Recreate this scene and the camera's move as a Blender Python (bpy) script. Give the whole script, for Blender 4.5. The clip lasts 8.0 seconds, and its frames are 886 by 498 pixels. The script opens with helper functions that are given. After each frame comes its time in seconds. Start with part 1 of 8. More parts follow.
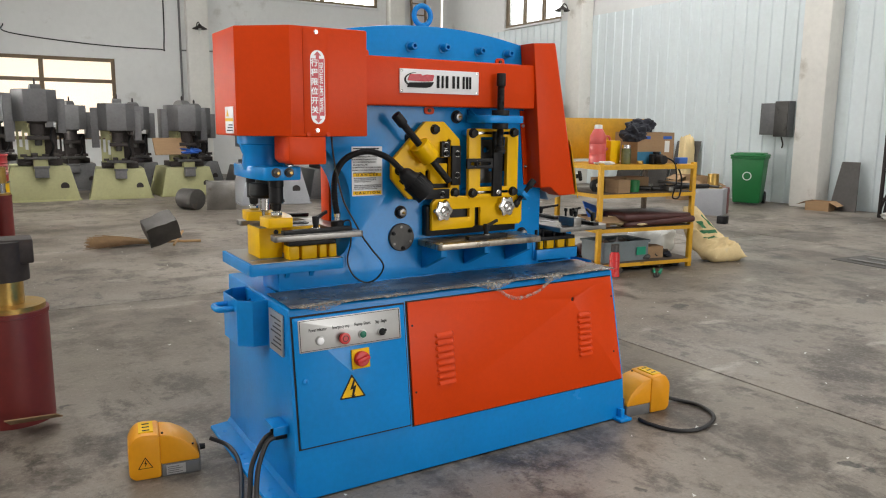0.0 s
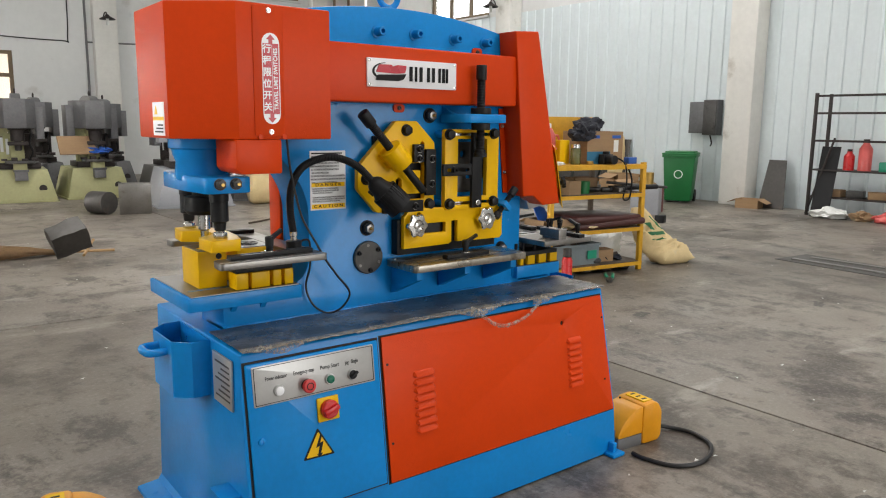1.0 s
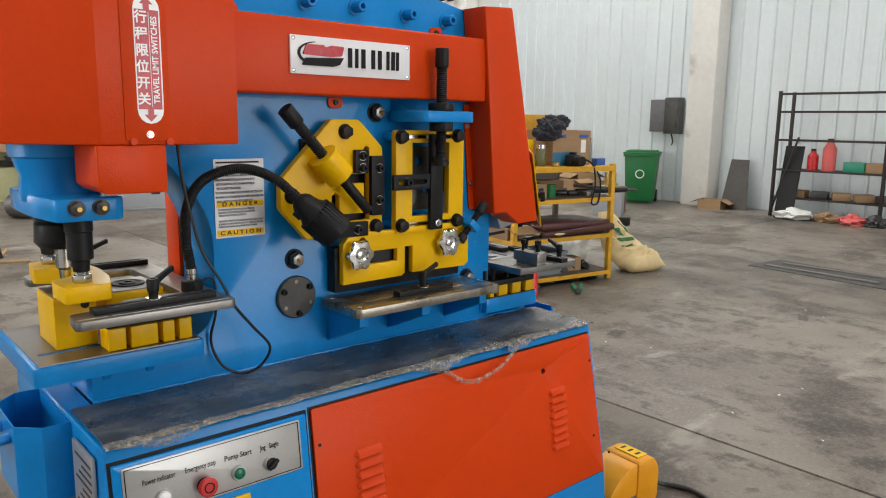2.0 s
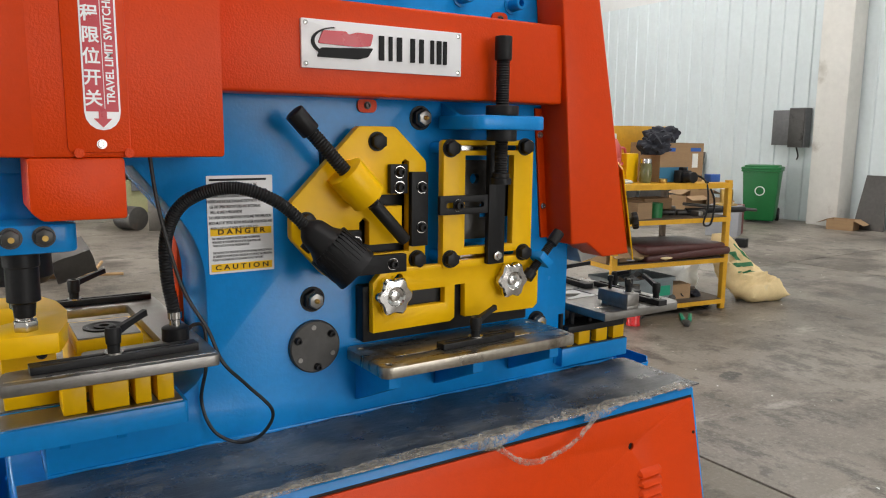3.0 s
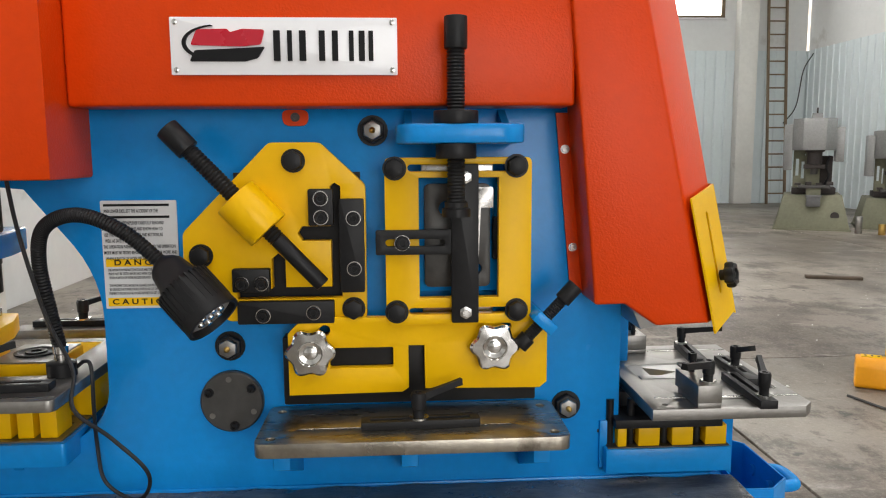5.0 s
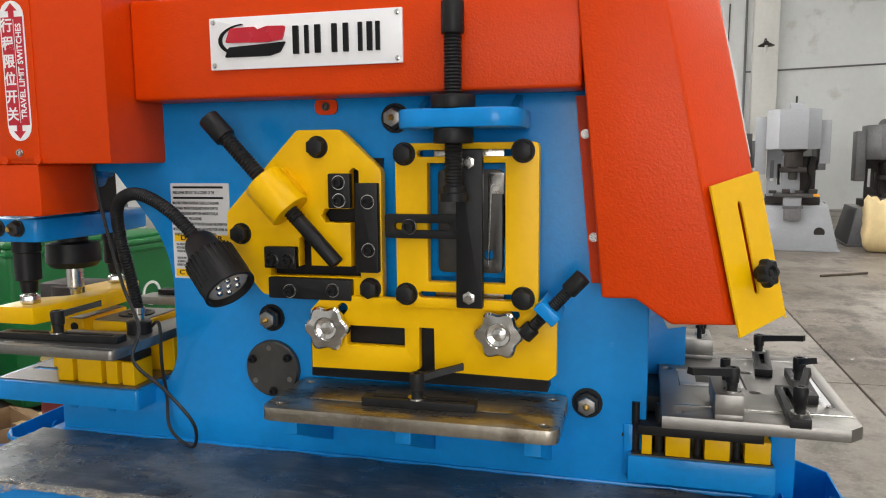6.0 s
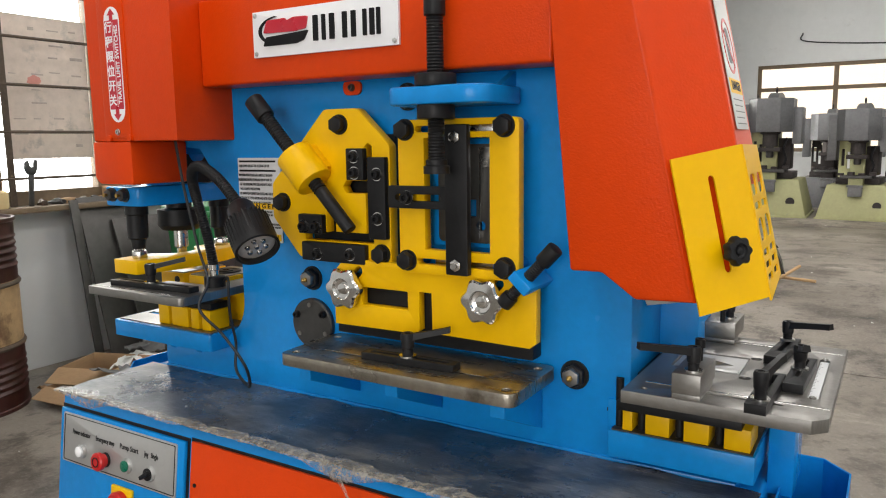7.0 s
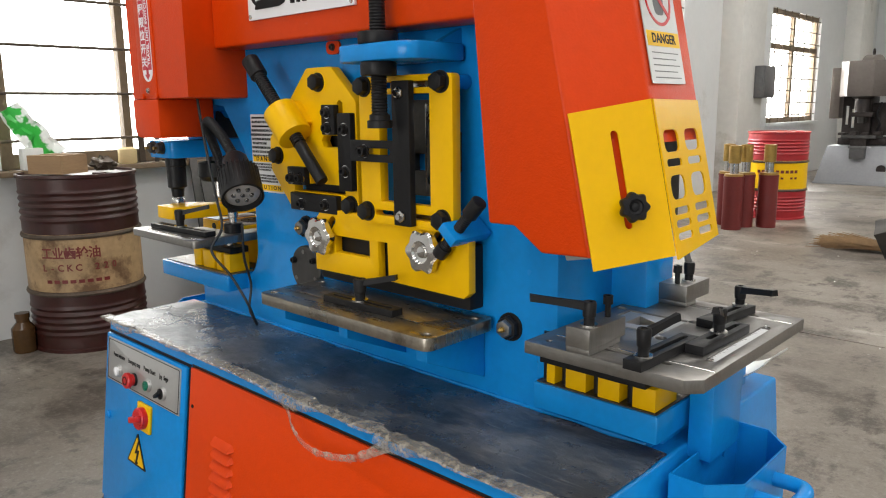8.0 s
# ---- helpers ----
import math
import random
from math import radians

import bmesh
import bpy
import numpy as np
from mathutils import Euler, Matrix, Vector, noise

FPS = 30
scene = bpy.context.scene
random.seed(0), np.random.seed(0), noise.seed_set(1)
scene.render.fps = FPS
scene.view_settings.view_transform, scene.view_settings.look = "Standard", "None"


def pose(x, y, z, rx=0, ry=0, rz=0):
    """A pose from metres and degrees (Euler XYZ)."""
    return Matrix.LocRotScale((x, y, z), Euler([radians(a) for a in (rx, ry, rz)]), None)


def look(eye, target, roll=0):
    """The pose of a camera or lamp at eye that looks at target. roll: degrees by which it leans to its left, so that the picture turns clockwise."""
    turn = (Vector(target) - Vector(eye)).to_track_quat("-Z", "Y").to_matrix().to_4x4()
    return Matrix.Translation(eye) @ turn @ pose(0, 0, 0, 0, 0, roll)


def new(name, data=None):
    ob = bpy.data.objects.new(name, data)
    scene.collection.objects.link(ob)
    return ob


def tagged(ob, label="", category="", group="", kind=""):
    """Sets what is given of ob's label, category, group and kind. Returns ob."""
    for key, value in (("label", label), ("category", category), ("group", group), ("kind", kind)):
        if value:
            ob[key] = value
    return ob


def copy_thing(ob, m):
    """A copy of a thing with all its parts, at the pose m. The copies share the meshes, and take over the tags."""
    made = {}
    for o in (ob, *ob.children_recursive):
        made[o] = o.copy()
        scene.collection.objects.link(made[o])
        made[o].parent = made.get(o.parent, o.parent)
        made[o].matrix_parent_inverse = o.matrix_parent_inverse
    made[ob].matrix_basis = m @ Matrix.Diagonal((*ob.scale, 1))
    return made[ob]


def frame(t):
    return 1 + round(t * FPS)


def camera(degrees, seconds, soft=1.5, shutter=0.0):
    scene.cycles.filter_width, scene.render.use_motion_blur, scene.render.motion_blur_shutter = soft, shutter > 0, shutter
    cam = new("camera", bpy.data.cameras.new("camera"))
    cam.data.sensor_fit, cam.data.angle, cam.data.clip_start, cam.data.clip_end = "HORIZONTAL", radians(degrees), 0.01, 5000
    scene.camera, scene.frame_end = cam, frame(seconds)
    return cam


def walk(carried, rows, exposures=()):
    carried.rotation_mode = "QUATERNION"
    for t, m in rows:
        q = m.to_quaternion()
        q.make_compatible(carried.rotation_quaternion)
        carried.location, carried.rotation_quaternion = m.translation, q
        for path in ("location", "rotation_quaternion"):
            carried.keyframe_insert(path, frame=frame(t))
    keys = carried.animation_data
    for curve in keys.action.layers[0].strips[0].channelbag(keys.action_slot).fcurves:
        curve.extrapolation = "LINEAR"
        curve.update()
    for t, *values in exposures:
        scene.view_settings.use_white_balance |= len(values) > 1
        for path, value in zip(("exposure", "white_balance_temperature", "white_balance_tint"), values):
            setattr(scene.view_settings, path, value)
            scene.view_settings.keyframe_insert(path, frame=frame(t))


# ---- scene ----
cam = camera(61.7, 8.0, soft=1.1)
PATH = [
    (0, (-1.496, -2.463, 1.222), (-0.466, -0.78, 0.896), 0.5),
    (0.5, (-1.452, -2.243, 1.194), (-0.338, -0.611, 0.884), 0.4),
    (1, (-1.42, -2.014, 1.230), (-0.217, -0.451, 0.899), 0.6),
    (1.5, (-1.265, -1.806, 1.218), (0.016, -0.309, 0.879), 0.9),
    (1.7, (-1.179, -1.715, 1.226), (0.119, -0.231, 0.890), 0.8),
    (2.8, (-0.839, -1.367, 1.244), (0.324, 0.228, 0.921), 0.8),
    (3, (-0.739, -1.346, 1.224), (0.331, 0.316, 0.921), 0.6),
    (3.5, (-0.455, -1.363, 1.222), (0.356, 0.443, 0.935), 0.2),
    (4, (-0.247, -1.344, 1.227), (0.306, 0.558, 0.952), -0.1),
    (4.5, (-0.063, -1.265, 1.226), (0.264, 0.689, 0.957), -0.2),
    (4.7, (-0.002, -1.25, 1.223), (0.253, 0.717, 0.966), -0.3),
    (5.8, (0.418, -1.233, 1.203), (0.041, 0.716, 0.957), -0.4),
    (6, (0.471, -1.22, 1.193), (-0.036, 0.699, 0.946), -0.5),
    (6.5, (0.612, -1.192, 1.189), (-0.197, 0.619, 0.932), -0.6),
    (7, (0.84, -1.15, 1.177), (-0.192, 0.539, 0.890), -0.8),
    (7.5, (1.042, -1.102, 1.168), (-0.159, 0.463, 0.838), -0.7),
    (8, (1.162, -0.983, 1.158), (-0.185, 0.447, 0.784), -0.7),
]
walk(cam, [(t, look(eye, target, roll)) for t, eye, target, roll in PATH], exposures=[(0, -0.05), (3, 0.02), (4.5, 0.14), (6.5, 0.22), (8, 0.13)])

# ---- world and light ----
world = bpy.data.worlds.new("sky")
scene.world = world
world.use_nodes = True
wn = world.node_tree.nodes
sky = wn.new("ShaderNodeTexSky")
sky.sky_type = "NISHITA"
sky.sun_disc = False
sky.sun_elevation, sky.sun_rotation = radians(48), radians(200)
world.node_tree.links.new(sky.outputs[0], wn["Background"].inputs[0])
wn["Background"].inputs[1].default_value = 0.06
sun = new("sun", bpy.data.lights.new("sun", "SUN"))
sun.data.energy, sun.data.angle, sun.data.color = 0.6, radians(20), (1, 0.95, 0.88)
sun.matrix_world = look((0, 0, 30), (3, 8, 0))

WEST, EAST, NORTH, SOUTH, ROOF = -3.05, 9.85, 16.3, -9.0, 6.6


def window_light(name, eye, target, w, h, watts, colour=(1, 0.968, 0.935)):
    lamp = bpy.data.lights.new(name, "AREA")
    lamp.shape, lamp.size, lamp.size_y, lamp.energy, lamp.color = "RECTANGLE", w, h, watts, colour
    ob = new(name, lamp)
    ob.matrix_world = look(eye, target)
    return ob


# roof lights (long translucent strips) and the daylight in the windows
for sx, sy, watts in ((-0.3, -4.6, 100), (4.2, -3.6, 190), (8.2, -3.6, 140), (-0.3, 6.0, 225), (4.2, 6.0, 190), (8.2, 6.0, 240)):
    window_light("skylight_lamp", (sx, sy, ROOF + 0.12), (sx, sy + 0.001, 0), 1.0, 7.0, watts)
window_light("window_lamp", (WEST - 0.35, 1.25, 1.75), (5, 1.25, 1.4), 1.9, 1.7, 60)
window_light("window_lamp", (WEST - 0.35, 6.7, 1.8), (5, 6.7, 1.4), 2.4, 1.9, 235)
window_light("window_lamp", (WEST - 0.35, 11.7, 1.8), (5, 11.7, 1.4), 2.5, 1.9, 270)
window_light("window_lamp", (6.3, NORTH + 0.4, 5.0), (6.3, 0, 3.6), 3.6, 1.2, 120)
window_light("door_lamp", (3.0, SOUTH - 0.3, 2.0), (3.0, 5, 1.6), 4.6, 3.8, 270)


# ---- materials ----
def nodes_of(name):
    m = bpy.data.materials.new(name)
    m.use_nodes = True
    return m, m.node_tree.nodes, m.node_tree.links, m.node_tree.nodes["Principled BSDF"]


def ramp_of(n, l, fac, stops):
    r = n.new("ShaderNodeValToRGB")
    while len(r.color_ramp.elements) < len(stops):
        r.color_ramp.elements.new(0.5)
    for e, (p, c) in zip(r.color_ramp.elements, stops):
        e.position, e.color = p, (*c, 1) if len(c) == 3 else c
    l.new(fac, r.inputs[0])
    return r.outputs[0]


def noise_of(n, l, coord, scale, detail=6, rough=0.6, stretch=None):
    t = n.new("ShaderNodeTexNoise")
    t.inputs["Scale"].default_value, t.inputs["Detail"].default_value, t.inputs["Roughness"].default_value = scale, detail, rough
    if stretch:
        mp = n.new("ShaderNodeMapping")
        mp.inputs["Scale"].default_value = stretch
        l.new(coord, mp.inputs[0])
        coord = mp.outputs[0]
    l.new(coord, t.inputs["Vector"])
    return t.outputs["Fac"]


def scaled(c, k):
    return tuple(min(1.0, v * k) for v in c)


def surface(name, colour, rough=0.5, metal=0.0, vary=0.15, big=3.0, fine=60.0, bump=0.1, bump_scale=250.0, stretch=None, coat=0.0,
            stain=None, stain_scale=1.5, stain_from=0.58, rough_vary=0.15, spread=0.0, transmission=0.0, gloss=0.5):
    """Paint, metal, rubber and the like: two scales of variation, an optional stain, fine relief."""
    m, n, l, b = nodes_of(name)
    co = n.new("ShaderNodeTexCoord").outputs["Object"]
    a = noise_of(n, l, co, big, 5, 0.6, stretch)
    f = noise_of(n, l, co, fine, 4, 0.6, stretch)
    mixf = n.new("ShaderNodeMath")
    mixf.operation = "MULTIPLY_ADD"
    l.new(a, mixf.inputs[0])
    mixf.inputs[1].default_value = 0.6
    half = n.new("ShaderNodeMath")
    half.operation = "MULTIPLY"
    l.new(f, half.inputs[0])
    half.inputs[1].default_value = 0.4
    l.new(half.outputs[0], mixf.inputs[2])
    col = ramp_of(n, l, mixf.outputs[0], ((0.3, scaled(colour, 1 - vary)), (0.7, scaled(colour, 1 + vary))))
    if spread:
        info = n.new("ShaderNodeObjectInfo")
        hsv = n.new("ShaderNodeHueSaturation")
        mr = n.new("ShaderNodeMapRange")
        mr.inputs["To Min"].default_value, mr.inputs["To Max"].default_value = 1 - spread, 1 + spread
        l.new(info.outputs["Random"], mr.inputs["Value"])
        l.new(mr.outputs[0], hsv.inputs["Value"])
        l.new(col, hsv.inputs["Color"])
        col = hsv.outputs[0]
    if stain:
        s = noise_of(n, l, co, stain_scale, 9, 0.65)
        k = ramp_of(n, l, s, ((stain_from, (0, 0, 0)), (min(0.98, stain_from + 0.12), (1, 1, 1))))
        mx = n.new("ShaderNodeMix")
        mx.data_type = "RGBA"
        l.new(k, mx.inputs["Factor"])
        l.new(col, mx.inputs["A"])
        mx.inputs["B"].default_value = (*stain, 1)
        col = mx.outputs["Result"]
    l.new(col, b.inputs["Base Color"])
    rr = n.new("ShaderNodeMapRange")
    rr.inputs["To Min"].default_value, rr.inputs["To Max"].default_value = max(0.03, rough - rough_vary), min(1, rough + rough_vary)
    l.new(a, rr.inputs["Value"])
    l.new(rr.outputs[0], b.inputs["Roughness"])
    b.inputs["Metallic"].default_value = metal
    b.inputs["Specular IOR Level"].default_value = gloss
    b.inputs["Coat Weight"].default_value = coat
    b.inputs["Coat Roughness"].default_value = 0.12
    b.inputs["Transmission Weight"].default_value = transmission
    if bump:
        bn = noise_of(n, l, co, bump_scale, 3, 0.5, stretch)
        bp = n.new("ShaderNodeBump")
        bp.inputs["Strength"].default_value, bp.inputs["Distance"].default_value = bump, 0.002
        l.new(bn, bp.inputs["Height"])
        l.new(bp.outputs[0], b.inputs["Normal"])
    return m


BLUE = surface("blue paint", (0.006, 0.245, 0.66), 0.22, vary=0.12, bump=0.14, bump_scale=150, gloss=0.27)
ORANGE = surface("orange paint", (0.66, 0.052, 0.002), 0.33, vary=0.07, bump=0.30, bump_scale=280, gloss=0.17, rough_vary=0.07)
YELLOW = surface("yellow paint", (0.84, 0.48, 0.001), 0.33, vary=0.05, bump=0.08, bump_scale=150, gloss=0.22, rough_vary=0.08)
SIGN_PALE = surface("pale plate", (0.66, 0.67, 0.68), 0.4, 0.1, 0.04, 12, 120, 0.02, 400)
STEEL = surface("ground steel", (0.27, 0.26, 0.245), 0.38, 0.9, 0.22, 6, 70, 0.08, 300, stretch=(1, 6, 1), stain=(0.16, 0.13, 0.10), stain_scale=5, stain_from=0.6)
BRIGHT = surface("bright steel", (0.56, 0.55, 0.53), 0.25, 1.0, 0.12, 12, 90, 0.06, 200)
SCRATCHED = surface("scratched table steel", (0.36, 0.33, 0.28), 0.30, 0.92, 0.35, 7, 60, 0.14, 160, stretch=(1.2, 7, 1), stain=(0.10, 0.08, 0.06), stain_scale=6, stain_from=0.55)
BLACK = surface("black oxide steel", (0.013, 0.013, 0.014), 0.42, 0.0, 0.25, 20, 120, 0.05, 300, gloss=0.22)
PLASTIC = surface("black plastic", (0.012, 0.012, 0.013), 0.45, 0, 0.2, 20, 200, 0.05, 400, gloss=0.22)
GRAPHITE = surface("dark grey steel", (0.075, 0.073, 0.07), 0.45, 0.6, 0.3, 8, 60, 0.08, 200, stain=(0.03, 0.028, 0.026), stain_scale=7)
CHROME = surface("polished nickel", (0.68, 0.67, 0.65), 0.14, 1.0, 0.08, 15, 90, 0.03, 120, rough_vary=0.06)
BRASS = surface("brass", (0.46, 0.30, 0.09), 0.35, 0.9, 0.2, 20, 90, 0.05, 200)


def scuffed_rubber(name):
    """Black rubber: grey of rubbed-in dust and painted sheen, long fine scratches, dull and shiny patches."""
    m, n, l, b = nodes_of(name)
    co = n.new("ShaderNodeTexCoord").outputs["Object"]

    def over(col, fac, tint):
        mx = n.new("ShaderNodeMix")
        mx.data_type = "RGBA"
        l.new(fac, mx.inputs["Factor"])
        l.new(col, mx.inputs["A"])
        mx.inputs["B"].default_value = (*tint, 1)
        return mx.outputs["Result"]

    def turned(angle, stretch):
        mp = n.new("ShaderNodeMapping")
        mp.inputs["Rotation"].default_value, mp.inputs["Scale"].default_value = (0, 0, radians(angle)), stretch
        l.new(co, mp.inputs[0])
        return mp.outputs[0]
    # base and dust greys are raised to carry the mat's reflected light
    col = ramp_of(n, l, noise_of(n, l, co, 5, 7, 0.7), ((0.35, (0.018, 0.023, 0.030)), (0.65, (0.055, 0.060, 0.066))))
    col = over(col, ramp_of(n, l, noise_of(n, l, turned(12, (1, 2.4, 1)), 6, 10, 0.75), ((0.46, (0, 0, 0)), (0.68, (0.85, 0.85, 0.85)))), (0.17, 0.168, 0.16))
    col = over(col, ramp_of(n, l, noise_of(n, l, turned(25, (4, 90, 1)), 3, 4, 0.6), ((0.60, (0, 0, 0)), (0.70, (0.6, 0.6, 0.6)))), (0.24, 0.235, 0.22))
    col = over(col, ramp_of(n, l, noise_of(n, l, turned(-35, (3, 110, 1)), 3, 4, 0.6), ((0.63, (0, 0, 0)), (0.72, (0.5, 0.5, 0.5)))), (0.22, 0.22, 0.21))
    l.new(col, b.inputs["Base Color"])
    l.new(ramp_of(n, l, noise_of(n, l, co, 9, 7, 0.7), ((0.3, (0.16, 0.16, 0.16)), (0.7, (0.44, 0.44, 0.44)))), b.inputs["Roughness"])
    b.inputs["Specular IOR Level"].default_value = 0.75
    bp = n.new("ShaderNodeBump")
    bp.inputs["Strength"].default_value, bp.inputs["Distance"].default_value = 0.5, 0.003
    l.new(noise_of(n, l, turned(15, (1, 2, 1)), 35, 8, 0.7), bp.inputs["Height"])
    l.new(bp.outputs[0], b.inputs["Normal"])
    return m


RUBBER = scuffed_rubber("scuffed dark rubber")


def thin_film(name):
    """Clear film gone grey: thin, creased, see-through in patches."""
    m = surface(name, (0.42, 0.39, 0.33), 0.24, 0, 0.45, 40, 160, 0.9, 130, stain=(0.16, 0.14, 0.11), stain_scale=40, stain_from=0.55)
    n, l = m.node_tree.nodes, m.node_tree.links
    co = n.new("ShaderNodeTexCoord").outputs["Object"]
    l.new(ramp_of(n, l, noise_of(n, l, co, 55, 5, 0.7), ((0.35, (0.16, 0.16, 0.16)), (0.65, (0.80, 0.80, 0.80)))), n["Principled BSDF"].inputs["Alpha"])
    return m


FILM = thin_film("wrinkled plastic film")
SILVER = surface("silver plate", (0.50, 0.50, 0.49), 0.38, 0.55, 0.06, 12, 120, 0.04, 400)
WHITE = surface("white acrylic", (0.88, 0.88, 0.90), 0.16, 0, 0.02, 8, 90, 0, rough_vary=0.05)
INK = surface("black ink", (0.010, 0.010, 0.011), 0.45, 0, 0.1, 30, 90, 0, gloss=0.15)
RED = surface("red", (0.55, 0.012, 0.012), 0.3, 0, 0.08, 20, 90, 0)
CRIMSON = surface("crimson sticker", (0.52, 0.012, 0.03), 0.3, 0, 0.05, 20, 90, 0)
GREEN_BUTTON = surface("green button", (0.0, 0.14, 0.08), 0.3, 0, 0.08, 20, 90, 0)
SIGN_YELLOW = surface("sign yellow", (0.84, 0.50, 0.005), 0.4, 0, 0.06, 12, 60, 0, gloss=0.2)
LENS = surface("lamp lens", (0.55, 0.55, 0.56), 0.12, 0.4, 0.1, 60, 200, 0.3, 90)


def concrete(name):
    """Old workshop concrete: cloudy grey, brown soaked patches, oil spots, pale scuffs, fine grit."""
    m, n, l, b = nodes_of(name)
    co = n.new("ShaderNodeTexCoord").outputs["Object"]

    def layer(col, fac, tint, amount):
        mx = n.new("ShaderNodeMix")
        mx.data_type = "RGBA"
        k = n.new("ShaderNodeMath")
        k.operation = "MULTIPLY"
        l.new(fac, k.inputs[0])
        k.inputs[1].default_value = amount
        l.new(k.outputs[0], mx.inputs["Factor"])
        l.new(col, mx.inputs["A"])
        mx.inputs["B"].default_value = (*tint, 1)
        return mx.outputs["Result"]

    def band(scale, lo, hi, detail=8, rough=0.65, stretch=None):
        return ramp_of(n, l, noise_of(n, l, co, scale, detail, rough, stretch), ((lo, (0, 0, 0)), (hi, (1, 1, 1))))
    col = ramp_of(n, l, noise_of(n, l, co, 0.45, 6, 0.6), ((0.36, (0.118, 0.099, 0.078)), (0.64, (0.280, 0.248, 0.208))))
    col = layer(col, band(1.3, 0.50, 0.60, 10, 0.74), (0.072, 0.058, 0.046), 0.92)
    col = layer(col, band(2.9, 0.53, 0.60, 10, 0.76, (1, 0.55, 1)), (0.058, 0.048, 0.039), 0.8)
    col = layer(col, band(1.9, 0.59, 0.67, 9, 0.7, (0.5, 1.3, 1)), (0.41, 0.375, 0.325), 0.65)
    col = layer(col, band(7.5, 0.60, 0.66, 6, 0.6), (0.05, 0.043, 0.037), 0.6)
    col = layer(col, band(3.3, 0.685, 0.70, 4, 0.5), (0.028, 0.026, 0.025), 0.8)
    col = layer(col, band(45, 0.52, 0.72, 4, 0.7), (0.40, 0.375, 0.34), 0.36)
    col = layer(col, band(95, 0.55, 0.75, 3, 0.6), (0.045, 0.04, 0.035), 0.42)
    l.new(col, b.inputs["Base Color"])
    rr = n.new("ShaderNodeMapRange")
    rr.inputs["To Min"].default_value, rr.inputs["To Max"].default_value = 0.24, 0.62
    l.new(noise_of(n, l, co, 1.6, 8, 0.7), rr.inputs["Value"])
    l.new(rr.outputs[0], b.inputs["Roughness"])
    b.inputs["Specular IOR Level"].default_value = 0.4
    bp = n.new("ShaderNodeBump")
    bp.inputs["Strength"].default_value, bp.inputs["Distance"].default_value = 0.4, 0.004
    l.new(noise_of(n, l, co, 30, 8, 0.7), bp.inputs["Height"])
    l.new(bp.outputs[0], b.inputs["Normal"])
    return m


CONCRETE = concrete("stained workshop concrete")
JOINT = surface("joint filler", (0.02, 0.018, 0.016), 0.9, 0, 0.2)
PLASTER = surface("white plaster", (0.66, 0.67, 0.66), 0.85, 0, 0.06, 0.7, 9, 0.15, 30, stain=(0.46, 0.45, 0.42), stain_scale=0.9, stain_from=0.60)
SHEET = surface("pale blue sheet metal", (0.62, 0.685, 0.70), 0.42, 0.0, 0.07, 0.9, 14, 0.05, 60, stain=(0.52, 0.56, 0.55), stain_scale=1.1, stain_from=0.62, spread=0.04)
PILLAR = surface("worn white pillar", (0.68, 0.67, 0.63), 0.8, 0, 0.08, 1.5, 12, 0.2, 30, stain=(0.40, 0.37, 0.32), stain_scale=1.4, stain_from=0.60)
FRAME = surface("weathered window frame", (0.17, 0.12, 0.07), 0.6, 0, 0.3, 4, 30, 0.2, 60)
IRON = surface("rusty iron bar", (0.10, 0.075, 0.055), 0.65, 0.4, 0.4, 9, 60, 0.25, 90)
DARKRACK = surface("dark rack iron", (0.035, 0.028, 0.026), 0.6, 0.4, 0.4, 5, 40, 0.2, 80)
SHELF_Y = surface("chipped yellow shelf paint", (0.62, 0.33, 0.012), 0.5, 0, 0.18, 4, 30, 0.15, 60, stain=(0.22, 0.12, 0.03), stain_scale=7, stain_from=0.62)
CARD = surface("brown cardboard", (0.30, 0.19, 0.10), 0.85, 0, 0.15, 5, 40, 0.12, 70, stretch=(1, 1, 6), spread=0.15)
BIN_GREEN = surface("green bin plastic", (0.005, 0.13, 0.03), 0.42, 0, 0.12, 4, 40, 0.05, 90)
OLIVE = surface("pale olive machine paint", (0.34, 0.335, 0.165), 0.55, 0, 0.14, 2, 20, 0.12, 60, stain=(0.22, 0.22, 0.14), stain_scale=2.4, spread=0.08)
GREY_PRIMER = surface("grey primer", (0.30, 0.31, 0.33), 0.55, 0, 0.1, 3, 30, 0.1, 60)
DARK_GREY = surface("dark machine grey", (0.125, 0.125, 0.128), 0.45, 0.2, 0.3, 2, 25, 0.12, 60, stain=(0.20, 0.15, 0.12), stain_scale=3, stain_from=0.62, spread=0.25)
MOSSY = surface("dull green-grey paint", (0.16, 0.16, 0.105), 0.7, 0, 0.25, 2, 20, 0.15, 50, stain=(0.07, 0.07, 0.05), stain_scale=2)
DRUM = surface("rusty dark red drum", (0.036, 0.008, 0.006), 0.38, 0.1, 0.4, 3, 30, 0.2, 50, stain=(0.030, 0.014, 0.009), stain_scale=3.5, stain_from=0.55)
DRUM_BAND = surface("faded drum band", (0.36, 0.24, 0.12), 0.55, 0, 0.35, 4, 30, 0.2, 50, stain=(0.13, 0.07, 0.03), stain_scale=6, stain_from=0.46)
DRUM_RED = surface("red drum", (0.36, 0.014, 0.02), 0.4, 0, 0.12, 4, 30, 0.08, 50)
CYL_RED = surface("dull red cylinder paint", (0.15, 0.017, 0.015), 0.45, 0, 0.15, 5, 40, 0.08, 80)
PEDAL = surface("orange-yellow cast shell", (0.80, 0.33, 0.005), 0.42, 0, 0.06, 8, 60, 0.15, 220)
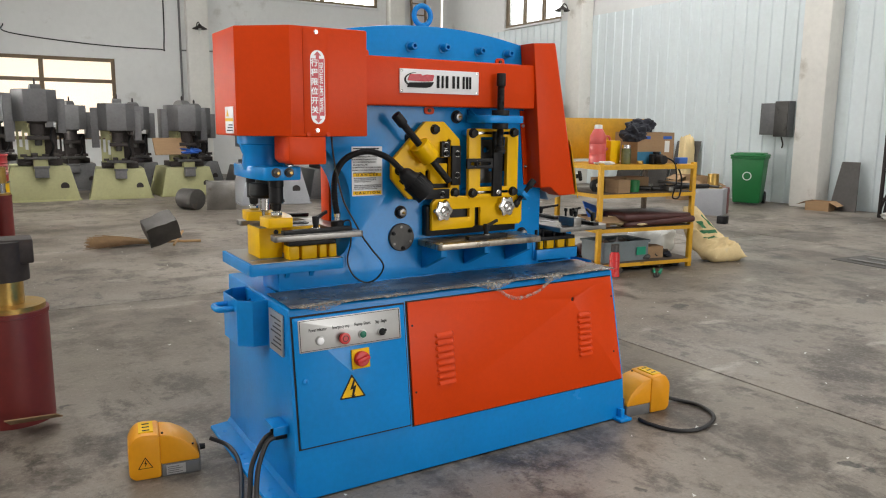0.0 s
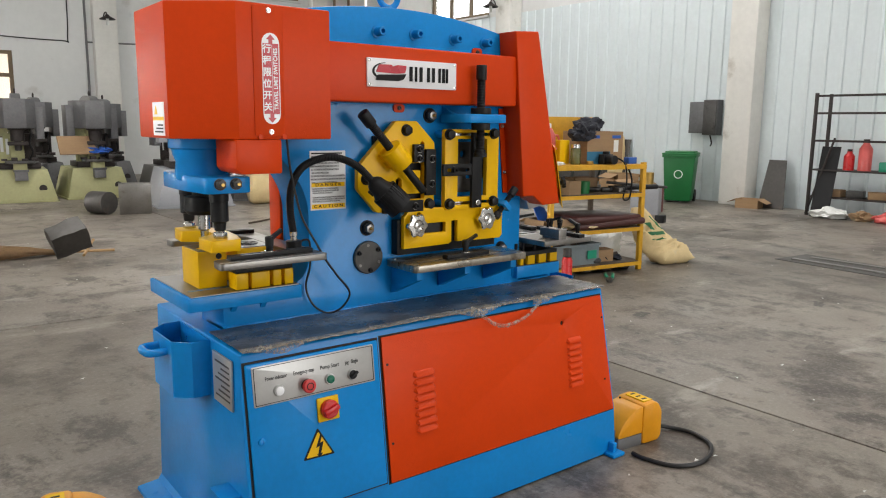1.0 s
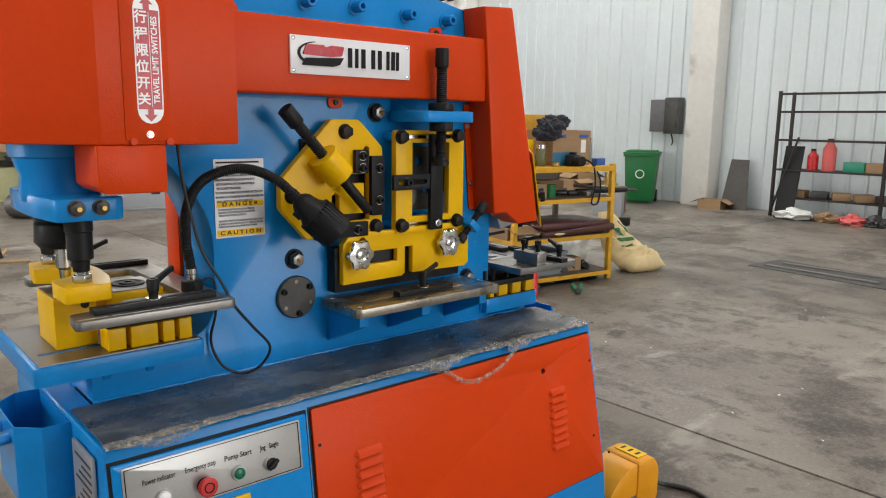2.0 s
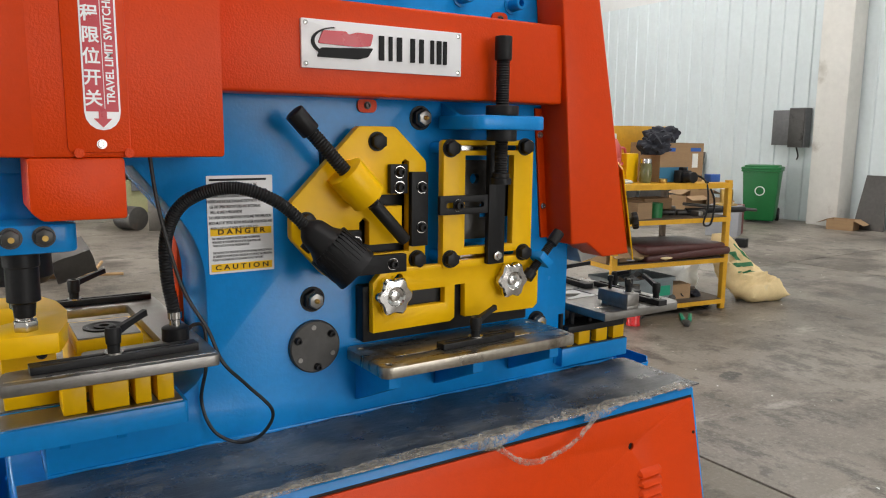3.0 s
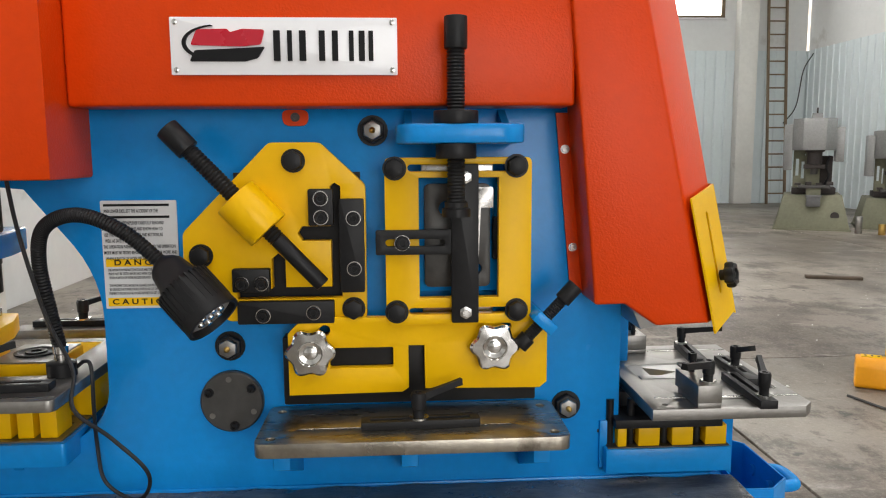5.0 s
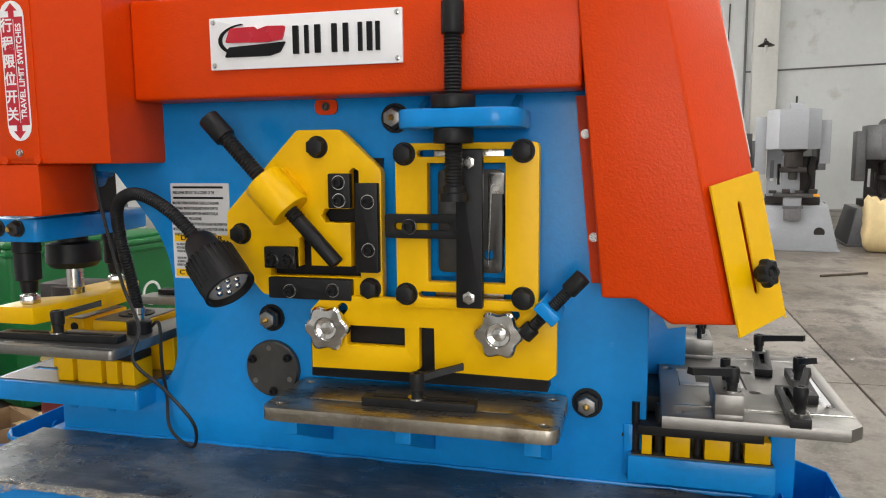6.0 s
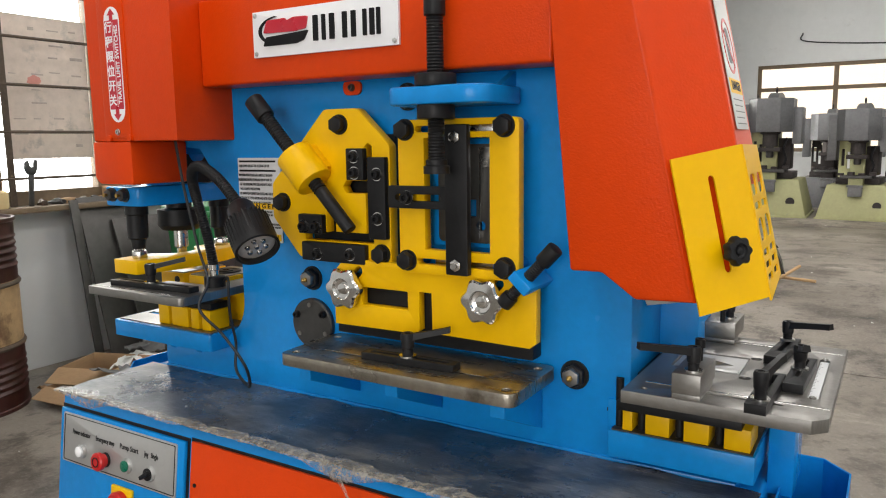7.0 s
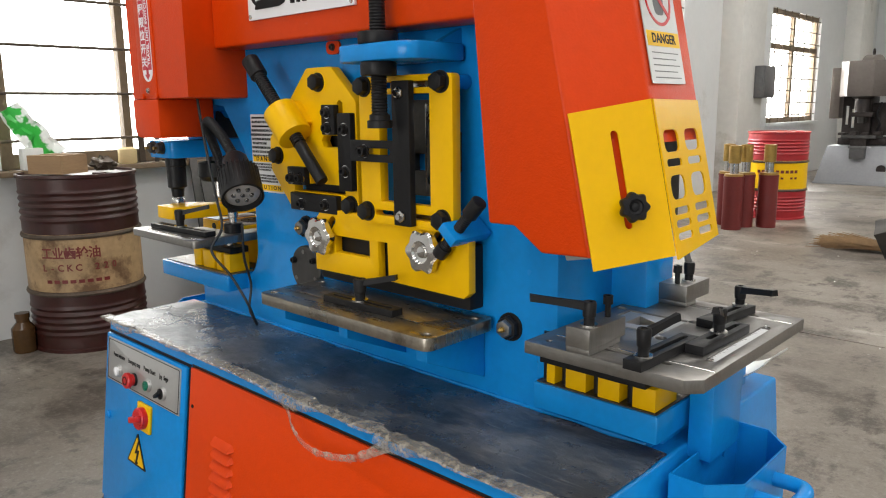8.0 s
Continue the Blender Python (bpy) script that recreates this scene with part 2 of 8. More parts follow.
PEDAL_GREY = surface("grey plastic", (0.14, 0.14, 0.14), 0.6, 0, 0.1)
STRAW = surface("straw", (0.18, 0.105, 0.045), 0.85, 0, 0.35, 20, 90, 0.1, spread=0.1)
SACK = surface("woven yellow sack", (0.68, 0.53, 0.28), 0.65, 0, 0.12, 5, 60, 0.3, 160, stain=(0.55, 0.48, 0.33), stain_scale=5)
SACK_WHITE = surface("white plastic bag", (0.72, 0.73, 0.70), 0.45, 0, 0.1, 6, 50, 0.3, 60)
LEATHER = surface("dark red leatherette", (0.065, 0.018, 0.016), 0.42, 0, 0.2, 6, 70, 0.3, 140)
CLOTH = surface("dark cloth", (0.022, 0.024, 0.034), 0.95, 0, 0.35, 9, 80, 0.4, 120)
PINK = surface("pink flask shell", (0.60, 0.10, 0.09), 0.35, 0, 0.1, 8, 60, 0.1)
GREEN_TOOL = surface("green enamel", (0.01, 0.26, 0.15), 0.4, 0, 0.15)
BLUE_PLASTIC = surface("blue plastic", (0.02, 0.10, 0.42), 0.4, 0, 0.15)
CRATE = surface("grey crate plastic", (0.16, 0.19, 0.20), 0.6, 0, 0.15, 8, 50, 0.1)
GLASSY = surface("greenish glass jar", (0.22, 0.24, 0.10), 0.12, 0, 0.2, 20, 60, 0, transmission=0.5)
WOOD = surface("raw wood", (0.40, 0.25, 0.12), 0.8, 0, 0.2, 3, 40, 0.15, 80, stretch=(1, 8, 1))
CABLE = surface("black cable", (0.012, 0.012, 0.013), 0.45, 0, 0.1)
RUST_PLATE = surface("dark steel sheet", (0.085, 0.080, 0.075), 0.5, 0.5, 0.3, 2, 20, 0.1, 50, stain=(0.14, 0.10, 0.08), stain_scale=2.5)
CEILING = surface("pale roof sheet", (0.55, 0.56, 0.55), 0.7, 0, 0.06, 1, 10, 0.1)

glass, gn, gl, gb = nodes_of("window glass")
gb.inputs["Base Color"].default_value = (0.94, 0.96, 0.95, 1)
gb.inputs["Transmission Weight"].default_value, gb.inputs["Roughness"].default_value, gb.inputs["IOR"].default_value = 1.0, 0.12, 1.3
GLASS = glass
outside, on, ol, ob_ = nodes_of("bright overcast outside")
ob_.inputs["Base Color"].default_value = (0.8, 0.82, 0.84, 1)
ob_.inputs["Emission Color"].default_value = (0.96, 0.98, 1.0, 1)
ob_.inputs["Emission Strength"].default_value = 2.2
OUTSIDE = outside
# cream wall across the yard: its sunlight is emission in the material
yard, on, ol, ob_ = nodes_of("glowing cream backdrop for the yard wall")
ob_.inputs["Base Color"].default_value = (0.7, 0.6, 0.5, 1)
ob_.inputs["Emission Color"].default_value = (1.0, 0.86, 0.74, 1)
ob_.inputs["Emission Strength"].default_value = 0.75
YARD_GLOW = yard

# ---- mesh helpers ----
XZ = Matrix(((1, 0, 0, 0), (0, 0, 1, 0), (0, 1, 0, 0), (0, 0, 0, 1)))
YZ = Matrix(((0, 0, 1, 0), (1, 0, 0, 0), (0, 1, 0, 0), (0, 0, 0, 1)))
XY = Matrix.Identity(4)
ID = Matrix.Identity(4)


def part(name, bm, material, parent=None, label="", at=None, sharp=0.6):
    bmesh.ops.recalc_face_normals(bm, faces=bm.faces)
    for f in bm.faces:
        f.smooth = True
    for e in bm.edges:
        if len(e.link_faces) == 2 and e.calc_face_angle(0) > sharp:
            e.smooth = False
    me = bpy.data.meshes.new(name)
    bm.to_mesh(me)
    bm.free()
    me.materials.append(material)
    ob = new(name, me)
    if parent:
        ob.parent = parent
    if at is not None:
        ob.matrix_local = at
    if label:
        ob["label"] = label
    return ob


def thing(name, label, category, at=None, group="", kind=""):
    ob = new(name)
    ob.empty_display_size = 0.1
    if at is not None:
        ob.matrix_world = at
    return tagged(ob, label, category, group, kind)


def soften(bm, edges, r, seg=2):
    if r > 0:
        bmesh.ops.bevel(bm, geom=list(edges), offset=r, segments=seg, affect="EDGES", clamp_overlap=True, profile=0.5)


def box(x0, x1, y0, y1, z0, z1, r=0.0, bm=None, m=None, seg=2):
    """An axis-aligned block with rounded edges, added to bm."""
    b = bmesh.new()
    bmesh.ops.create_cube(b, size=1)
    for v in b.verts:
        v.co = Vector(((x0 + x1) / 2 + v.co.x * (x1 - x0), (y0 + y1) / 2 + v.co.y * (y1 - y0), (z0 + z1) / 2 + v.co.z * (z1 - z0)))
    soften(b, b.edges, r, seg)
    return merge(bm, b, m)


def merge(bm, b, m=None):
    if m is not None:
        bmesh.ops.transform(b, matrix=m, verts=b.verts)
    if bm is None:
        return b
    me = bpy.data.meshes.new("tmp")
    b.to_mesh(me)
    b.free()
    bm.from_mesh(me)
    bpy.data.meshes.remove(me)
    return bm


def plate(outer, w0, w1, holes=(), m=XZ, r=0.0, bm=None, extra=None):
    """A flat plate of any outline, with holes right through it: (u, v) outline, from w0 to w1."""
    b = bmesh.new()
    edges = []
    for loop in (outer, *holes):
        vs = [b.verts.new((u, v, w0)) for u, v in loop]
        edges += [b.edges.new((vs[i], vs[(i + 1) % len(vs)])) for i in range(len(vs))]
    if holes:
        bmesh.ops.triangle_fill(b, edges=edges, use_beauty=True, use_dissolve=False)
    else:
        b.faces.new(b.verts[:])
    top = bmesh.ops.extrude_face_region(b, geom=b.faces[:])
    bmesh.ops.translate(b, verts=[v for v in top["geom"] if isinstance(v, bmesh.types.BMVert)], vec=(0, 0, w1 - w0))
    bmesh.ops.recalc_face_normals(b, faces=b.faces)
    if r:
        soften(b, [e for e in b.edges if len(e.link_faces) == 2 and e.calc_face_angle(0) > 1.2 and abs(e.verts[0].co.z - e.verts[1].co.z) < 1e-6], r, 2)
    return merge(bm, b, m if extra is None else extra @ m)


def rounded(pts, r, seg=4):
    """The outline with its corners rounded."""
    out = []
    k = len(pts)
    for i in range(k):
        p, a, c = Vector(pts[i]), Vector(pts[i - 1]), Vector(pts[(i + 1) % k])
        d1, d2 = (a - p), (c - p)
        cut = min(r, d1.length * 0.45, d2.length * 0.45)
        p1, p2 = p + d1.normalized() * cut, p + d2.normalized() * cut
        for j in range(seg + 1):
            t = j / seg
            q = p1 * (1 - t) ** 2 + p * 2 * t * (1 - t) + p2 * t * t
            out.append((q.x, q.y))
    return out


def rect(u0, u1, v0, v1, r=0.0):
    pts = [(u0, v0), (u1, v0), (u1, v1), (u0, v1)]
    return rounded(pts, r) if r else pts


def disc(u, v, r, seg=24):
    return [(u + r * math.cos(2 * math.pi * i / seg), v + r * math.sin(2 * math.pi * i / seg)) for i in range(seg)]


def slot(u0, v0, u1, v1, r, seg=6):
    """A slot with round ends from one centre to the other."""
    a = math.atan2(v1 - v0, u1 - u0)
    out = [(u1 + r * math.cos(a - math.pi / 2 + math.pi * i / seg), v1 + r * math.sin(a - math.pi / 2 + math.pi * i / seg)) for i in range(seg + 1)]
    return out + [(u0 + r * math.cos(a + math.pi / 2 + math.pi * i / seg), v0 + r * math.sin(a + math.pi / 2 + math.pi * i / seg)) for i in range(seg + 1)]


def rod(p0, p1, r0, r1=None, seg=24, bm=None, r=0.0):
    """A round bar or cone from p0 to p1."""
    p0, p1 = Vector(p0), Vector(p1)
    b = bmesh.new()
    bmesh.ops.create_cone(b, cap_ends=True, segments=seg, radius1=r0, radius2=r0 if r1 is None else r1, depth=(p1 - p0).length)
    if r:
        soften(b, [e for e in b.edges if len(e.link_faces) == 2 and e.calc_face_angle(0) > 0.9], r, 2)
    m = Matrix.Translation((p0 + p1) / 2) @ (p1 - p0).to_track_quat("Z", "Y").to_matrix().to_4x4()
    return merge(bm, b, m)


def lathe(profile, p0, axis=(0, 0, 1), seg=32, bm=None, cap=True):
    """A turned shape: (radius, height) from p0 along axis."""
    b = bmesh.new()
    rings = [[b.verts.new((r * math.cos(2 * math.pi * i / seg), r * math.sin(2 * math.pi * i / seg), h)) for i in range(seg)] for r, h in profile]
    for a, c in zip(rings, rings[1:]):
        for i in range(seg):
            b.faces.new((a[i], a[(i + 1) % seg], c[(i + 1) % seg], c[i]))
    if cap:
        b.faces.new(rings[0][::-1])
        b.faces.new(rings[-1])
    m = Matrix.Translation(p0) @ Vector(axis).to_track_quat("Z", "Y").to_matrix().to_4x4()
    return merge(bm, b, m)


def smooth_path(pts, per=8):
    """Catmull-Rom through the points."""
    p = [Vector(q) for q in pts]
    p = [p[0] * 2 - p[1]] + p + [p[-1] * 2 - p[-2]]
    out = []
    for i in range(1, len(p) - 2):
        for j in range(per):
            t = j / per
            out.append(0.5 * ((2 * p[i]) + (p[i + 1] - p[i - 1]) * t + (2 * p[i - 1] - 5 * p[i] + 4 * p[i + 1] - p[i + 2]) * t * t
                              + (3 * p[i] - p[i - 1] - 3 * p[i + 1] + p[i + 2]) * t ** 3))
    return out + [p[-2]]


def tube(pts, r, seg=10, bm=None, ripple=0.0):
    """A hose or cable along the points; ripple gives the rings of a corrugated hose."""
    b = bmesh.new()
    rings = []
    side = Vector((0.31, 0.95, 0.05))
    for i, p in enumerate(pts):
        d = (pts[min(i + 1, len(pts) - 1)] - pts[max(i - 1, 0)]).normalized()
        side = (side - d * side.dot(d)).normalized()
        up = d.cross(side)
        rr = r + (ripple if i % 2 else 0)
        rings.append([b.verts.new(p + side * rr * math.cos(2 * math.pi * k / seg) + up * rr * math.sin(2 * math.pi * k / seg)) for k in range(seg)])
    for a, c in zip(rings, rings[1:]):
        for k in range(seg):
            b.faces.new((a[k], a[(k + 1) % seg], c[(k + 1) % seg], c[k]))
    b.faces.new(rings[0][::-1])
    b.faces.new(rings[-1])
    return merge(bm, b)


def threaded(p0, p1, r, pitch=0.004, seg=16, bm=None):
    p0, p1 = Vector(p0), Vector(p1)
    k = max(4, int((p1 - p0).length / (pitch / 2)))
    return tube([p0.lerp(p1, i / k) for i in range(k + 1)], r * 0.9, seg, bm, r * 0.12)


def hex_bolt(p, n, r=0.016, h=0.014, bm=None, washer=True):
    """A hexagon head with its washer, standing on p along n."""
    p, n = Vector(p), Vector(n).normalized()
    bm = bm if bm is not None else bmesh.new()
    if washer:
        rod(p, p + n * 0.003, r * 1.15, bm=bm, seg=20)
    rod(p + n * 0.003, p + n * (0.003 + h), r, r * 0.97, seg=6, bm=bm, r=r * 0.08)
    return bm


def socket_bolt(p, n, r=0.011, h=0.012, bm=None):
    """A socket head: a ring with a sunk middle."""
    bm = bm if bm is not None else bmesh.new()
    return lathe([(r * 1.25, 0), (r * 1.25, 0.002), (r, 0.002), (r, h - 0.001), (r * 0.92, h), (r * 0.55, h), (r * 0.5, h * 0.45), (0.0005, h * 0.45)], p, n, 16, bm)


def blob(centre, size, rough=0.15, seed=0, bm=None, sub=3, freq=2.2):
    """An uneven rounded lump (cloth, sacks, rags)."""
    b = bmesh.new()
    bmesh.ops.create_icosphere(b, subdivisions=sub, radius=1)
    for v in b.verts:
        k = 1 + rough * noise.noise(v.co * freq + Vector((seed * 7.3, seed * 3.1, 0))) * 1.6 + rough * 0.5 * noise.noise(v.co * freq * 3.1)
        q = v.co * k
        v.co = Vector((q.x * size[0], q.y * size[1], max(q.z, -0.75) * size[2]))
    return merge(bm, b, Matrix.Translation(centre))


def lettering(body, size, m, material, parent, label="", spread=1.0, weight=0.022):
    """Writing in the built-in font, as a thin mesh lying on the plane m (u to the right, v up)."""
    cu = bpy.data.curves.new("writing", "FONT")
    cu.body, cu.size, cu.align_x, cu.align_y, cu.extrude = body, size, "CENTER", "CENTER", 0.0002
    cu.offset = size * weight
    cu.resolution_u = 3
    tmp = new("writing_tmp", cu)
    me = bpy.data.meshes.new_from_object(tmp.evaluated_get(bpy.context.evaluated_depsgraph_get()))
    bpy.data.objects.remove(tmp)
    me.transform(m @ Matrix.Diagonal((spread, 1, 1, 1)))
    me.materials.clear()
    me.materials.append(material)
    ob = new("lettering", me)
    ob.parent = parent
    if label:
        ob["label"] = label
    return ob


def face_front(x, y, z):
    """A writing plane that faces -y."""
    return Matrix(((1, 0, 0, x), (0, 0, -1, y), (0, 1, 0, z), (0, 0, 0, 1)))

# ---- the ironworker ----
LIFT = 0.017
machine = thing("ironworker_machine", "blue, orange and yellow hydraulic ironworker on concrete floor", "metalworking machine", at=pose(0, 0, LIFT))

# cabinet: front face leans back towards the top
TOP, LEAN_BACK, PLINTH = 0.62, 0.13, 0.162
K = math.sqrt(1 + LEAN_BACK ** 2)
Y0 = -0.236
FRONT = Matrix(((1, 0, 0, 0), (0, LEAN_BACK / K, 1 / K, Y0), (0, 1 / K, -LEAN_BACK / K, TOP), (0, 0, 0, 1)))


def fv(z):
    return (z - 0.006 - TOP) * K


def on_front(x, z, out=0.0):
    return FRONT @ Vector((x, fv(z), -out))


FN = (FRONT.to_3x3() @ Vector((0, 0, -1))).normalized()
PANE = Matrix(((1, 0, 0, 0), (0, LEAN_BACK / K, -1 / K, Y0), (0, 1 / K, LEAN_BACK / K, TOP), (0, 0, 0, 1)))


def front_text(x, z, out):
    return Matrix.Translation(FN * out) @ PANE @ Matrix.Translation((x, fv(z), 0))


yp = Y0 - (TOP - PLINTH) * LEAN_BACK
b = bmesh.new()
prof = [(Y0, TOP), (yp, PLINTH), (yp - 0.004, -0.012), (0.47, -0.012), (0.455, TOP)]
left = [b.verts.new((-0.712 - (TOP - z) * 0.02, y, z)) for y, z in prof]
right = [b.verts.new((0.694 + (TOP - z) * 0.08, y, z)) for y, z in prof]
b.faces.new(left)
b.faces.new(right[::-1])
for i in range(5):
    b.faces.new((left[i], left[(i + 1) % 5], right[(i + 1) % 5], right[i]))
bmesh.ops.recalc_face_normals(b, faces=b.faces)
soften(b, b.edges, 0.006, 3)
cabinet = part("cabinet", b, BLUE, machine, "blue painted steel base cabinet")
b = plate([(-0.805, -0.015), (-0.722, -0.015), (-0.720, 0.025), (-0.735, 0.001), (-0.802, -0.006)], -0.345, 0.47, m=XZ, r=0.001)
for yy in (-0.22, -0.18, 0.10, 0.14, 0.38):
    disc_ = rod((-0.770, yy, -0.004), (-0.770, yy, -0.0015), 0.009, seg=12)
    merge(b, disc_)
part("floor_flange", b, BLUE, machine)
b = box(0.68, 0.745, -0.345, -0.285, -0.015, -0.001, 0.004)
box(0.70, 0.72, -0.325, -0.296, -0.015, 0.035, 0.003, b)
part("foot", b, BLUE, machine)

# electrical door with its control plate
b = plate(rect(-0.703, -0.300, fv(0.176), fv(0.598), 0.004), -0.010, 0.0, r=0.003, m=FRONT)
door = part("cabinet_door", b, BLUE, machine, "blue electrical cabinet door")
b = plate(rect(-0.709, -0.294, fv(0.170), fv(0.604)), -0.0012, 0.0, m=FRONT)
part("door_seal", b, PLASTIC, door, "black rubber door seal")
b = plate(rect(-0.688, -0.318, fv(0.484), fv(0.590), 0.004), -0.0125, -0.0095, m=FRONT, r=0.0008)
plate_panel = part("control_plate", b, SILVER, machine, "brushed silver control plate")
b = plate(rect(-0.684, -0.322, fv(0.4875), fv(0.5865), 0.003), -0.0131, -0.0124, holes=[rect(-0.682, -0.324, fv(0.489), fv(0.585), 0.003)], m=FRONT)
part("border_line", b, INK, plate_panel)
for word, x in (("Power indicator", -0.622), ("Emergency stop", -0.541), ("Pump Start", -0.462), ("Jog   Single", -0.392)):
    lettering(word, 0.0155, front_text(x, 0.553, 0.0132), INK, plate_panel, spread=0.62 if "P" not in word[0] or "w" in word else 0.85, weight=0.008)


def push_button(name, x, z, ring, cap, r_cap, h, label):
    p = on_front(x, z, 0.0125)
    base = part(name, lathe([(0.0155, 0), (0.0155, 0.003), (0.0135, 0.007), (0.0105, 0.007)], p, FN, 28), ring, machine, label)
    part("cap", lathe([(r_cap * 0.75, 0.005), (r_cap * 0.75, h * 0.5), (r_cap, h * 0.6), (r_cap, h * 0.9), (r_cap * 0.86, h), (0.001, h + 0.0006)], p, FN, 28), cap, base)
    return base


push_button("indicator_lamp", -0.617, 0.517, SILVER, WHITE, 0.0115, 0.012, "white power indicator with chrome ring")
es = push_button("emergency_stop", -0.536, 0.515, BLACK, RED, 0.019, 0.024, "red emergency stop mushroom button")
part("arrow_ring", lathe([(0.0105, 0.0243), (0.0105, 0.0252), (0.008, 0.0252), (0.008, 0.0243)], on_front(-0.536, 0.515, 0.0125), FN, 20, cap=False), INK, es)
push_button("start_button", -0.465, 0.518, SILVER, GREEN_BUTTON, 0.0115, 0.011, "green pump start button with chrome ring")
sel = push_button("selector_switch", -0.393, 0.517, SILVER, PLASTIC, 0.0125, 0.010, "black two-position selector switch")
b = box(-0.004, 0.004, -0.014, 0.014, 0, 0.009, 0.002)
part("lever", b, PLASTIC, sel, at=Matrix.Translation(on_front(-0.393, 0.517, 0.0225)) @ PANE.to_3x3().to_4x4() @ pose(0, 0, 0, 0, 0, -55))

b = plate(rect(-0.510, -0.444, fv(0.405), fv(0.471), 0.004), -0.017, -0.010, m=FRONT, r=0.002)
iso = part("isolator_switch", b, SIGN_YELLOW, machine, "yellow and red rotary main switch")
b = lathe([(0.026, 0), (0.026, 0.012), (0.022, 0.016), (0.001, 0.0165)], on_front(-0.477, 0.438, 0.017), FN, 30)
part("knob", b, RED, iso, "red rotary knob")
b = box(-0.0075, 0.0075, -0.024, 0.024, 0, 0.012, 0.003)
part("grip", b, RED, iso, at=Matrix.Translation(on_front(-0.477, 0.438, 0.031)) @ PANE.to_3x3().to_4x4() @ pose(0, 0, 0, 0, 0, -72))
tri = [(-0.562, fv(0.311)), (-0.465, fv(0.309)), (-0.512, fv(0.391))]
b = plate(rounded(tri, 0.006), -0.0115, -0.010, m=FRONT)
sign = part("voltage_sign", b, INK, machine, "yellow and black electrical hazard triangle")
cx, cz = sum(p[0] for p in tri) / 3, sum(p[1] for p in tri) / 3
b = plate(rounded([(cx + (u - cx) * 0.82, cz + (v - cz) * 0.82) for u, v in tri], 0.005), -0.0121, -0.0114, m=FRONT)
part("sign_face", b, SIGN_YELLOW, sign)
bolt = [(-0.507, 0.372), (-0.522, 0.338), (-0.511, 0.341), (-0.517, 0.318), (-0.522, 0.323), (-0.514, 0.309), (-0.502, 0.320), (-0.508, 0.321), (-0.498, 0.352), (-0.509, 0.349), (-0.500, 0.371)]
b = plate([(u, fv(v)) for u, v in bolt], -0.0126, -0.012, m=FRONT)
part("bolt_mark", b, INK, sign)
b = lathe([(0.010, 0), (0.010, 0.004), (0.007, 0.006), (0.004, 0.006), (0.004, 0.003), (0.0005, 0.003)], on_front(-0.675, 0.392, 0.010), FN, 20)
part("lock", b, BLUE, door)

# orange front panel with pressed louvres
b = plate(rounded([(-0.284, fv(0.170)), (0.716, fv(0.170)), (0.678, fv(0.602)), (-0.284, fv(0.602))], 0.003), -0.007, 0.0, holes=[disc(0.468, fv(0.530), 0.0085, 16)], m=FRONT, r=0.002)
panel = part("front_panel", b, ORANGE, machine, "orange sheet-steel front panel with pressed louvres")
b = plate([(-0.290, fv(0.165)), (0.721, fv(0.165)), (0.683, fv(0.607)), (-0.290, fv(0.607))], -0.001, 0.0, m=FRONT)
part("panel_gap", b, BLACK, panel)


def louvre(x, z, w):
    b = bmesh.new()
    n = 10
    rows = []
    for j, (dv, out) in enumerate(((-0.009, 0.0), (-0.0075, 0.0105), (0.000, 0.009), (0.010, 0.0))):
        row = []
        for i in range(n + 1):
            u = -w / 2 + w * i / n
            k = min(1, (1 - abs(2 * u / w)) * 6)
            row.append(b.verts.new(on_front(x + u, z, 0.007 + out * math.sqrt(max(0, k))) + (PANE.to_3x3() @ Vector((0, dv * max(0.3, k), 0)))))
        rows.append(row)
    for a, c in zip(rows, rows[1:]):
        for i in range(n):
            b.faces.new((a[i], a[i + 1], c[i + 1], c[i]))
    return b


for x0, z0, z1 in ((-0.142, 0.302, 0.472), (0.522, 0.304, 0.462)):
    for i in range(8):
        part("louvre", louvre(x0, z0 + (z1 - z0) * i / 7, 0.082 if x0 < 0 else 0.076), ORANGE, panel)
for x, z in ((-0.270, 0.520), (-0.270, 0.285), (0.676, 0.520), (0.676, 0.290)):
    part("panel_screw", rod(on_front(x, z, 0.006), on_front(x, z, 0.009), 0.004, seg=10), BLACK, panel)

# side nameplate and cable bracket
b = box(-0.7225, -0.716, -0.20, -0.07, 0.455, 0.595, 0.001)
np_ = part("nameplate", b, SILVER, machine, "aluminium type plate with fine print")
for i in range(7):
    part("print_bar", box(-0.7232, -0.7222, -0.19, -0.09 - 0.02 * (i % 3), 0.475 + i * 0.016, 0.480 + i * 0.016), GRAPHITE, np_)
b = box(-0.772, -0.716, -0.235, -0.145, 0.232, 0.235, 0.0006)
box(-0.772, -0.716, -0.238, -0.235, 0.206, 0.235, 0.0006, b)
brk = part("cable_bracket", b, BLUE, machine, "small folded blue cable bracket")
part("cable_gland", rod((-0.705, -0.205, 0.195), (-0.760, -0.205, 0.192), 0.017, 0.013, 16), PLASTIC, machine)
part("cable_gland", rod((-0.705, -0.170, 0.195), (-0.760, -0.170, 0.192), 0.015, 0.012, 16), PLASTIC, machine)
lead_floor = 0.009
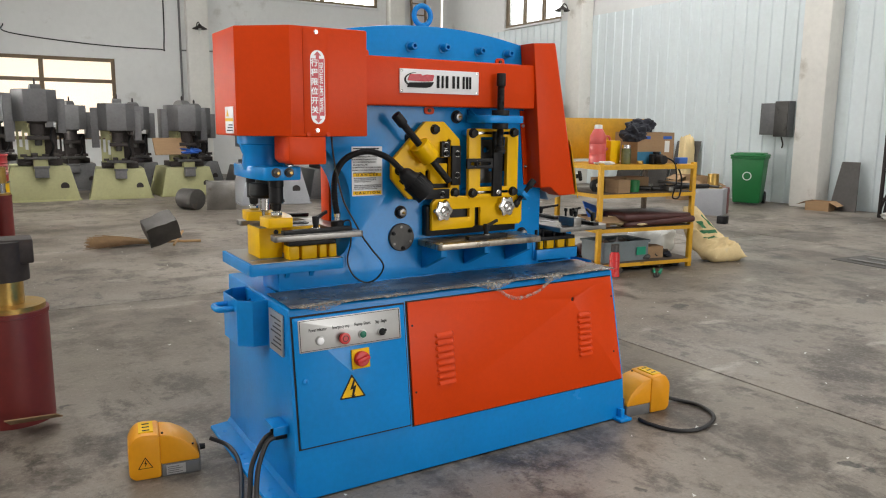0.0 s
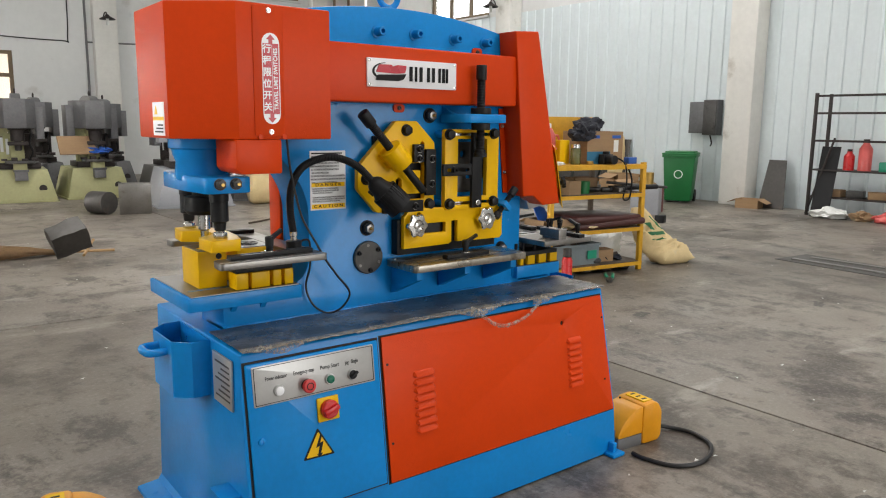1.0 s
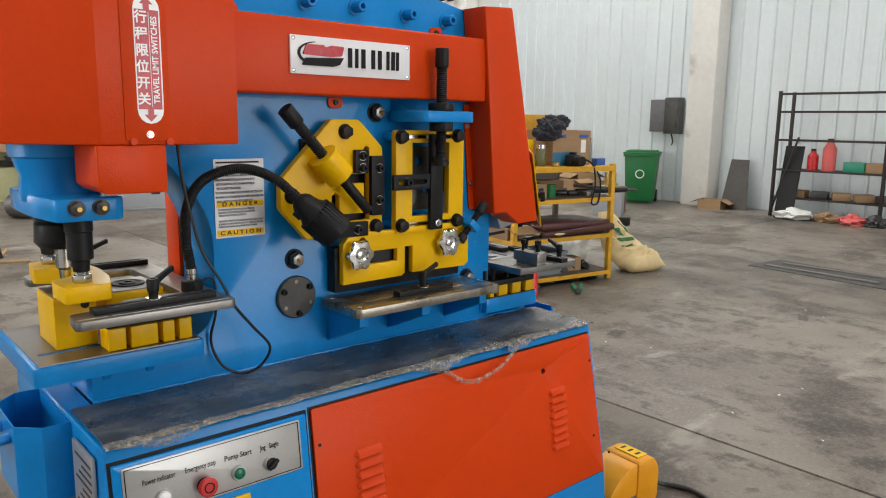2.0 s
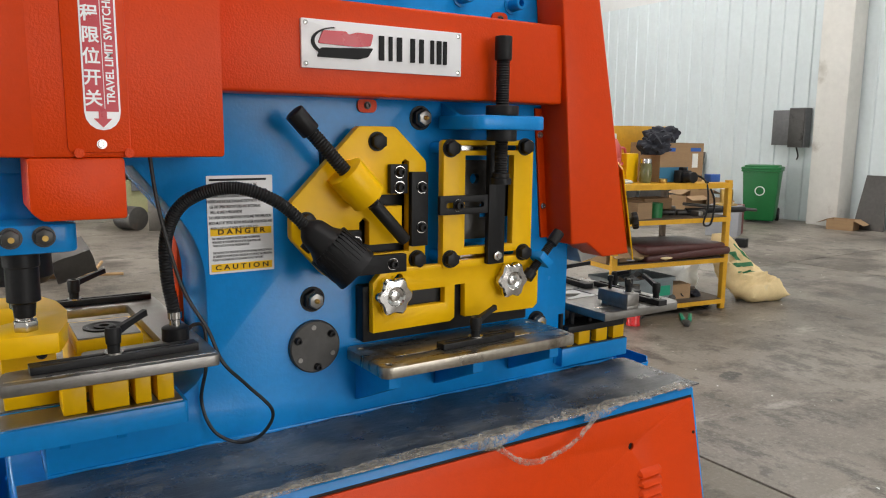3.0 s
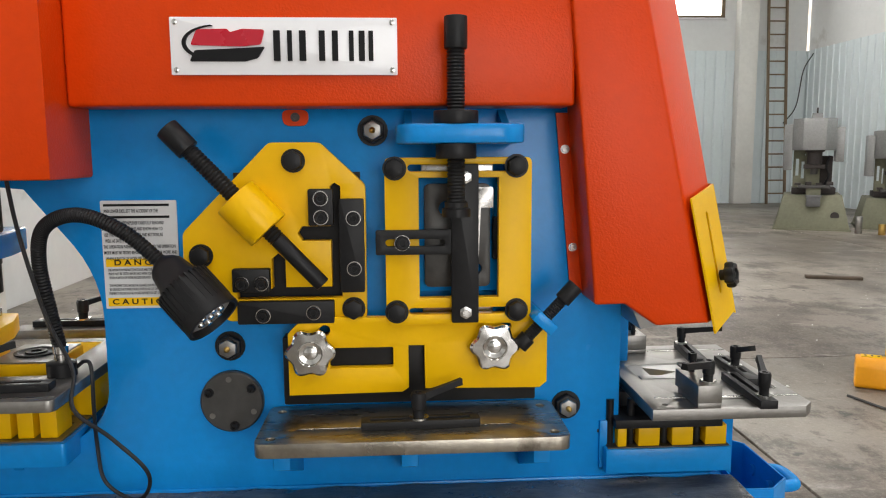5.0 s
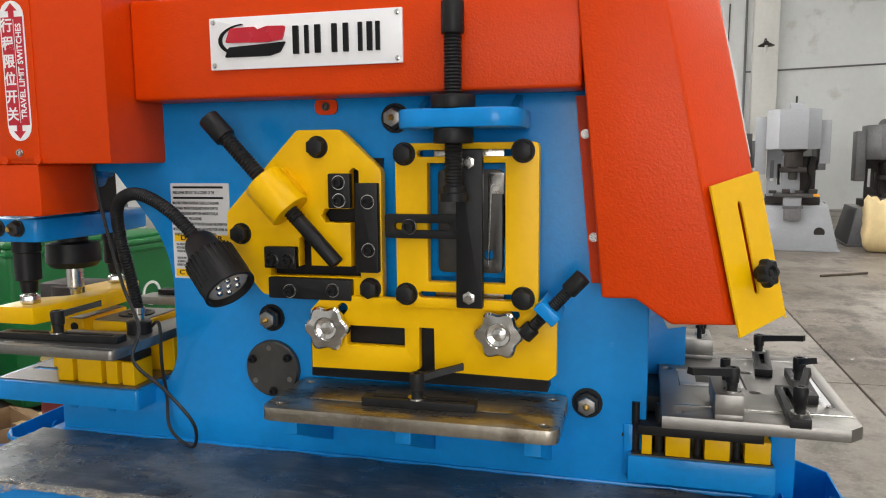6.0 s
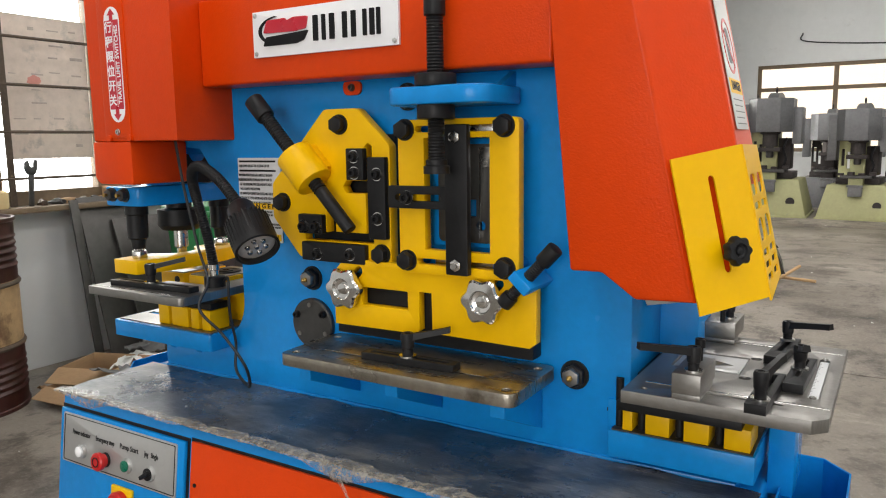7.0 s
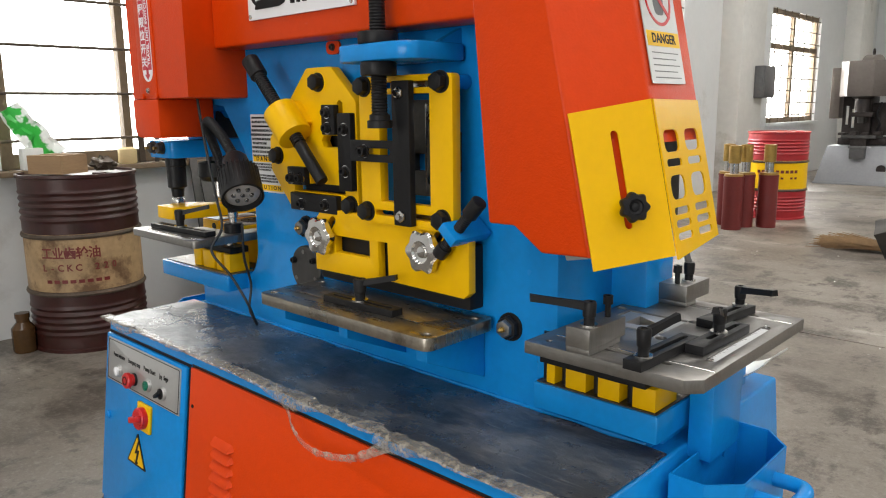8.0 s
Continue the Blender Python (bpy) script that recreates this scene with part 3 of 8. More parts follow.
for k in range(2):
    o = 0.030 * k
    pts = smooth_path([(-0.745, -0.205 + o, 0.192), (-0.785, -0.208 + o, 0.178), (-0.825 - o * 0.4, -0.235 + o, 0.110), (-0.850 - o * 0.4, -0.285 + o, 0.035), (-0.872 - o, -0.36 + o, lead_floor),
                       (-0.93 - o, -0.52, lead_floor), (-1.03 - 2 * o, -0.85, lead_floor), (-1.1 - o, -1.5, lead_floor)], 6)
    part("power_cable", tube(pts, 0.0085), CABLE, machine, "black power cable")


def scrap_box(side):
    """The folded steel box hung on a cabinet flank, open at the top, with a tube grip."""
    s = side
    x0, x1, x2 = 0.712, 0.765, 0.808
    outl = [(x0, -0.03), (x1, -0.03), (x2, 0.01), (x2, 0.175), (x1, 0.22), (x0, 0.22)]
    inner = [(x0 + 0.003, -0.027), (x1 - 0.001, -0.027), (x2 - 0.003, 0.012), (x2 - 0.003, 0.173), (x1 - 0.001, 0.217), (x0 + 0.003, 0.217)]
    m = Matrix.Diagonal((s, 1, 1, 1))
    b = plate(outl, 0.455, 0.612, holes=[inner], m=XY, extra=m)
    plate([(u, v) for u, v in outl], 0.452, 0.4552, m=XY, extra=m, bm=b)
    ob = part("scrap_box", b, BLUE, machine, "blue folded-steel scrap box with grip")
    b = tube(smooth_path([(s * 0.795, 0.055, 0.575), (s * 0.842, 0.055, 0.575), (s * 0.858, 0.07, 0.575), (s * 0.858, 0.115, 0.575), (s * 0.842, 0.13, 0.575), (s * 0.80, 0.13, 0.575)], 5), 0.0115, 12)
    part("grip", b, BLUE, ob)
    for yy in (0.03, 0.16):
        part("rivet", rod((s * 0.708, yy, 0.575), (s * 0.718, yy, 0.575), 0.005, seg=10), BLUE, ob)
    return ob


scrap_box(-1)
scrap_box(1)

# rubber mat on the cabinet top with torn film along its front
b = bmesh.new()
nx, ny = 60, 10
grid = [[b.verts.new((-0.706 + 1.402 * i / nx, -0.250 + 0.243 * j / ny,
                      0.6235 + 0.0035 * (1 + noise.noise(Vector((i * 0.35, j * 0.5, 2))))
                      + (0.010 * max(0, noise.noise(Vector((i * 0.22, 0, 9)))) if j == 0 else 0))) for j in range(ny + 1)] for i in range(nx + 1)]
for i in range(nx):
    for j in range(ny):
        b.faces.new((grid[i][j], grid[i + 1][j], grid[i + 1][j + 1], grid[i][j + 1]))
r_ = bmesh.ops.extrude_face_region(b, geom=b.faces[:])
bmesh.ops.translate(b, verts=[v for v in r_["geom"] if isinstance(v, bmesh.types.BMVert)], vec=(0, 0, 0.003))
tagged(part("rubber_mat", b, RUBBER, at=pose(0, 0, LIFT)), "scuffed dark rubber mat lying on the cabinet top", "mat")
film = thing("plastic_film", "torn wrinkled protective film along the mat edge", "film", at=pose(0, 0, LIFT))


def film_piece(name, x0, x1, seed, reach, drop_at):
    """A crumpled strip of clear film, turned over the mat's front edge."""
    b = bmesh.new()
    n, m_ = int((x1 - x0) * 190), 9
    rows = []
    for i in range(n + 1):
        x = x0 + (x1 - x0) * i / n
        torn = 0.55 + 0.45 * noise.noise(Vector((x * 7, seed, 0))) + 0.30 * noise.noise(Vector((x * 28, seed, 3))) + 0.18 * noise.noise(Vector((x * 90, seed, 6)))
        hang = 0.003 + 0.009 * max(0, noise.noise(Vector((x * 13, seed, 9))) + 0.2) + 0.020 * math.exp(-((x - drop_at) / 0.06) ** 2)
        row = []
        for j in range(m_ + 1):
            t = j / m_
            wr = 0.0022 * noise.noise(Vector((x * 70, t * 5, seed))) + 0.0018 * noise.noise(Vector((x * 190, t * 11, seed)))
            if t < 0.6:
                y, z = -0.250 + reach * max(0.15, torn) * (0.6 - t) / 0.6, 0.6335 + abs(wr) * 1.2
            else:
                k = (t - 0.6) / 0.4
                y, z = -0.2535 - 0.005 * math.sin(k * 3) - abs(wr), 0.6335 - hang * k + wr * 0.5
            row.append(b.verts.new((x + wr, y, z)))
        rows.append(row)
    for p, q_ in zip(rows, rows[1:]):
        for j in range(m_):
            b.faces.new((p[j], q_[j], q_[j + 1], p[j + 1]))
    return part(name, b, FILM, film, sharp=3.0)


film_piece("film_strip", -0.714, -0.20, 1.3, 0.022, -0.6)
film_piece("film_strip", -0.20, 0.32, 4.1, 0.034, 0.09)
film_piece("film_strip", 0.32, 0.66, 7.7, 0.030, 0.36)
b = bmesh.new()
pts = [Vector(p) for p in smooth_path([(0.05, -0.250, 0.628), (0.09, -0.258, 0.612), (0.13, -0.270, 0.580), (0.18, -0.274, 0.566), (0.24, -0.272, 0.572), (0.30, -0.266, 0.590), (0.36, -0.256, 0.630)], 10)]
prev = None
for i, p in enumerate(pts):
    k = 0.006 + 0.006 * abs(noise.noise(p * 60)) + 0.012 * max(0, 1 - i / 14) + 0.008 * max(0, (i - len(pts) + 12) / 12)
    w = 0.003 * noise.noise(p * 90)
    cur = [b.verts.new(p + Vector((0, -0.003 + w, k))), b.verts.new(p + Vector((0, -0.006, w))), b.verts.new(p + Vector((0, -0.001 - w, -k)))]
    if prev:
        for j in range(2):
            b.faces.new((prev[j], cur[j], cur[j + 1], prev[j + 1]))
    prev = cur
part("hanging_strip", b, FILM, film, "loose strip of film hanging over the panel", sharp=3.0)

# weld bead where the frame stands on the cabinet
bead = [Vector((-0.36 + 0.009 * i, -0.004 + 0.0015 * noise.noise(Vector((i * 0.9, 0, 0))), 0.6235 + 0.002 * noise.noise(Vector((i * 0.7, 4, 0))))) for i in range(90)]
part("weld_bead", tube(bead, 0.006, 8), BLUE, machine)

# ---- the frame: one thick upright with throat, arched top ----
DEEP = 0.18
arch = [(0.43 - 0.98 * i / 24, 1.572 - 0.26 * (0.43 - 0.98 * i / 24 + 0.04) ** 2) for i in range(25)]
body = [(-0.66, 0.62), (0.492, 0.62), (0.492, 1.10), (0.43, 1.48)] + arch[1:] + [(-0.60, 1.45), (-0.60, 1.16), (-0.50, 1.15)]
body += rounded([(-0.48, 1.13), (-0.385, 1.00), (-0.385, 0.78), (-0.44, 0.715)], 0.07, 6)[7:21] + [(-0.47, 0.705), (-0.66, 0.700)]
b = plate(body, 0.0, DEEP, r=0.004)
frame_body = part("frame", b, BLUE, machine, "thick blue welded steel frame")
b = box(-0.66, 0.66, -0.004, 0.14, 0.618, 0.634, 0.004)
part("weld_foot", b, BLUE, machine)
b = box(-0.393, -0.20, DEEP + 0.001, 0.26, 0.76, 1.24, 0.004)
part("rear_cover", b, ORANGE, machine, "orange sheet cover behind the throat")
b = box(0.36, 0.56, DEEP - 0.01, 0.27, 0.62, 1.0, 0.004)
part("rear_stay", b, BLUE, machine)
# lifting eye
b = bmesh.new()
ring = [Vector((-0.035 + 0.036 * math.cos(a), 0.09, 1.622 + 0.036 * math.sin(a))) for a in [2 * math.pi * i / 36 for i in range(37)]]
tube(ring, 0.010, 12, b)
lathe([(0.028, 0), (0.028, 0.008), (0.016, 0.016), (0.014, 0.022)], (-0.035, 0.09, 1.566), (0, 0, 1), 24, b)
part("lifting_eye", b, BLUE, machine)
for x in (-0.137, 0.005, 0.165, 0.300):
    b = lathe([(0.020, 0), (0.020, 0.004), (0.014, 0.005), (0.014, 0.034), (0.012, 0.037), (0.007, 0.037), (0.006, 0.02), (0.0005, 0.02)], (x, 0.001, 1.497 - 0.02 * abs(x)), (0, -1, 0), 20)
    part("frame_bolt", b, BLUE, machine)

# ---- orange covers ----
b = box(-0.386, 0.385, -0.081, -0.002, 1.277, 1.446, 0.006, seg=3)
beam = part("beam_cover", b, ORANGE, machine, "long orange sheet-steel cover")
for x, z, up in ((-0.058, 1.270, -1), (-0.33, 1.452, 1), (0.265, 1.452, 1)):
    b = plate(rounded([(x - 0.022, z - 0.006 * up), (x + 0.022, z - 0.006 * up), (x + 0.020, z + 0.020 * up), (x - 0.020, z + 0.020 * up)], 0.012), -0.006, -0.001)
    t_ = part("cover_tab", b, ORANGE, beam)
    part("tab_screw", socket_bolt((x, -0.006, z + 0.006 * up), (0, -1, 0), 0.006, 0.006), GRAPHITE, t_)

hexa = [(-0.387, -0.13), (-0.655, -0.13), (-0.797, -0.01), (-0.797, 0.245), (-0.675, 0.32), (-0.387, 0.32)]
b = plate(hexa, 1.169, 1.517, m=XY, r=0.005)
hood = part("punch_hood", b, ORANGE, machine, "orange faceted hood over the punch cylinder")
b = plate(rect(-0.612, -0.527, 1.177, 1.512, 0.008), -0.1325, -0.128, r=0.001)
hatch = part("hatch", b, ORANGE, hood)
for x, z in ((-0.567, 1.500), (-0.567, 1.189)):
    part("hatch_screw", socket_bolt((x, -0.1325, z), (0, -1, 0), 0.0055, 0.005), BRIGHT, hatch)
for x in (-0.598, -0.530):
    part("lug", rod((x, -0.136, 1.176), (x, -0.128, 1.176), 0.007, seg=12), ORANGE, hatch)
st = [(-0.588, 1.235), (-0.588, 1.418)] + [(-0.5635 + 0.0245 * math.cos(a), 1.418 + 0.026 * math.sin(a)) for a in [math.pi - math.pi * i / 8 for i in range(9)]]
st += [(-0.539, 1.235)] + [(-0.5635 + 0.0245 * math.cos(a), 1.235 - 0.026 * math.sin(a)) for a in [math.pi * i / 8 for i in range(9)]]
b = plate(st, -0.1334, -0.1326)
sticker = part("sticker", b, WHITE, hood, "red and white travel limit switch sticker")
b = plate(rect(-0.5855, -0.5415, 1.236, 1.417), -0.1338, -0.1333)
part("sticker_band", b, CRIMSON, sticker)
for k, ch in enumerate("行程限位开关"):
    lettering(ch, 0.024, face_front(-0.5745, -0.1340, 1.402 - 0.0297 * k), WHITE, sticker)
lettering("TRAVEL LIMIT SWITCHES", 0.0155, face_front(-0.5505, -0.1340, 1.3265) @ pose(0, 0, 0, 0, 0, 90), WHITE, sticker, spread=0.92)
part("divider", plate(rect(-0.5605, -0.5597, 1.240, 1.413), -0.1342, -0.1337), WHITE, sticker)
for z, s in ((1.428, 1), (1.225, -1)):
    arrow = [(-0.5635, z + 0.012 * s), (-0.576, z - 0.001 * s), (-0.569, z - 0.001 * s), (-0.569, z - 0.011 * s), (-0.558, z - 0.011 * s), (-0.558, z - 0.001 * s), (-0.551, z - 0.001 * s)]
    part("arrow", plate(arrow, -0.1340, -0.1333), CRIMSON, sticker)
b = box(-0.7985, -0.7968, 0.02, 0.115, 1.176, 1.264)
wl = part("warning_label", b, WHITE, hood, "white and yellow warning label")
part("label_band", box(-0.7990, -0.7984, 0.022, 0.113, 1.216, 1.226), SIGN_YELLOW, wl)
for i in range(3):
    part("print_bar", box(-0.7990, -0.7984, 0.03, 0.10 - 0.012 * i, 1.184 + 0.009 * i, 1.188 + 0.009 * i), INK, wl)
part("label_mark", plate([(0.10, 1.232), (0.072, 1.232), (0.086, 1.256)], -0.7991, -0.7984, m=YZ), SIGN_YELLOW, wl)
b = plate(rounded([(-0.655, 1.169), (-0.655, 1.092), (-0.640, 1.078), (-0.526, 1.078), (-0.526, 1.169)], 0.006), -0.1285, 0.015, r=0.003)
part("switch_box", b, ORANGE, machine, "orange switch box under the hood", at=pose(-0.010, -0.020, 0))
hood.matrix_local = pose(0, -0.020, 0)


def xl(z):
    return 0.390 + (1.28 - z) * 0.095


def xc(z):
    return 0.561 + (1.126 - z) * 0.22


def xs(z):
    return 0.638 + (1.154 - z) * 0.22


b = bmesh.new()
face = [(xl(1.53), 1.530), (xc(1.537), 1.537), (xc(0.928), 0.928), (0.522, 0.925), (0.470, 0.962), (xl(0.961), 0.961)]
fr = [b.verts.new((x, -0.091, z)) for x, z in face]
bk = [b.verts.new((x, -0.004, z)) for x, z in face]
cs = [b.verts.new((xs(z), 0.004, z)) for z in (1.540, 0.930)]
cb = [b.verts.new((xs(z) - 0.004, 0.165, z)) for z in (1.540, 1.088)]
cut = b.verts.new((xs(1.088), 0.004, 1.088))
bb = [b.verts.new((x, 0.165, z)) for x, z in ((xl(1.53), 1.530), (xl(0.962) + 0.10, 0.930))]
b.faces.new(fr)
b.faces.new((fr[1], cs[0], cut, cs[1], fr[2]))
b.faces.new((cs[0], cb[0], cb[1], cut))
b.faces.new((fr[0], bb[0], cb[0], cs[0], fr[1]))
b.faces.new((fr[5], fr[0], bk[0], bk[5]))
for i in (2, 3, 4):
    b.faces.new((fr[i], fr[i + 1], bk[i + 1], bk[i]))
bmesh.ops.recalc_face_normals(b, faces=b.faces)
soften(b, [e for e in b.edges if len(e.link_faces) == 2 and e.calc_face_angle(0) > 0.3], 0.005, 3)
guard = part("notcher_guard", b, ORANGE, machine, "orange bent sheet guard on the notching side")
b = plate([(xl(1.27) - 0.020, 1.27), (xl(1.27) + 0.004, 1.27), (xl(0.97) + 0.004, 0.97), (xl(0.97) - 0.020, 0.97)], -0.006, -0.001)
fl = part("guard_flange", b, ORANGE, guard)
for z in (1.21, 1.045):
    part("flange_screw", socket_bolt((xl(z) - 0.010, -0.006, z), (0, -1, 0), 0.006, 0.006), BRIGHT, fl)
# hazard plate on the guard's flank
ms = Matrix(((-0.025, -0.22, 1, xs(1.30) + 0.0025), (1, 0, 0, -0.018), (0, 1, 0, 1.30), (0, 0, 0, 1)))
b = plate(rect(0.036, 0.146, -0.128, 0.110, 0.003), 0, 0.0015, m=ID, extra=ms)
hz = part("hazard_plate", b, SILVER, guard, "grey danger plate with red prohibition ring")
ringo = [disc(0.092, -0.002, 0.042, 28), disc(0.092, -0.002, 0.037, 28)]
part("ring_mark", plate(ringo[0], 0.0015, 0.0021, holes=[ringo[1]], m=ID, extra=ms), RED, hz)
part("plain_mark", plate(rounded([(0.078, -0.028), (0.106, -0.028), (0.110, 0.004), (0.103, 0.026), (0.081, 0.026), (0.074, 0.004)], 0.01), 0.0015, 0.0019, m=ID, extra=ms), PEDAL_GREY, hz)
part("bar_mark", plate([(0.060, 0.022), (0.065, 0.027), (0.126, -0.028), (0.121, -0.033)], 0.0016, 0.0023, m=ID, extra=ms), RED, hz)
part("yellow_band", plate(rect(0.040, 0.144, -0.074, -0.052), 0.0015, 0.0020, m=ID, extra=ms), SIGN_YELLOW, hz)
lettering("DANGER", 0.019, ms @ Matrix.Translation((0.092, -0.063, 0.0023)), INK, hz)
for i in range(5):
    part("print_bar", plate(rect(0.048, 0.134 - 0.010 * (i % 2), -0.084 - 0.009 * i, -0.0825 - 0.009 * i), 0.0015, 0.0019, m=ID, extra=ms), PEDAL_GREY, hz)

# yellow adjustable shield: one bent plate, slotted on the chamfer, pierced on the flank
a0, a1 = Vector((xc(1.13) + 0.006, -0.094, 1.13)), Vector((xs(1.13) + 0.002, 0.002, 1.13))
ux = (a1 - a0).normalized()
uz = Vector((-0.22, 0, 1)).normalized()
un = ux.cross(uz).normalized()
if un.y > 0:
    un = -un
wide = (a1 - a0).length
mc = Matrix(((ux.x, uz.x, un.x, a0.x), (ux.y, uz.y, un.y, a0.y), (ux.z, uz.z, un.z, a0.z), (0, 0, 0, 1)))
b = plate([(0, -0.224), (wide, -0.206), (wide, 0.020), (0, 0.000)], 0.002, 0.005, holes=[slot(0.062, -0.160, 0.062, -0.030, 0.0055)], m=ID, extra=mc)
m2 = Matrix(((-0.025, -0.22, 1, a1.x), (1, 0, 0, a1.y), (0, 1, 0, a1.z), (0, 0, 0, 1)))
holes = []
for u in (0.036, 0.106):
    holes += [rect(u - 0.024, u + 0.024, -0.056, -0.024, 0.012), rect(u - 0.024, u + 0.024, -0.124, -0.089, 0.014)]
    holes += [slot(u - 0.019, v, u + 0.019, v, 0.0056) for v in (-0.071, -0.140, -0.158, -0.176)]
plate([(0.0, -0.206), (0.150, -0.190), (0.150, 0.018), (0.0, 0.020)], 0.003, 0.006, holes=holes, m=ID, extra=m2, bm=b)
shield = part("yellow_shield", b, YELLOW, machine, "yellow slotted and pierced adjustable shield")
kp = mc @ Vector((0.066, -0.135, 0.004))


def star(p, n, r, h, lobes, bm=None, dish=0.2):
    """A lobed knob."""
    b = bmesh.new()
    seg = lobes * 8
    prof = [(0.45, -h * 0.6), (0.45, 0), (0.94, h * 0.05), (1.0, h * 0.25), (1.0, h * 0.75), (0.9, h * 0.95), (0.55, h), (0.48, h * (1 - dish)), (0.30, h * (1 - dish * 1.6)), (0.26, h * (1 - dish * 0.8)), (0.12, h * (1 - dish * 0.5)), (0.01, h * (1 - dish * 0.45))]
    rings = []
    for k, hh in prof:
        amp = 0.10 if k > 0.8 else 0
        rings.append([b.verts.new((r * k * (1 + amp * math.cos(lobes * a)) * math.cos(a), r * k * (1 + amp * math.cos(lobes * a)) * math.sin(a), hh)) for a in [2 * math.pi * i / seg for i in range(seg)]])
    for a, c in zip(rings, rings[1:]):
        for i in range(seg):
            b.faces.new((a[i], a[(i + 1) % seg], c[(i + 1) % seg], c[i]))
    b.faces.new(rings[-1])
    return merge(bm, b, Matrix.Translation(p) @ Vector(n).to_track_quat("Z", "Y").to_matrix().to_4x4())


part("star_knob", star(kp + un * 0.014, un, 0.020, 0.016, 7), PLASTIC, shield, "black star knob")

# ---- name board (plain shapes) ----
LX, LZ = -0.065, 1.3665
b = plate(rect(-0.237, 0.108, 1.326, 1.408, 0.002), -0.0775, -0.0705, r=0.0008)
board = part("name_board", b, WHITE, machine, "white board with red and black emblem")
for x in (-0.229, 0.100):
    for z in (1.333, 1.401):
        part("board_screw", lathe([(0.0045, 0), (0.004, 0.002), (0.001, 0.0028)], (x, -0.0775, z), (0, -1, 0), 14), CHROME, board)
# emblem: red block, black block, sweeping crescent
red_e = [(-0.206, 1.368), (-0.196, 1.390), (-0.150, 1.391), (-0.146, 1.386), (-0.128, 1.391), (-0.094, 1.390), (-0.100, 1.369), (-0.130, 1.366)]
part("red_emblem", plate(rounded(red_e, 0.004), -0.0815, -0.077), CRIMSON, board)
blk = [(-0.208, 1.345), (-0.200, 1.361), (-0.150, 1.363), (-0.094, 1.366), (-0.105, 1.350), (-0.124, 1.345)]
part("black_emblem", plate(rounded(blk, 0.003), -0.0805, -0.077), INK, board)
cres = []
for i in range(17):
    a = radians(100 + 150 * i / 16)
    cres.append((-0.166 + 0.053 * math.cos(a), 1.371 + 0.026 * math.sin(a)))
for i in range(17):
    a = radians(250 - 150 * i / 16)
    cres.append((-0.163 + 0.050 * math.cos(a), 1.372 + 0.0235 * math.sin(a)))
part("crescent", plate(cres, -0.0810, -0.077), INK, board)
for x0, x1 in ((-0.081, -0.071), (-0.060, -0.053), (-0.042, -0.032), (-0.012, -0.003), (0.008, 0.017), (0.034, 0.041), (0.049, 0.058), (0.064, 0.071)):
    part("emblem_bar", plate(rect(x0, x1, 1.346, 1.389, 0.0006), -0.0815, -0.077), INK, board)

board.matrix_local = Matrix(((0.977, 0, 0, 0.0037), (0, 1, 0, -0.0105), (0, 0, 1.03, -0.043), (0, 0, 0, 1)))

# warning plate on the frame
b = plate(rect(-0.378, -0.256, 0.952, 1.131, 0.002), -0.0025, -0.0005)
wp = part("warning_plate", b, SIGN_PALE, machine, "silver warning plate with danger and caution bands")
part("danger_band", plate(rect(-0.374, -0.260, 1.022, 1.035), -0.0031, -0.0024), SIGN_YELLOW, wp)
part("caution_band", plate(rect(-0.374, -0.260, 0.956, 0.970), -0.0031, -0.0024), SIGN_YELLOW, wp)
lettering("D A N G E R", 0.0125, face_front(-0.317, -0.0033, 1.0285), INK, wp, spread=1.30)
lettering("C A U T I O N", 0.0125, face_front(-0.317, -0.0033, 0.963), INK, wp, spread=1.30)
lines = ["", "AND LOWER DIES.LEST THE ACCIDENT OF THE", "", "MACHINE OPERATION,PLEASE CAREFULLY READAND", "UNDERSTAND INSTRUCTIONS,AND KNOW HOW TO", "USE THE OPERATING SWITCHES AND BUTTONS,AS",
         "WELL AS SAFETY PRECAUTIONS", "THE OPERATION PUSHBUTTON STATUS AND THE OPERATION", "MODE MUST BE TESTED BEFORE AND AFTER YOUR WORK AND", "WHEN A BATCH OF WORK PIECES IS REPLACED"]
for i, ln in enumerate(lines):
    z = 1.1235 - i * 0.0098
    if not ln:
        part("print_bar", plate(rect(-0.373, -0.268, z - 0.002, z + 0.002), -0.0030, -0.0024), INK, wp)
    else:
        lettering(ln, 0.0078, face_front(-0.373 + 0.00112 * len(ln), -0.0032, z), INK, wp, spread=0.52, weight=0.004)
lines = ["THE OPERATION PUSHBUTTON STATUS AND THE OPERATION", "MODE MUST BE TESTED BEFORE AND AFTER YOUR WORK AND", "WHEN A BATCH OF WORK PIECESIS REPLACED", "", "THE MACHINE TOOL SHOULD BE CLEANED,THE MOVABLE SURFACES SHOULD",
         "BE GREASED,THE POWER SOURCE SHOULD BE CUT OFFAND THE OPERATION", "PUSHBUTTONS SHOULD BE LOCKED BEFORE YOU GET OFF WORK"]
for i, ln in enumerate(lines):
    if ln:
        lettering(ln, 0.0062, face_front(-0.370 + 0.00088 * len(ln), -0.0032, 1.0165 - i * 0.0065), INK, wp, spread=0.50, weight=0.0)

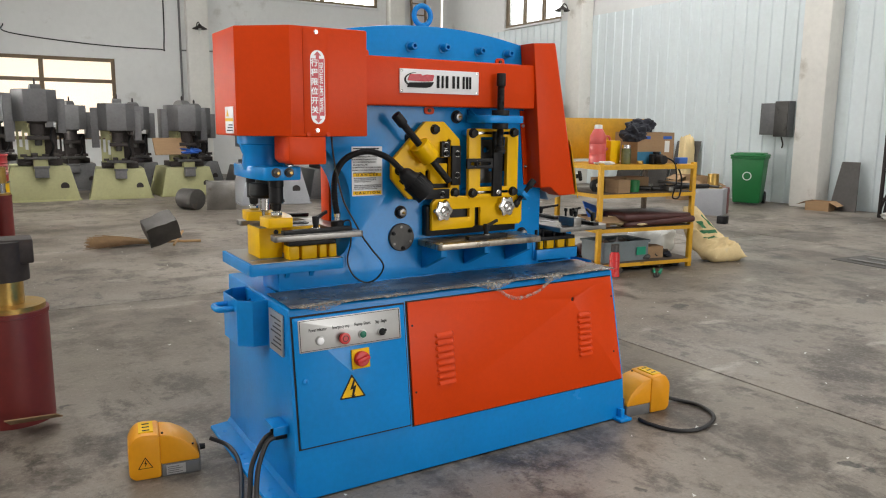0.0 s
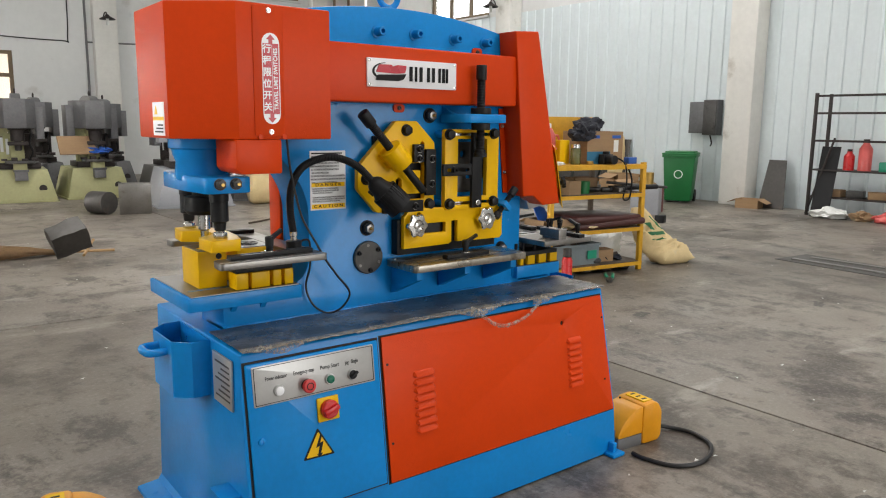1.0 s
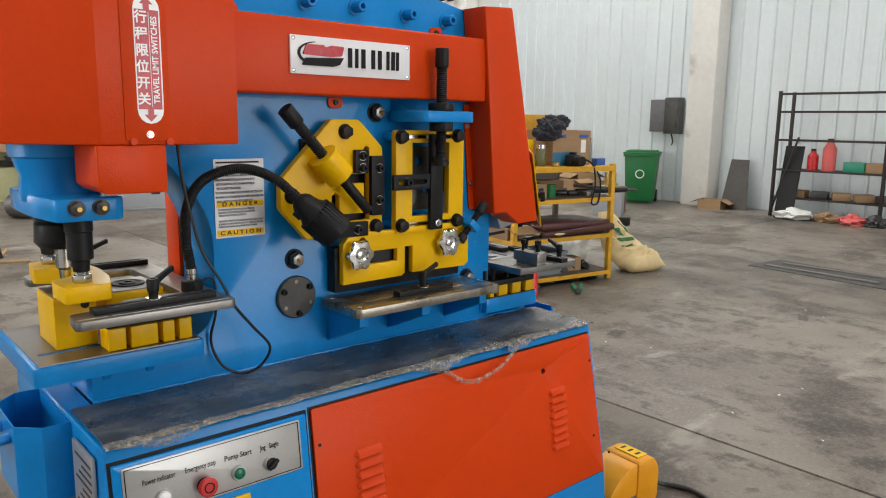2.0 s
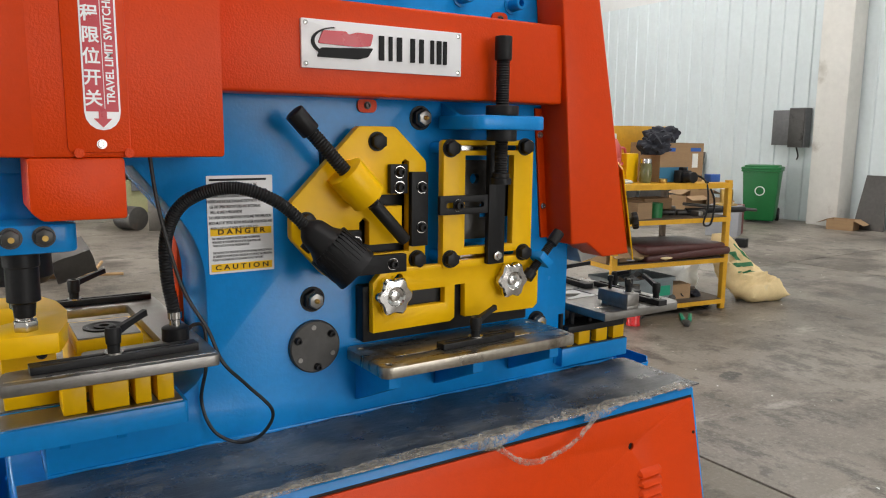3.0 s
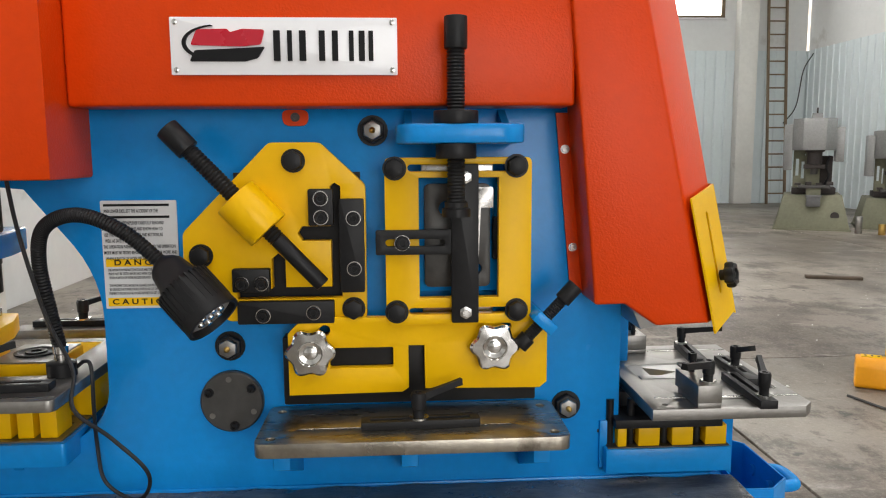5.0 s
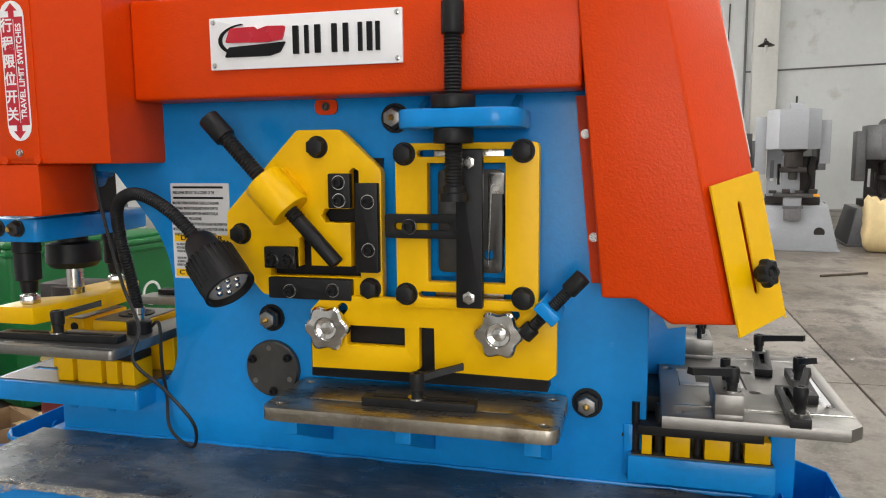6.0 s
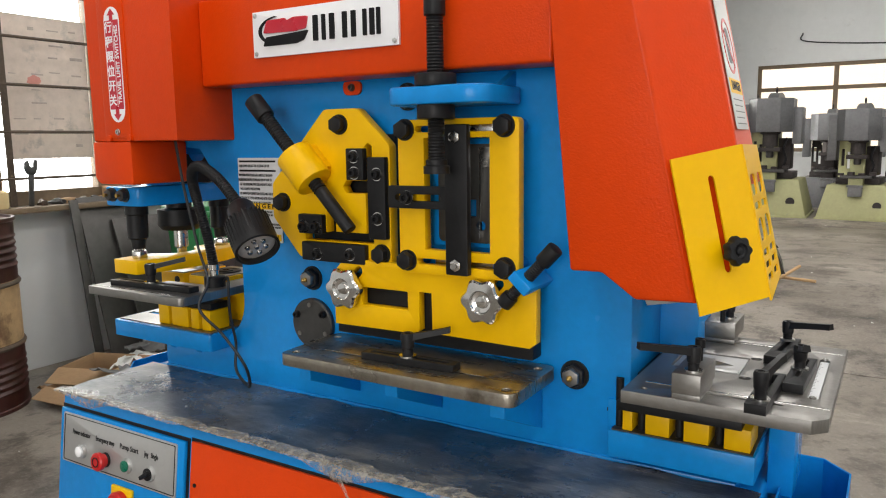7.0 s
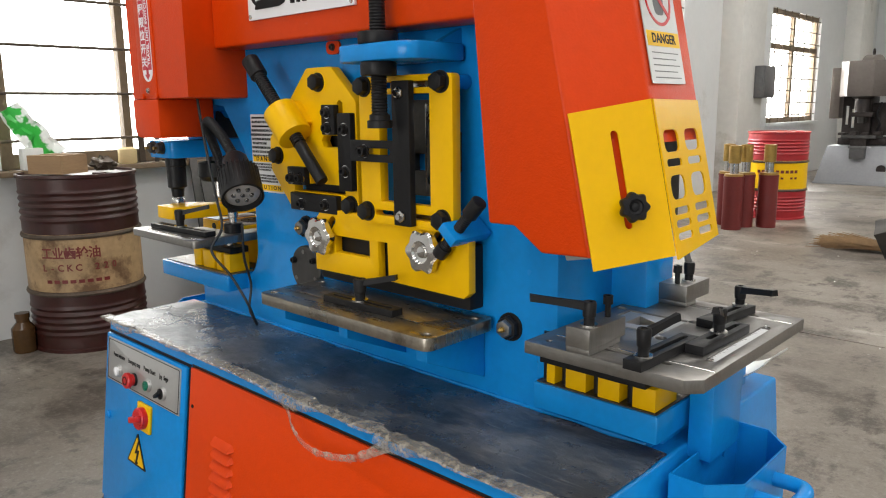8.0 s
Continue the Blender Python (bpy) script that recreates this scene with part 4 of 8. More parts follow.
# flange cover and grease nipples
b = lathe([(0.053, 0), (0.053, 0.009), (0.050, 0.012), (0.001, 0.012)], (-0.178, 0, 0.789), (0, -1, 0), 48)
fc = part("flange_cover", b, GRAPHITE, machine, "dark round flange cover with screws")
for a in (35, 155, 275):
    part("flange_screw", socket_bolt((-0.178 + 0.041 * math.cos(radians(a)), -0.012, 0.789 + 0.041 * math.sin(radians(a))), (0, -1, 0), 0.0065, 0.009), BLACK, fc)
for a in (95, 215, 335):
    part("pin", rod((-0.178 + 0.040 * math.cos(radians(a)), -0.0135, 0.789 + 0.040 * math.sin(radians(a))), (-0.178 + 0.040 * math.cos(radians(a)), -0.01, 0.789 + 0.040 * math.sin(radians(a))), 0.005, seg=12), STEEL, fc)
for x, z in ((-0.179, 0.884), (0.067, 1.242), (0.396, 0.766)):
    b = hex_bolt((x, 0, z), (0, -1, 0), 0.022, 0.012)
    n_ = part("pivot_nut", b, BLACK, machine, "pivot nut with grease nipple")
    part("nipple_cap", rod((x, -0.014, z), (x, -0.024, z), 0.017, 0.0155, 6, r=0.001), STEEL, n_)
    part("nipple", lathe([(0.005, 0), (0.005, 0.004), (0.0025, 0.006), (0.0035, 0.009), (0.001, 0.011)], (x, -0.024, z), (0, -1, 0), 12), BRASS, n_)

# ---- shear stations on the front of the frame ----
def px(u):
    return -0.235 + (u - 376) * 0.000912


def pz(v):
    return 1.223 - (v - 248) * 0.000941


# angle-shear plate
outl = rounded([(-0.096, 1.223), (-0.017, 1.223), (0.055, 1.155), (0.054, 0.937), (-0.169, 0.936), (-0.237, 1.013), (-0.236, 1.081)], 0.006, 2)
throat = [(632, 322), (640, 316), (650, 322), (650, 515), (465, 515), (465, 497), (527, 497), (527, 446), (539, 436), (551, 446), (551, 495), (632, 495), (632, 415), (582, 415), (574, 402), (582, 390), (632, 390)]
b = plate(outl, -0.046, -0.024, holes=[[(px(u), pz(v)) for u, v in throat]], r=0.001)
angle_plate = part("angle_shear_plate", b, YELLOW, machine, "yellow angle-shear hold-down plate")
b = plate(rect(-0.16, 0.045, 0.95, 1.175), -0.012, -0.001)
part("blade_carrier", b, BLACK, machine, "black blade carrier behind the angle shear")
b = plate([(px(553), pz(497)), (px(632), pz(497)), (px(632), pz(418))], -0.020, -0.012)
part("shear_blade", b, GRAPHITE, machine)


def clamp_bar(x0, x1, z0, z1, bolts, y0=-0.060, y1=-0.0465, slots=()):
    b = plate(rect(x0, x1, z0, z1, 0.003), y0, y1, holes=[slot(*s) for s in slots], r=0.0012)
    o = part("blade_clamp", b, BLACK, machine, "black steel blade clamp")
    for x, z in bolts:
        part("washer", rod((x, y0, z), (x, y0 - 0.002, z), 0.0122, seg=20), CHROME, o)
        part("socket_screw", socket_bolt((x, y0 - 0.002, z), (0, -1, 0), 0.0085, 0.010), BLACK, o)
    return o


clamp_bar(px(595), px(638), pz(388), pz(326), [(px(617), pz(342)), (px(617), pz(374))])
clamp_bar(px(460), px(525), pz(500), pz(460), [(px(477), pz(485)), (px(511), pz(485))])
clamp_bar(px(648), px(691), pz(503), pz(343), [(px(673), pz(376)), (px(673), pz(462))])
clamp_bar(px(467), px(636), pz(556), pz(517), [(px(512), pz(541)), (px(600), pz(537))])
for p in ((-0.058, 1.194), (-0.208, 1.044), (0.033, 0.954)):
    part("plate_bolt", hex_bolt((p[0], -0.046, p[1]), (0, -1, 0), 0.0165, 0.014), BLACK, angle_plate)

# slanting hold-down spindle in its yellow boss
S0, S1 = Vector((-0.242, -0.082, 1.245)), Vector((-0.013, -0.080, 1.000))
b = rod(S0, S0.lerp(S1, 0.14), 0.0185, seg=28, r=0.002)
spindle = part("hold_down_spindle", b, BLACK, machine, "black threaded hold-down spindle")
part("thread", threaded(S0.lerp(S1, 0.13), S0.lerp(S1, 0.70), 0.0135, 0.006), BLACK, spindle)
part("tip", rod(S0.lerp(S1, 0.70), S1, 0.0128, seg=20, r=0.002), BLACK, spindle)
b = rod(S0.lerp(S1, 0.43), S0.lerp(S1, 0.645), 0.036, seg=32, r=0.002)
box(-0.030, 0.030, -0.030, 0.030, -0.030, 0.030, 0.004, b, Matrix.Translation(S0.lerp(S1, 0.52) + Vector((0, 0.02, 0))) @ pose(0, 0, 0, 0, 47, 0))
part("spindle_boss", b, YELLOW, machine, "yellow threaded boss")

# round and square bar shear frame
b = plate(rect(0.086, 0.321, 0.929, 1.198, 0.010), -0.064, -0.044,
          holes=[rect(0.140, 0.268, 0.972, 1.166), slot(0.128, 1.1815, 0.282, 1.1815, 0.0055), slot(0.128, 0.9505, 0.282, 0.9505, 0.0055)], r=0.001)
bar_frame = part("bar_shear_frame", b, YELLOW, machine, "yellow open frame of the bar shear")
for p in ((0.102, 1.181), (0.296, 1.184), (0.297, 0.951), (0.103, 0.951)):
    part("plate_bolt", hex_bolt((p[0], -0.064, p[1]), (0, -1, 0), 0.0165, 0.014), BLACK, bar_frame)
    part("spacer", rod((p[0], -0.044, p[1]), (p[0], -0.001, p[1]), 0.013, seg=16), BLUE, bar_frame)
for z0, z1 in ((1.166, 1.192), (0.942, 0.968)):
    part("guide_bar", box(0.145, 0.262, -0.040, -0.025, z0, z1, 0.002), BRIGHT, bar_frame)
b = plate(rect(0.128, 0.285, 0.975, 1.165), -0.020, -0.001, r=0.002)
part("die_holder", b, BLUE, machine)
b = plate(rect(0.150, 0.258, 0.985, 1.155, 0.01), -0.034, -0.020, holes=[disc(0.185, 1.115, 0.012, 16), rect(0.20, 0.226, 1.03, 1.06), disc(0.235, 1.015, 0.009, 14)], r=0.001)
part("bar_die", b, GRAPHITE, machine, "dark steel bar-shear die")
b = plate(rect(0.236, 0.262, 0.985, 1.150, 0.004), -0.042, -0.034, holes=[rect(0.242, 0.262, 1.108, 1.116), rect(0.242, 0.262, 1.036, 1.044)], r=0.001)
part("bright_die", b, BRIGHT, machine)
b = plate(rect(0.191, 0.234, 0.934, 1.188, 0.003), -0.080, -0.066, r=0.0015)
vb = part("stop_bar", b, BLACK, machine, "black upright stop bar")
for x, z in ((0.213, 1.167), (0.213, 0.952)):
    part("stud", rod((x, -0.093, z), (x, -0.066, z), 0.0055, seg=12), BRIGHT, vb)
    part("nut", rod((x, -0.087, z), (x, -0.080, z), 0.011, seg=6, r=0.001), BRIGHT, vb)
b = plate(rect(0.071, 0.200, 1.045, 1.084, 0.003), -0.0765, -0.0655, holes=[slot(0.092, 1.064, 0.175, 1.064, 0.006)], r=0.0012)
hb = part("slotted_bar", b, BLACK, machine, "black slotted stop arm")
part("washer", rod((0.113, -0.0765, 1.064), (0.113, -0.079, 1.064), 0.0125, seg=20), BRIGHT, hb)
part("socket_screw", socket_bolt((0.113, -0.079, 1.064), (0, -1, 0), 0.0095, 0.011), BLACK, hb)
part("bar_block", box(0.262, 0.302, -0.036, -0.018, 1.03, 1.10, 0.002), BLACK, machine)

# bracket and upright spindle
b = plate(rounded([(0.105, 0.0), (0.105, -0.105), (0.122, -0.142), (0.270, -0.146), (0.300, -0.126), (0.300, 0.0)], 0.02, 4), 1.219, 1.248, m=XY, r=0.004)
br = part("spindle_bracket", b, BLUE, machine, "blue welded bracket")
for x in (0.125, 0.280):
    part("gusset", plate([(0.0, 1.248), (-0.06, 1.248), (0.0, 1.275)], x - 0.006, x + 0.006, m=YZ), BLUE, br)
PX, PY = 0.196, -0.112
b = rod((PX, PY, 1.358), (PX, PY, 1.406), 0.0175, seg=28, r=0.002)
sp = part("upright_spindle", b, BLACK, machine, "black upright threaded spindle")
part("thread", threaded((PX, PY, 1.110), (PX, PY, 1.359), 0.0140, 0.005), BLACK, sp)
part("lock_nut", rod((PX, PY, 1.248), (PX, PY, 1.268), 0.034, seg=32, r=0.002), BLACK, sp)
part("lower_nut", rod((PX, PY, 1.196), (PX, PY, 1.219), 0.031, seg=32, r=0.002), BLACK, sp)
part("foot_ring", lathe([(0.022, 0), (0.022, 0.012), (0.018, 0.014), (0.018, 0.022), (0.0145, 0.024)], (PX, PY, 1.108), (0, 0, 1), 28), BLACK, sp)

# flat-bar shear guard
outl = [(-0.074, 0.813), (-0.074, 0.915), (-0.048, 0.943), (0.330, 0.934), (0.350, 0.920), (0.350, 0.827), (0.338, 0.817), (0.148, 0.820), (0.147, 0.893), (0.121, 0.893), (0.121, 0.822), (0.110, 0.815)]
holes = [rect(-0.008, 0.096, 0.857, 0.891, 0.003), slot(-0.034, 0.899, -0.014, 0.921, 0.0085), slot(0.262, 0.902, 0.282, 0.922, 0.0085)]
b = plate(outl, -0.058, -0.040, holes=holes, r=0.001)
flat = part("flat_shear_guard", b, YELLOW, machine, "yellow flat-bar shear guard")
b = box(-0.086, 0.335, -0.037, -0.001, 0.790, 0.905, 0.003)
part("flat_blade_block", b, BLACK, machine, "black flat-bar shear blade block")
for x, z in ((-0.036, 0.889), (0.260, 0.893)):
    part("star_knob", star((x, -0.066, z), (0, -1, 0), 0.037, 0.020, 6), CHROME, flat, "polished metal star knob")
# side clamp screw
c0, c1 = Vector((0.392, -0.078, 0.992)), Vector((0.300, -0.078, 0.893))
b = rod(c0, c0.lerp(c1, 0.25), 0.0135, seg=20, r=0.0015)
scw = part("clamp_screw", b, BLACK, machine, "black clamp screw in a blue block")
part("thread", threaded(c0.lerp(c1, 0.24), c0.lerp(c1, 0.86), 0.0098, 0.004, 12), BLACK, scw)
part("foot", rod(c0.lerp(c1, 0.84), c1, 0.0135, seg=20, r=0.0015), BLACK, scw)
dirn = (c1 - c0).normalized()
b = box(-0.020, 0.020, -0.022, 0.070, -0.0095, 0.0095, 0.002, None, Matrix.Translation(c0.lerp(c1, 0.58)) @ pose(0, 0, 0, 0, 43, 0))
part("screw_block", b, BLUE, machine)

# shear table
b = plate(rounded([(-0.113, -0.178), (0.366, -0.178), (0.366, -0.006), (-0.113, -0.006)], 0.020, 4), 0.756, 0.778, m=XY,
          holes=[disc(-0.090, -0.155, 0.0075, 14), disc(0.343, -0.155, 0.0075, 14), disc(-0.090, -0.035, 0.0075, 14), disc(0.343, -0.035, 0.0075, 14), slot(-0.05, -0.118, 0.28, -0.118, 0.003)], r=0.0012)
shear_table = part("shear_table", b, SCRATCHED, machine, "scratched bare steel shear table")
for x in (-0.075, 0.12, 0.325):
    b = plate([(-0.002, 0.756), (-0.150, 0.756), (-0.150, 0.726), (-0.002, 0.660)], x - 0.013, x + 0.013, m=YZ, r=0.002)
    part("table_rib", b, BLUE, machine)


def lever(p, yaw, r=0.0115, arm=0.075, h=0.042, parent=None):
    """A clamping lever: ribbed hub, screw head and tapered arm."""
    m = Matrix.Translation(p) @ pose(0, 0, 0, 0, 0, yaw)
    b = lathe([(r * 0.8, 0), (r * 0.85, h * 0.35), (r, h * 0.4), (r * 1.1, h * 0.9), (r * 0.95, h), (r * 0.5, h), (r * 0.45, h * 0.85), (0.0005, h * 0.85)], (0, 0, 0), (0, 0, 1), 20)
    q = bmesh.new()
    n = [(0.0, 0.0078, 0.006), (0.4, 0.006, 0.005), (0.8, 0.0052, 0.0048), (1.0, 0.0062, 0.005)]
    prev = None
    for t, w, d in n:
        x, z = t * arm, h * 0.80 + t * h * 0.38
        cur = [q.verts.new((x, -w, z - d)), q.verts.new((x, w, z - d)), q.verts.new((x, w * 0.7, z + d)), q.verts.new((x, -w * 0.7, z + d))]
        if prev:
            for k in range(4):
                q.faces.new((prev[k], prev[(k + 1) % 4], cur[(k + 1) % 4], cur[k]))
        else:
            q.faces.new(cur)
        prev = cur
    q.faces.new(prev)
    merge(b, q)
    bmesh.ops.transform(b, matrix=m, verts=b.verts)
    o = part("clamp_lever", b, PLASTIC, parent or machine, "black ratchet clamping lever")
    part("washer", rod(p, Vector(p) + Vector((0, 0, 0.003)), r * 1.35, seg=18), BRIGHT, o)
    return o


b = plate(rect(-0.093, 0.093, -0.014, 0.014, 0.002), 0.0, 0.013, holes=[slot(-0.075, 0, 0.075, 0, 0.0045)], m=XY, r=0.001, extra=pose(0.138, -0.118, 0.7785, 0, 0, 2))
fence = part("table_stop", b, BLACK, machine, "black slotted stop on the shear table")
lever((0.135, -0.118, 0.7915), 22, parent=None)

# ---- punch station ----
b = plate(rounded([(-0.777, -0.056), (-0.437, -0.056), (-0.437, 0.290), (-0.777, 0.290)], 0.008, 3), 0.702, 0.741, m=XY, r=0.0015)
bed = part("punch_bed", b, BLUE, machine, "blue punch bed with machined top")
b = plate([(-0.765, -0.047), (-0.445, -0.047), (-0.445, 0.282), (-0.765, 0.282)], 0.741, 0.7435, m=XY, holes=[rect(-0.75, -0.46, 0.022, 0.038)])
part("bed_face", b, STEEL, bed, "machined steel bed face")
for x in (-0.63, -0.54):
    b = plate([(-0.022, 0.702), (0.02, 0.702), (0.02, 0.650)], x - 0.008, x + 0.008, m=YZ)
    part("bed_rib", b, BLUE, machine)
b = box(-0.712, -0.630, 0.040, 0.175, 0.744, 0.850, 0.0015)
holder = part("die_holder", b, YELLOW, machine, "yellow punch die holder")
part("holder_face", plate(rect(-0.708, -0.634, 0.044, 0.171), 0.850, 0.8525, m=XY, holes=[disc(-0.676, 0.095, 0.022, 24)]), STEEL, holder)
part("grub_screw", socket_bolt((-0.652, 0.040, 0.834), (0, -1, 0), 0.007, 0.002), BLACK, holder)
for x0, x1 in ((-0.632, -0.596), (-0.586, -0.530), (-0.520, -0.494), (-0.484, -0.456)):
    part("riser_block", box(x0, x1, -0.036, 0.020, 0.744, 0.790, 0.002), YELLOW, machine)
part("riser_bar", box(-0.632, -0.456, -0.032, 0.020, 0.7905, 0.806, 0.002), BLACK, machine)
part("rear_riser", box(-0.600, -0.440, 0.07, 0.28, 0.744, 0.827, 0.003), YELLOW, machine)
for x in (-0.600, -0.548, -0.494):
    part("jack_stud", rod((x, -0.008, 0.805), (x, -0.008, 0.829), 0.011, seg=16), BRIGHT, machine)
tbl = [(-0.722, -0.155), (-0.405, -0.155), (-0.405, 0.365), (-0.700, 0.365), (-0.700, 0.305), (-0.470, 0.305), (-0.470, -0.020), (-0.600, -0.025), (-0.600, -0.070), (-0.715, -0.085)]
b = plate(rounded(tbl, 0.012, 3), 0.828, 0.846, m=XY, r=0.0008)
punch_table = part("punch_table", b, STEEL, machine, "bare steel punching table")
part("seam", box(-0.715, -0.41, -0.140, -0.136, 0.8455, 0.8466), BRIGHT, punch_table)
b = box(-0.600, -0.490, 0.030, 0.165, 0.827, 0.851, 0.003)
blk_ = part("die_block", b, YELLOW, machine, "yellow die block with steel ring")
part("block_face", plate(rect(-0.596, -0.494, 0.034, 0.161), 0.851, 0.8535, m=XY), STEEL, blk_)
part("die_ring", lathe([(0.036, 0), (0.036, 0.003), (0.030, 0.0035), (0.026, 0.001), (0.018, 0.001), (0.018, 0.004), (0.009, 0.004), (0.009, 0.0), (0.0005, 0)], (-0.545, 0.098, 0.8535), (0, 0, 1), 36), BLACK, blk_)
for (x0, x1, y, yw) in ((-0.680, -0.430, -0.128, 3), (-0.665, -0.415, 0.325, 0)):
    b = plate(rect(-0.125, 0.125, -0.0145, 0.0145, 0.002), 0.0, 0.012, holes=[slot(-0.105, 0, 0.105, 0, 0.004)], m=XY, r=0.001, extra=pose((x0 + x1) / 2, y + 0.025, 0.8465, 0, 0, yw))
    part("table_fence", b, BLACK, machine, "black slotted fence")
lever((-0.560, -0.104, 0.859), 40)
lever((-0.565, 0.350, 0.859), 30)

PCX, PCY = -0.676, 0.078
b = lathe([(0.088, 1.168), (0.088, 1.142), (0.080, 1.138), (0.078, 1.125), (0.070, 1.105), (0.074, 1.070), (0.070, 1.052), (0.05, 1.048)], (PCX, PCY, 0), (0, 0, 1), 40)
ram = part("punch_cylinder", b, BLUE, machine, "blue cast punch cylinder")
b = plate(rounded([(PCX - 0.050, -0.092), (PCX + 0.075, -0.092), (PCX + 0.085, 0.025), (PCX + 0.085, 0.135), (PCX + 0.06, 0.25), (PCX - 0.06, 0.25), (PCX - 0.066, 0.135), (PCX - 0.066, 0.025)], 0.02, 3), 1.024, 1.068, m=XY, r=0.004)
part("stripper_bracket", b, BLUE, machine)
for x in (PCX - 0.014, PCX + 0.030):
    s_ = part("bracket_nut", hex_bolt((x, -0.092, 1.050), (0, -1, 0), 0.014, 0.012), GRAPHITE, machine)
    part("nipple", rod((x, -0.116, 1.050), (x, -0.108, 1.050), 0.0045, 0.003, 10), BRASS, s_)
b = lathe([(0.030, 1.026), (0.030, 1.008), (0.052, 1.004), (0.054, 0.966), (0.044, 0.954), (0.030, 0.952)], (PCX, PCY, 0), (0, 0, 1), 36)
pu = part("punch_holder", b, BLACK, machine, "black punch coupling nut")
part("punch", lathe([(0.017, 0.954), (0.017, 0.911), (0.012, 0.906), (0.010, 0.878)], (PCX, PCY, 0), (0, 0, 1), 24), BRIGHT, pu)
for y in (-0.044, 0.205):
    b = lathe([(0.026, 1.024), (0.026, 1.001), (0.024, 0.999), (0.024, 0.946), (0.017, 0.942), (0.015, 0.921)], (PCX, y, 0), (0, 0, 1), 28)
    s_ = part("stripper_rod", b, BLACK, machine, "black stripper spring rod")
    part("thread", threaded((PCX, y, 0.913), (PCX, y, 0.928), 0.012), BRIGHT, s_)
    part("nut", rod((PCX, y, 0.898), (PCX, y, 0.915), 0.019, seg=6, r=0.002), BRIGHT, s_)
fork = [(PCX + u, PCY + v) for u, v in ((-0.042, -0.163), (0.042, -0.163), (0.062, -0.085), (0.070, 0.0), (0.062, 0.085), (0.035, 0.160), (-0.035, 0.160), (-0.045, 0.075), (0.012, 0.035), (0.020, 0.0), (0.012, -0.035), (-0.045, -0.075))]
b = plate(rounded(fork, 0.006, 2), 0.866, 0.898, m=XY, r=0.001)
part("stripper_plate", b, YELLOW, machine, "yellow forked stripper plate")
b = box(-0.655, -0.600, 0.04, 0.13, 1.069, 1.168, 0.004)
part("ram_guide", b, BLACK, machine)

# ---- gooseneck work lamp on the punch table ----
lamp = thing("work_lamp", "black gooseneck work lamp standing on the punch table", "lamp", at=pose(-0.447, -0.024, 0.8465 + LIFT))
o_ = Vector((-0.447, -0.024, 0.8465))


def lp(p):
    return Vector(p) - o_


part("magnet_base", lathe([(0.023, 0), (0.023, 0.022), (0.020, 0.024), (0.0005, 0.024)], (0, 0, 0), (0, 0, 1), 28), PLASTIC, lamp)
part("ferrule", lathe([(0.010, 0.024), (0.010, 0.036), (0.012, 0.038), (0.012, 0.050)], (0, 0, 0), (0, 0, 1), 20), CHROME, lamp)
neck = smooth_path([lp(p) for p in ((-0.447, -0.024, 0.890), (-0.458, -0.028, 0.960), (-0.460, -0.046, 1.032), (-0.441, -0.074, 1.086), (-0.400, -0.103, 1.112), (-0.350, -0.122, 1.115), (-0.292, -0.133, 1.090), (-0.240, -0.135, 1.044))], 26)
part("gooseneck", tube(neck, 0.0102, 14, ripple=0.0013), PLASTIC, lamp, "black corrugated gooseneck")
h0, h1 = lp((-0.242, -0.134, 1.046)), lp((-0.162, -0.168, 0.966))
ax = (h1 - h0)
L_ = ax.length
b = lathe([(0.012, -0.004), (0.021, 0.004), (0.026, 0.012), (0.030, 0.034), (0.0375, 0.048), (0.0415, 0.056), (0.0425, L_ - 0.012), (0.043, L_), (0.038, L_), (0.036, L_ - 0.012), (0.0005, L_ - 0.014)], h0, ax, 48)
head = part("lamp_head", b, PLASTIC, lamp, "black ribbed plastic lamp head")
for i in range(30):
    a = 2 * math.pi * i / 30
    rot = Matrix.Translation(h0) @ ax.to_track_quat("Z", "Y").to_matrix().to_4x4() @ Matrix.Rotation(a, 4, "Z")
    part("rib", box(-0.0013, 0.0013, 0.036, 0.0430, 0.048, L_ - 0.016, 0.0, None, rot), PLASTIC, head)
part("lens", lathe([(0.036, L_ - 0.010), (0.030, L_ - 0.008), (0.001, L_ - 0.007)], h0, ax, 28, cap=False), LENS, head, "clear lamp lens")
rot = Matrix.Translation(h0) @ ax.to_track_quat("Z", "Y").to_matrix().to_4x4()
for i in range(7):
    r, a = (0.018, i * math.pi / 3) if i else (0.0, 0)
    part("led", rod(rot @ Vector((r * math.cos(a), r * math.sin(a), L_ - 0.009)), rot @ Vector((r * math.cos(a), r * math.sin(a), L_ - 0.004)), 0.006, 0.004, 10), BRIGHT, head)
sw = part("switch", box(-0.006, 0.006, 0.026, 0.034, 0.014, 0.034, 0.001, None, rot @ pose(0, 0, 0, 0, 0, 190)), PLASTIC, head)
b = tube(smooth_path([(-0.486, -0.075, 1.170), (-0.478, -0.072, 1.10), (-0.462, -0.070, 1.02), (-0.440, -0.070, 0.94), (-0.405, -0.080, 0.87), (-0.392, -0.118, 0.82), (-0.345, -0.100, 0.765), (-0.297, -0.090, 0.705), (-0.310, -0.065, 0.655), (-0.345, -0.040, 0.6375),
                      (-0.388, -0.030, 0.665), (-0.404, -0.012, 0.72), (-0.398, -0.030, 0.79), (-0.398, -0.030, 0.860), (-0.412, -0.020, 0.868), (-0.426, -0.018, 0.858)], 8), 0.0032, 8)
tagged(part("lamp_cable", b, CABLE, at=pose(0, 0, LIFT)), "thin black lamp cable hanging in a loop", "cable")

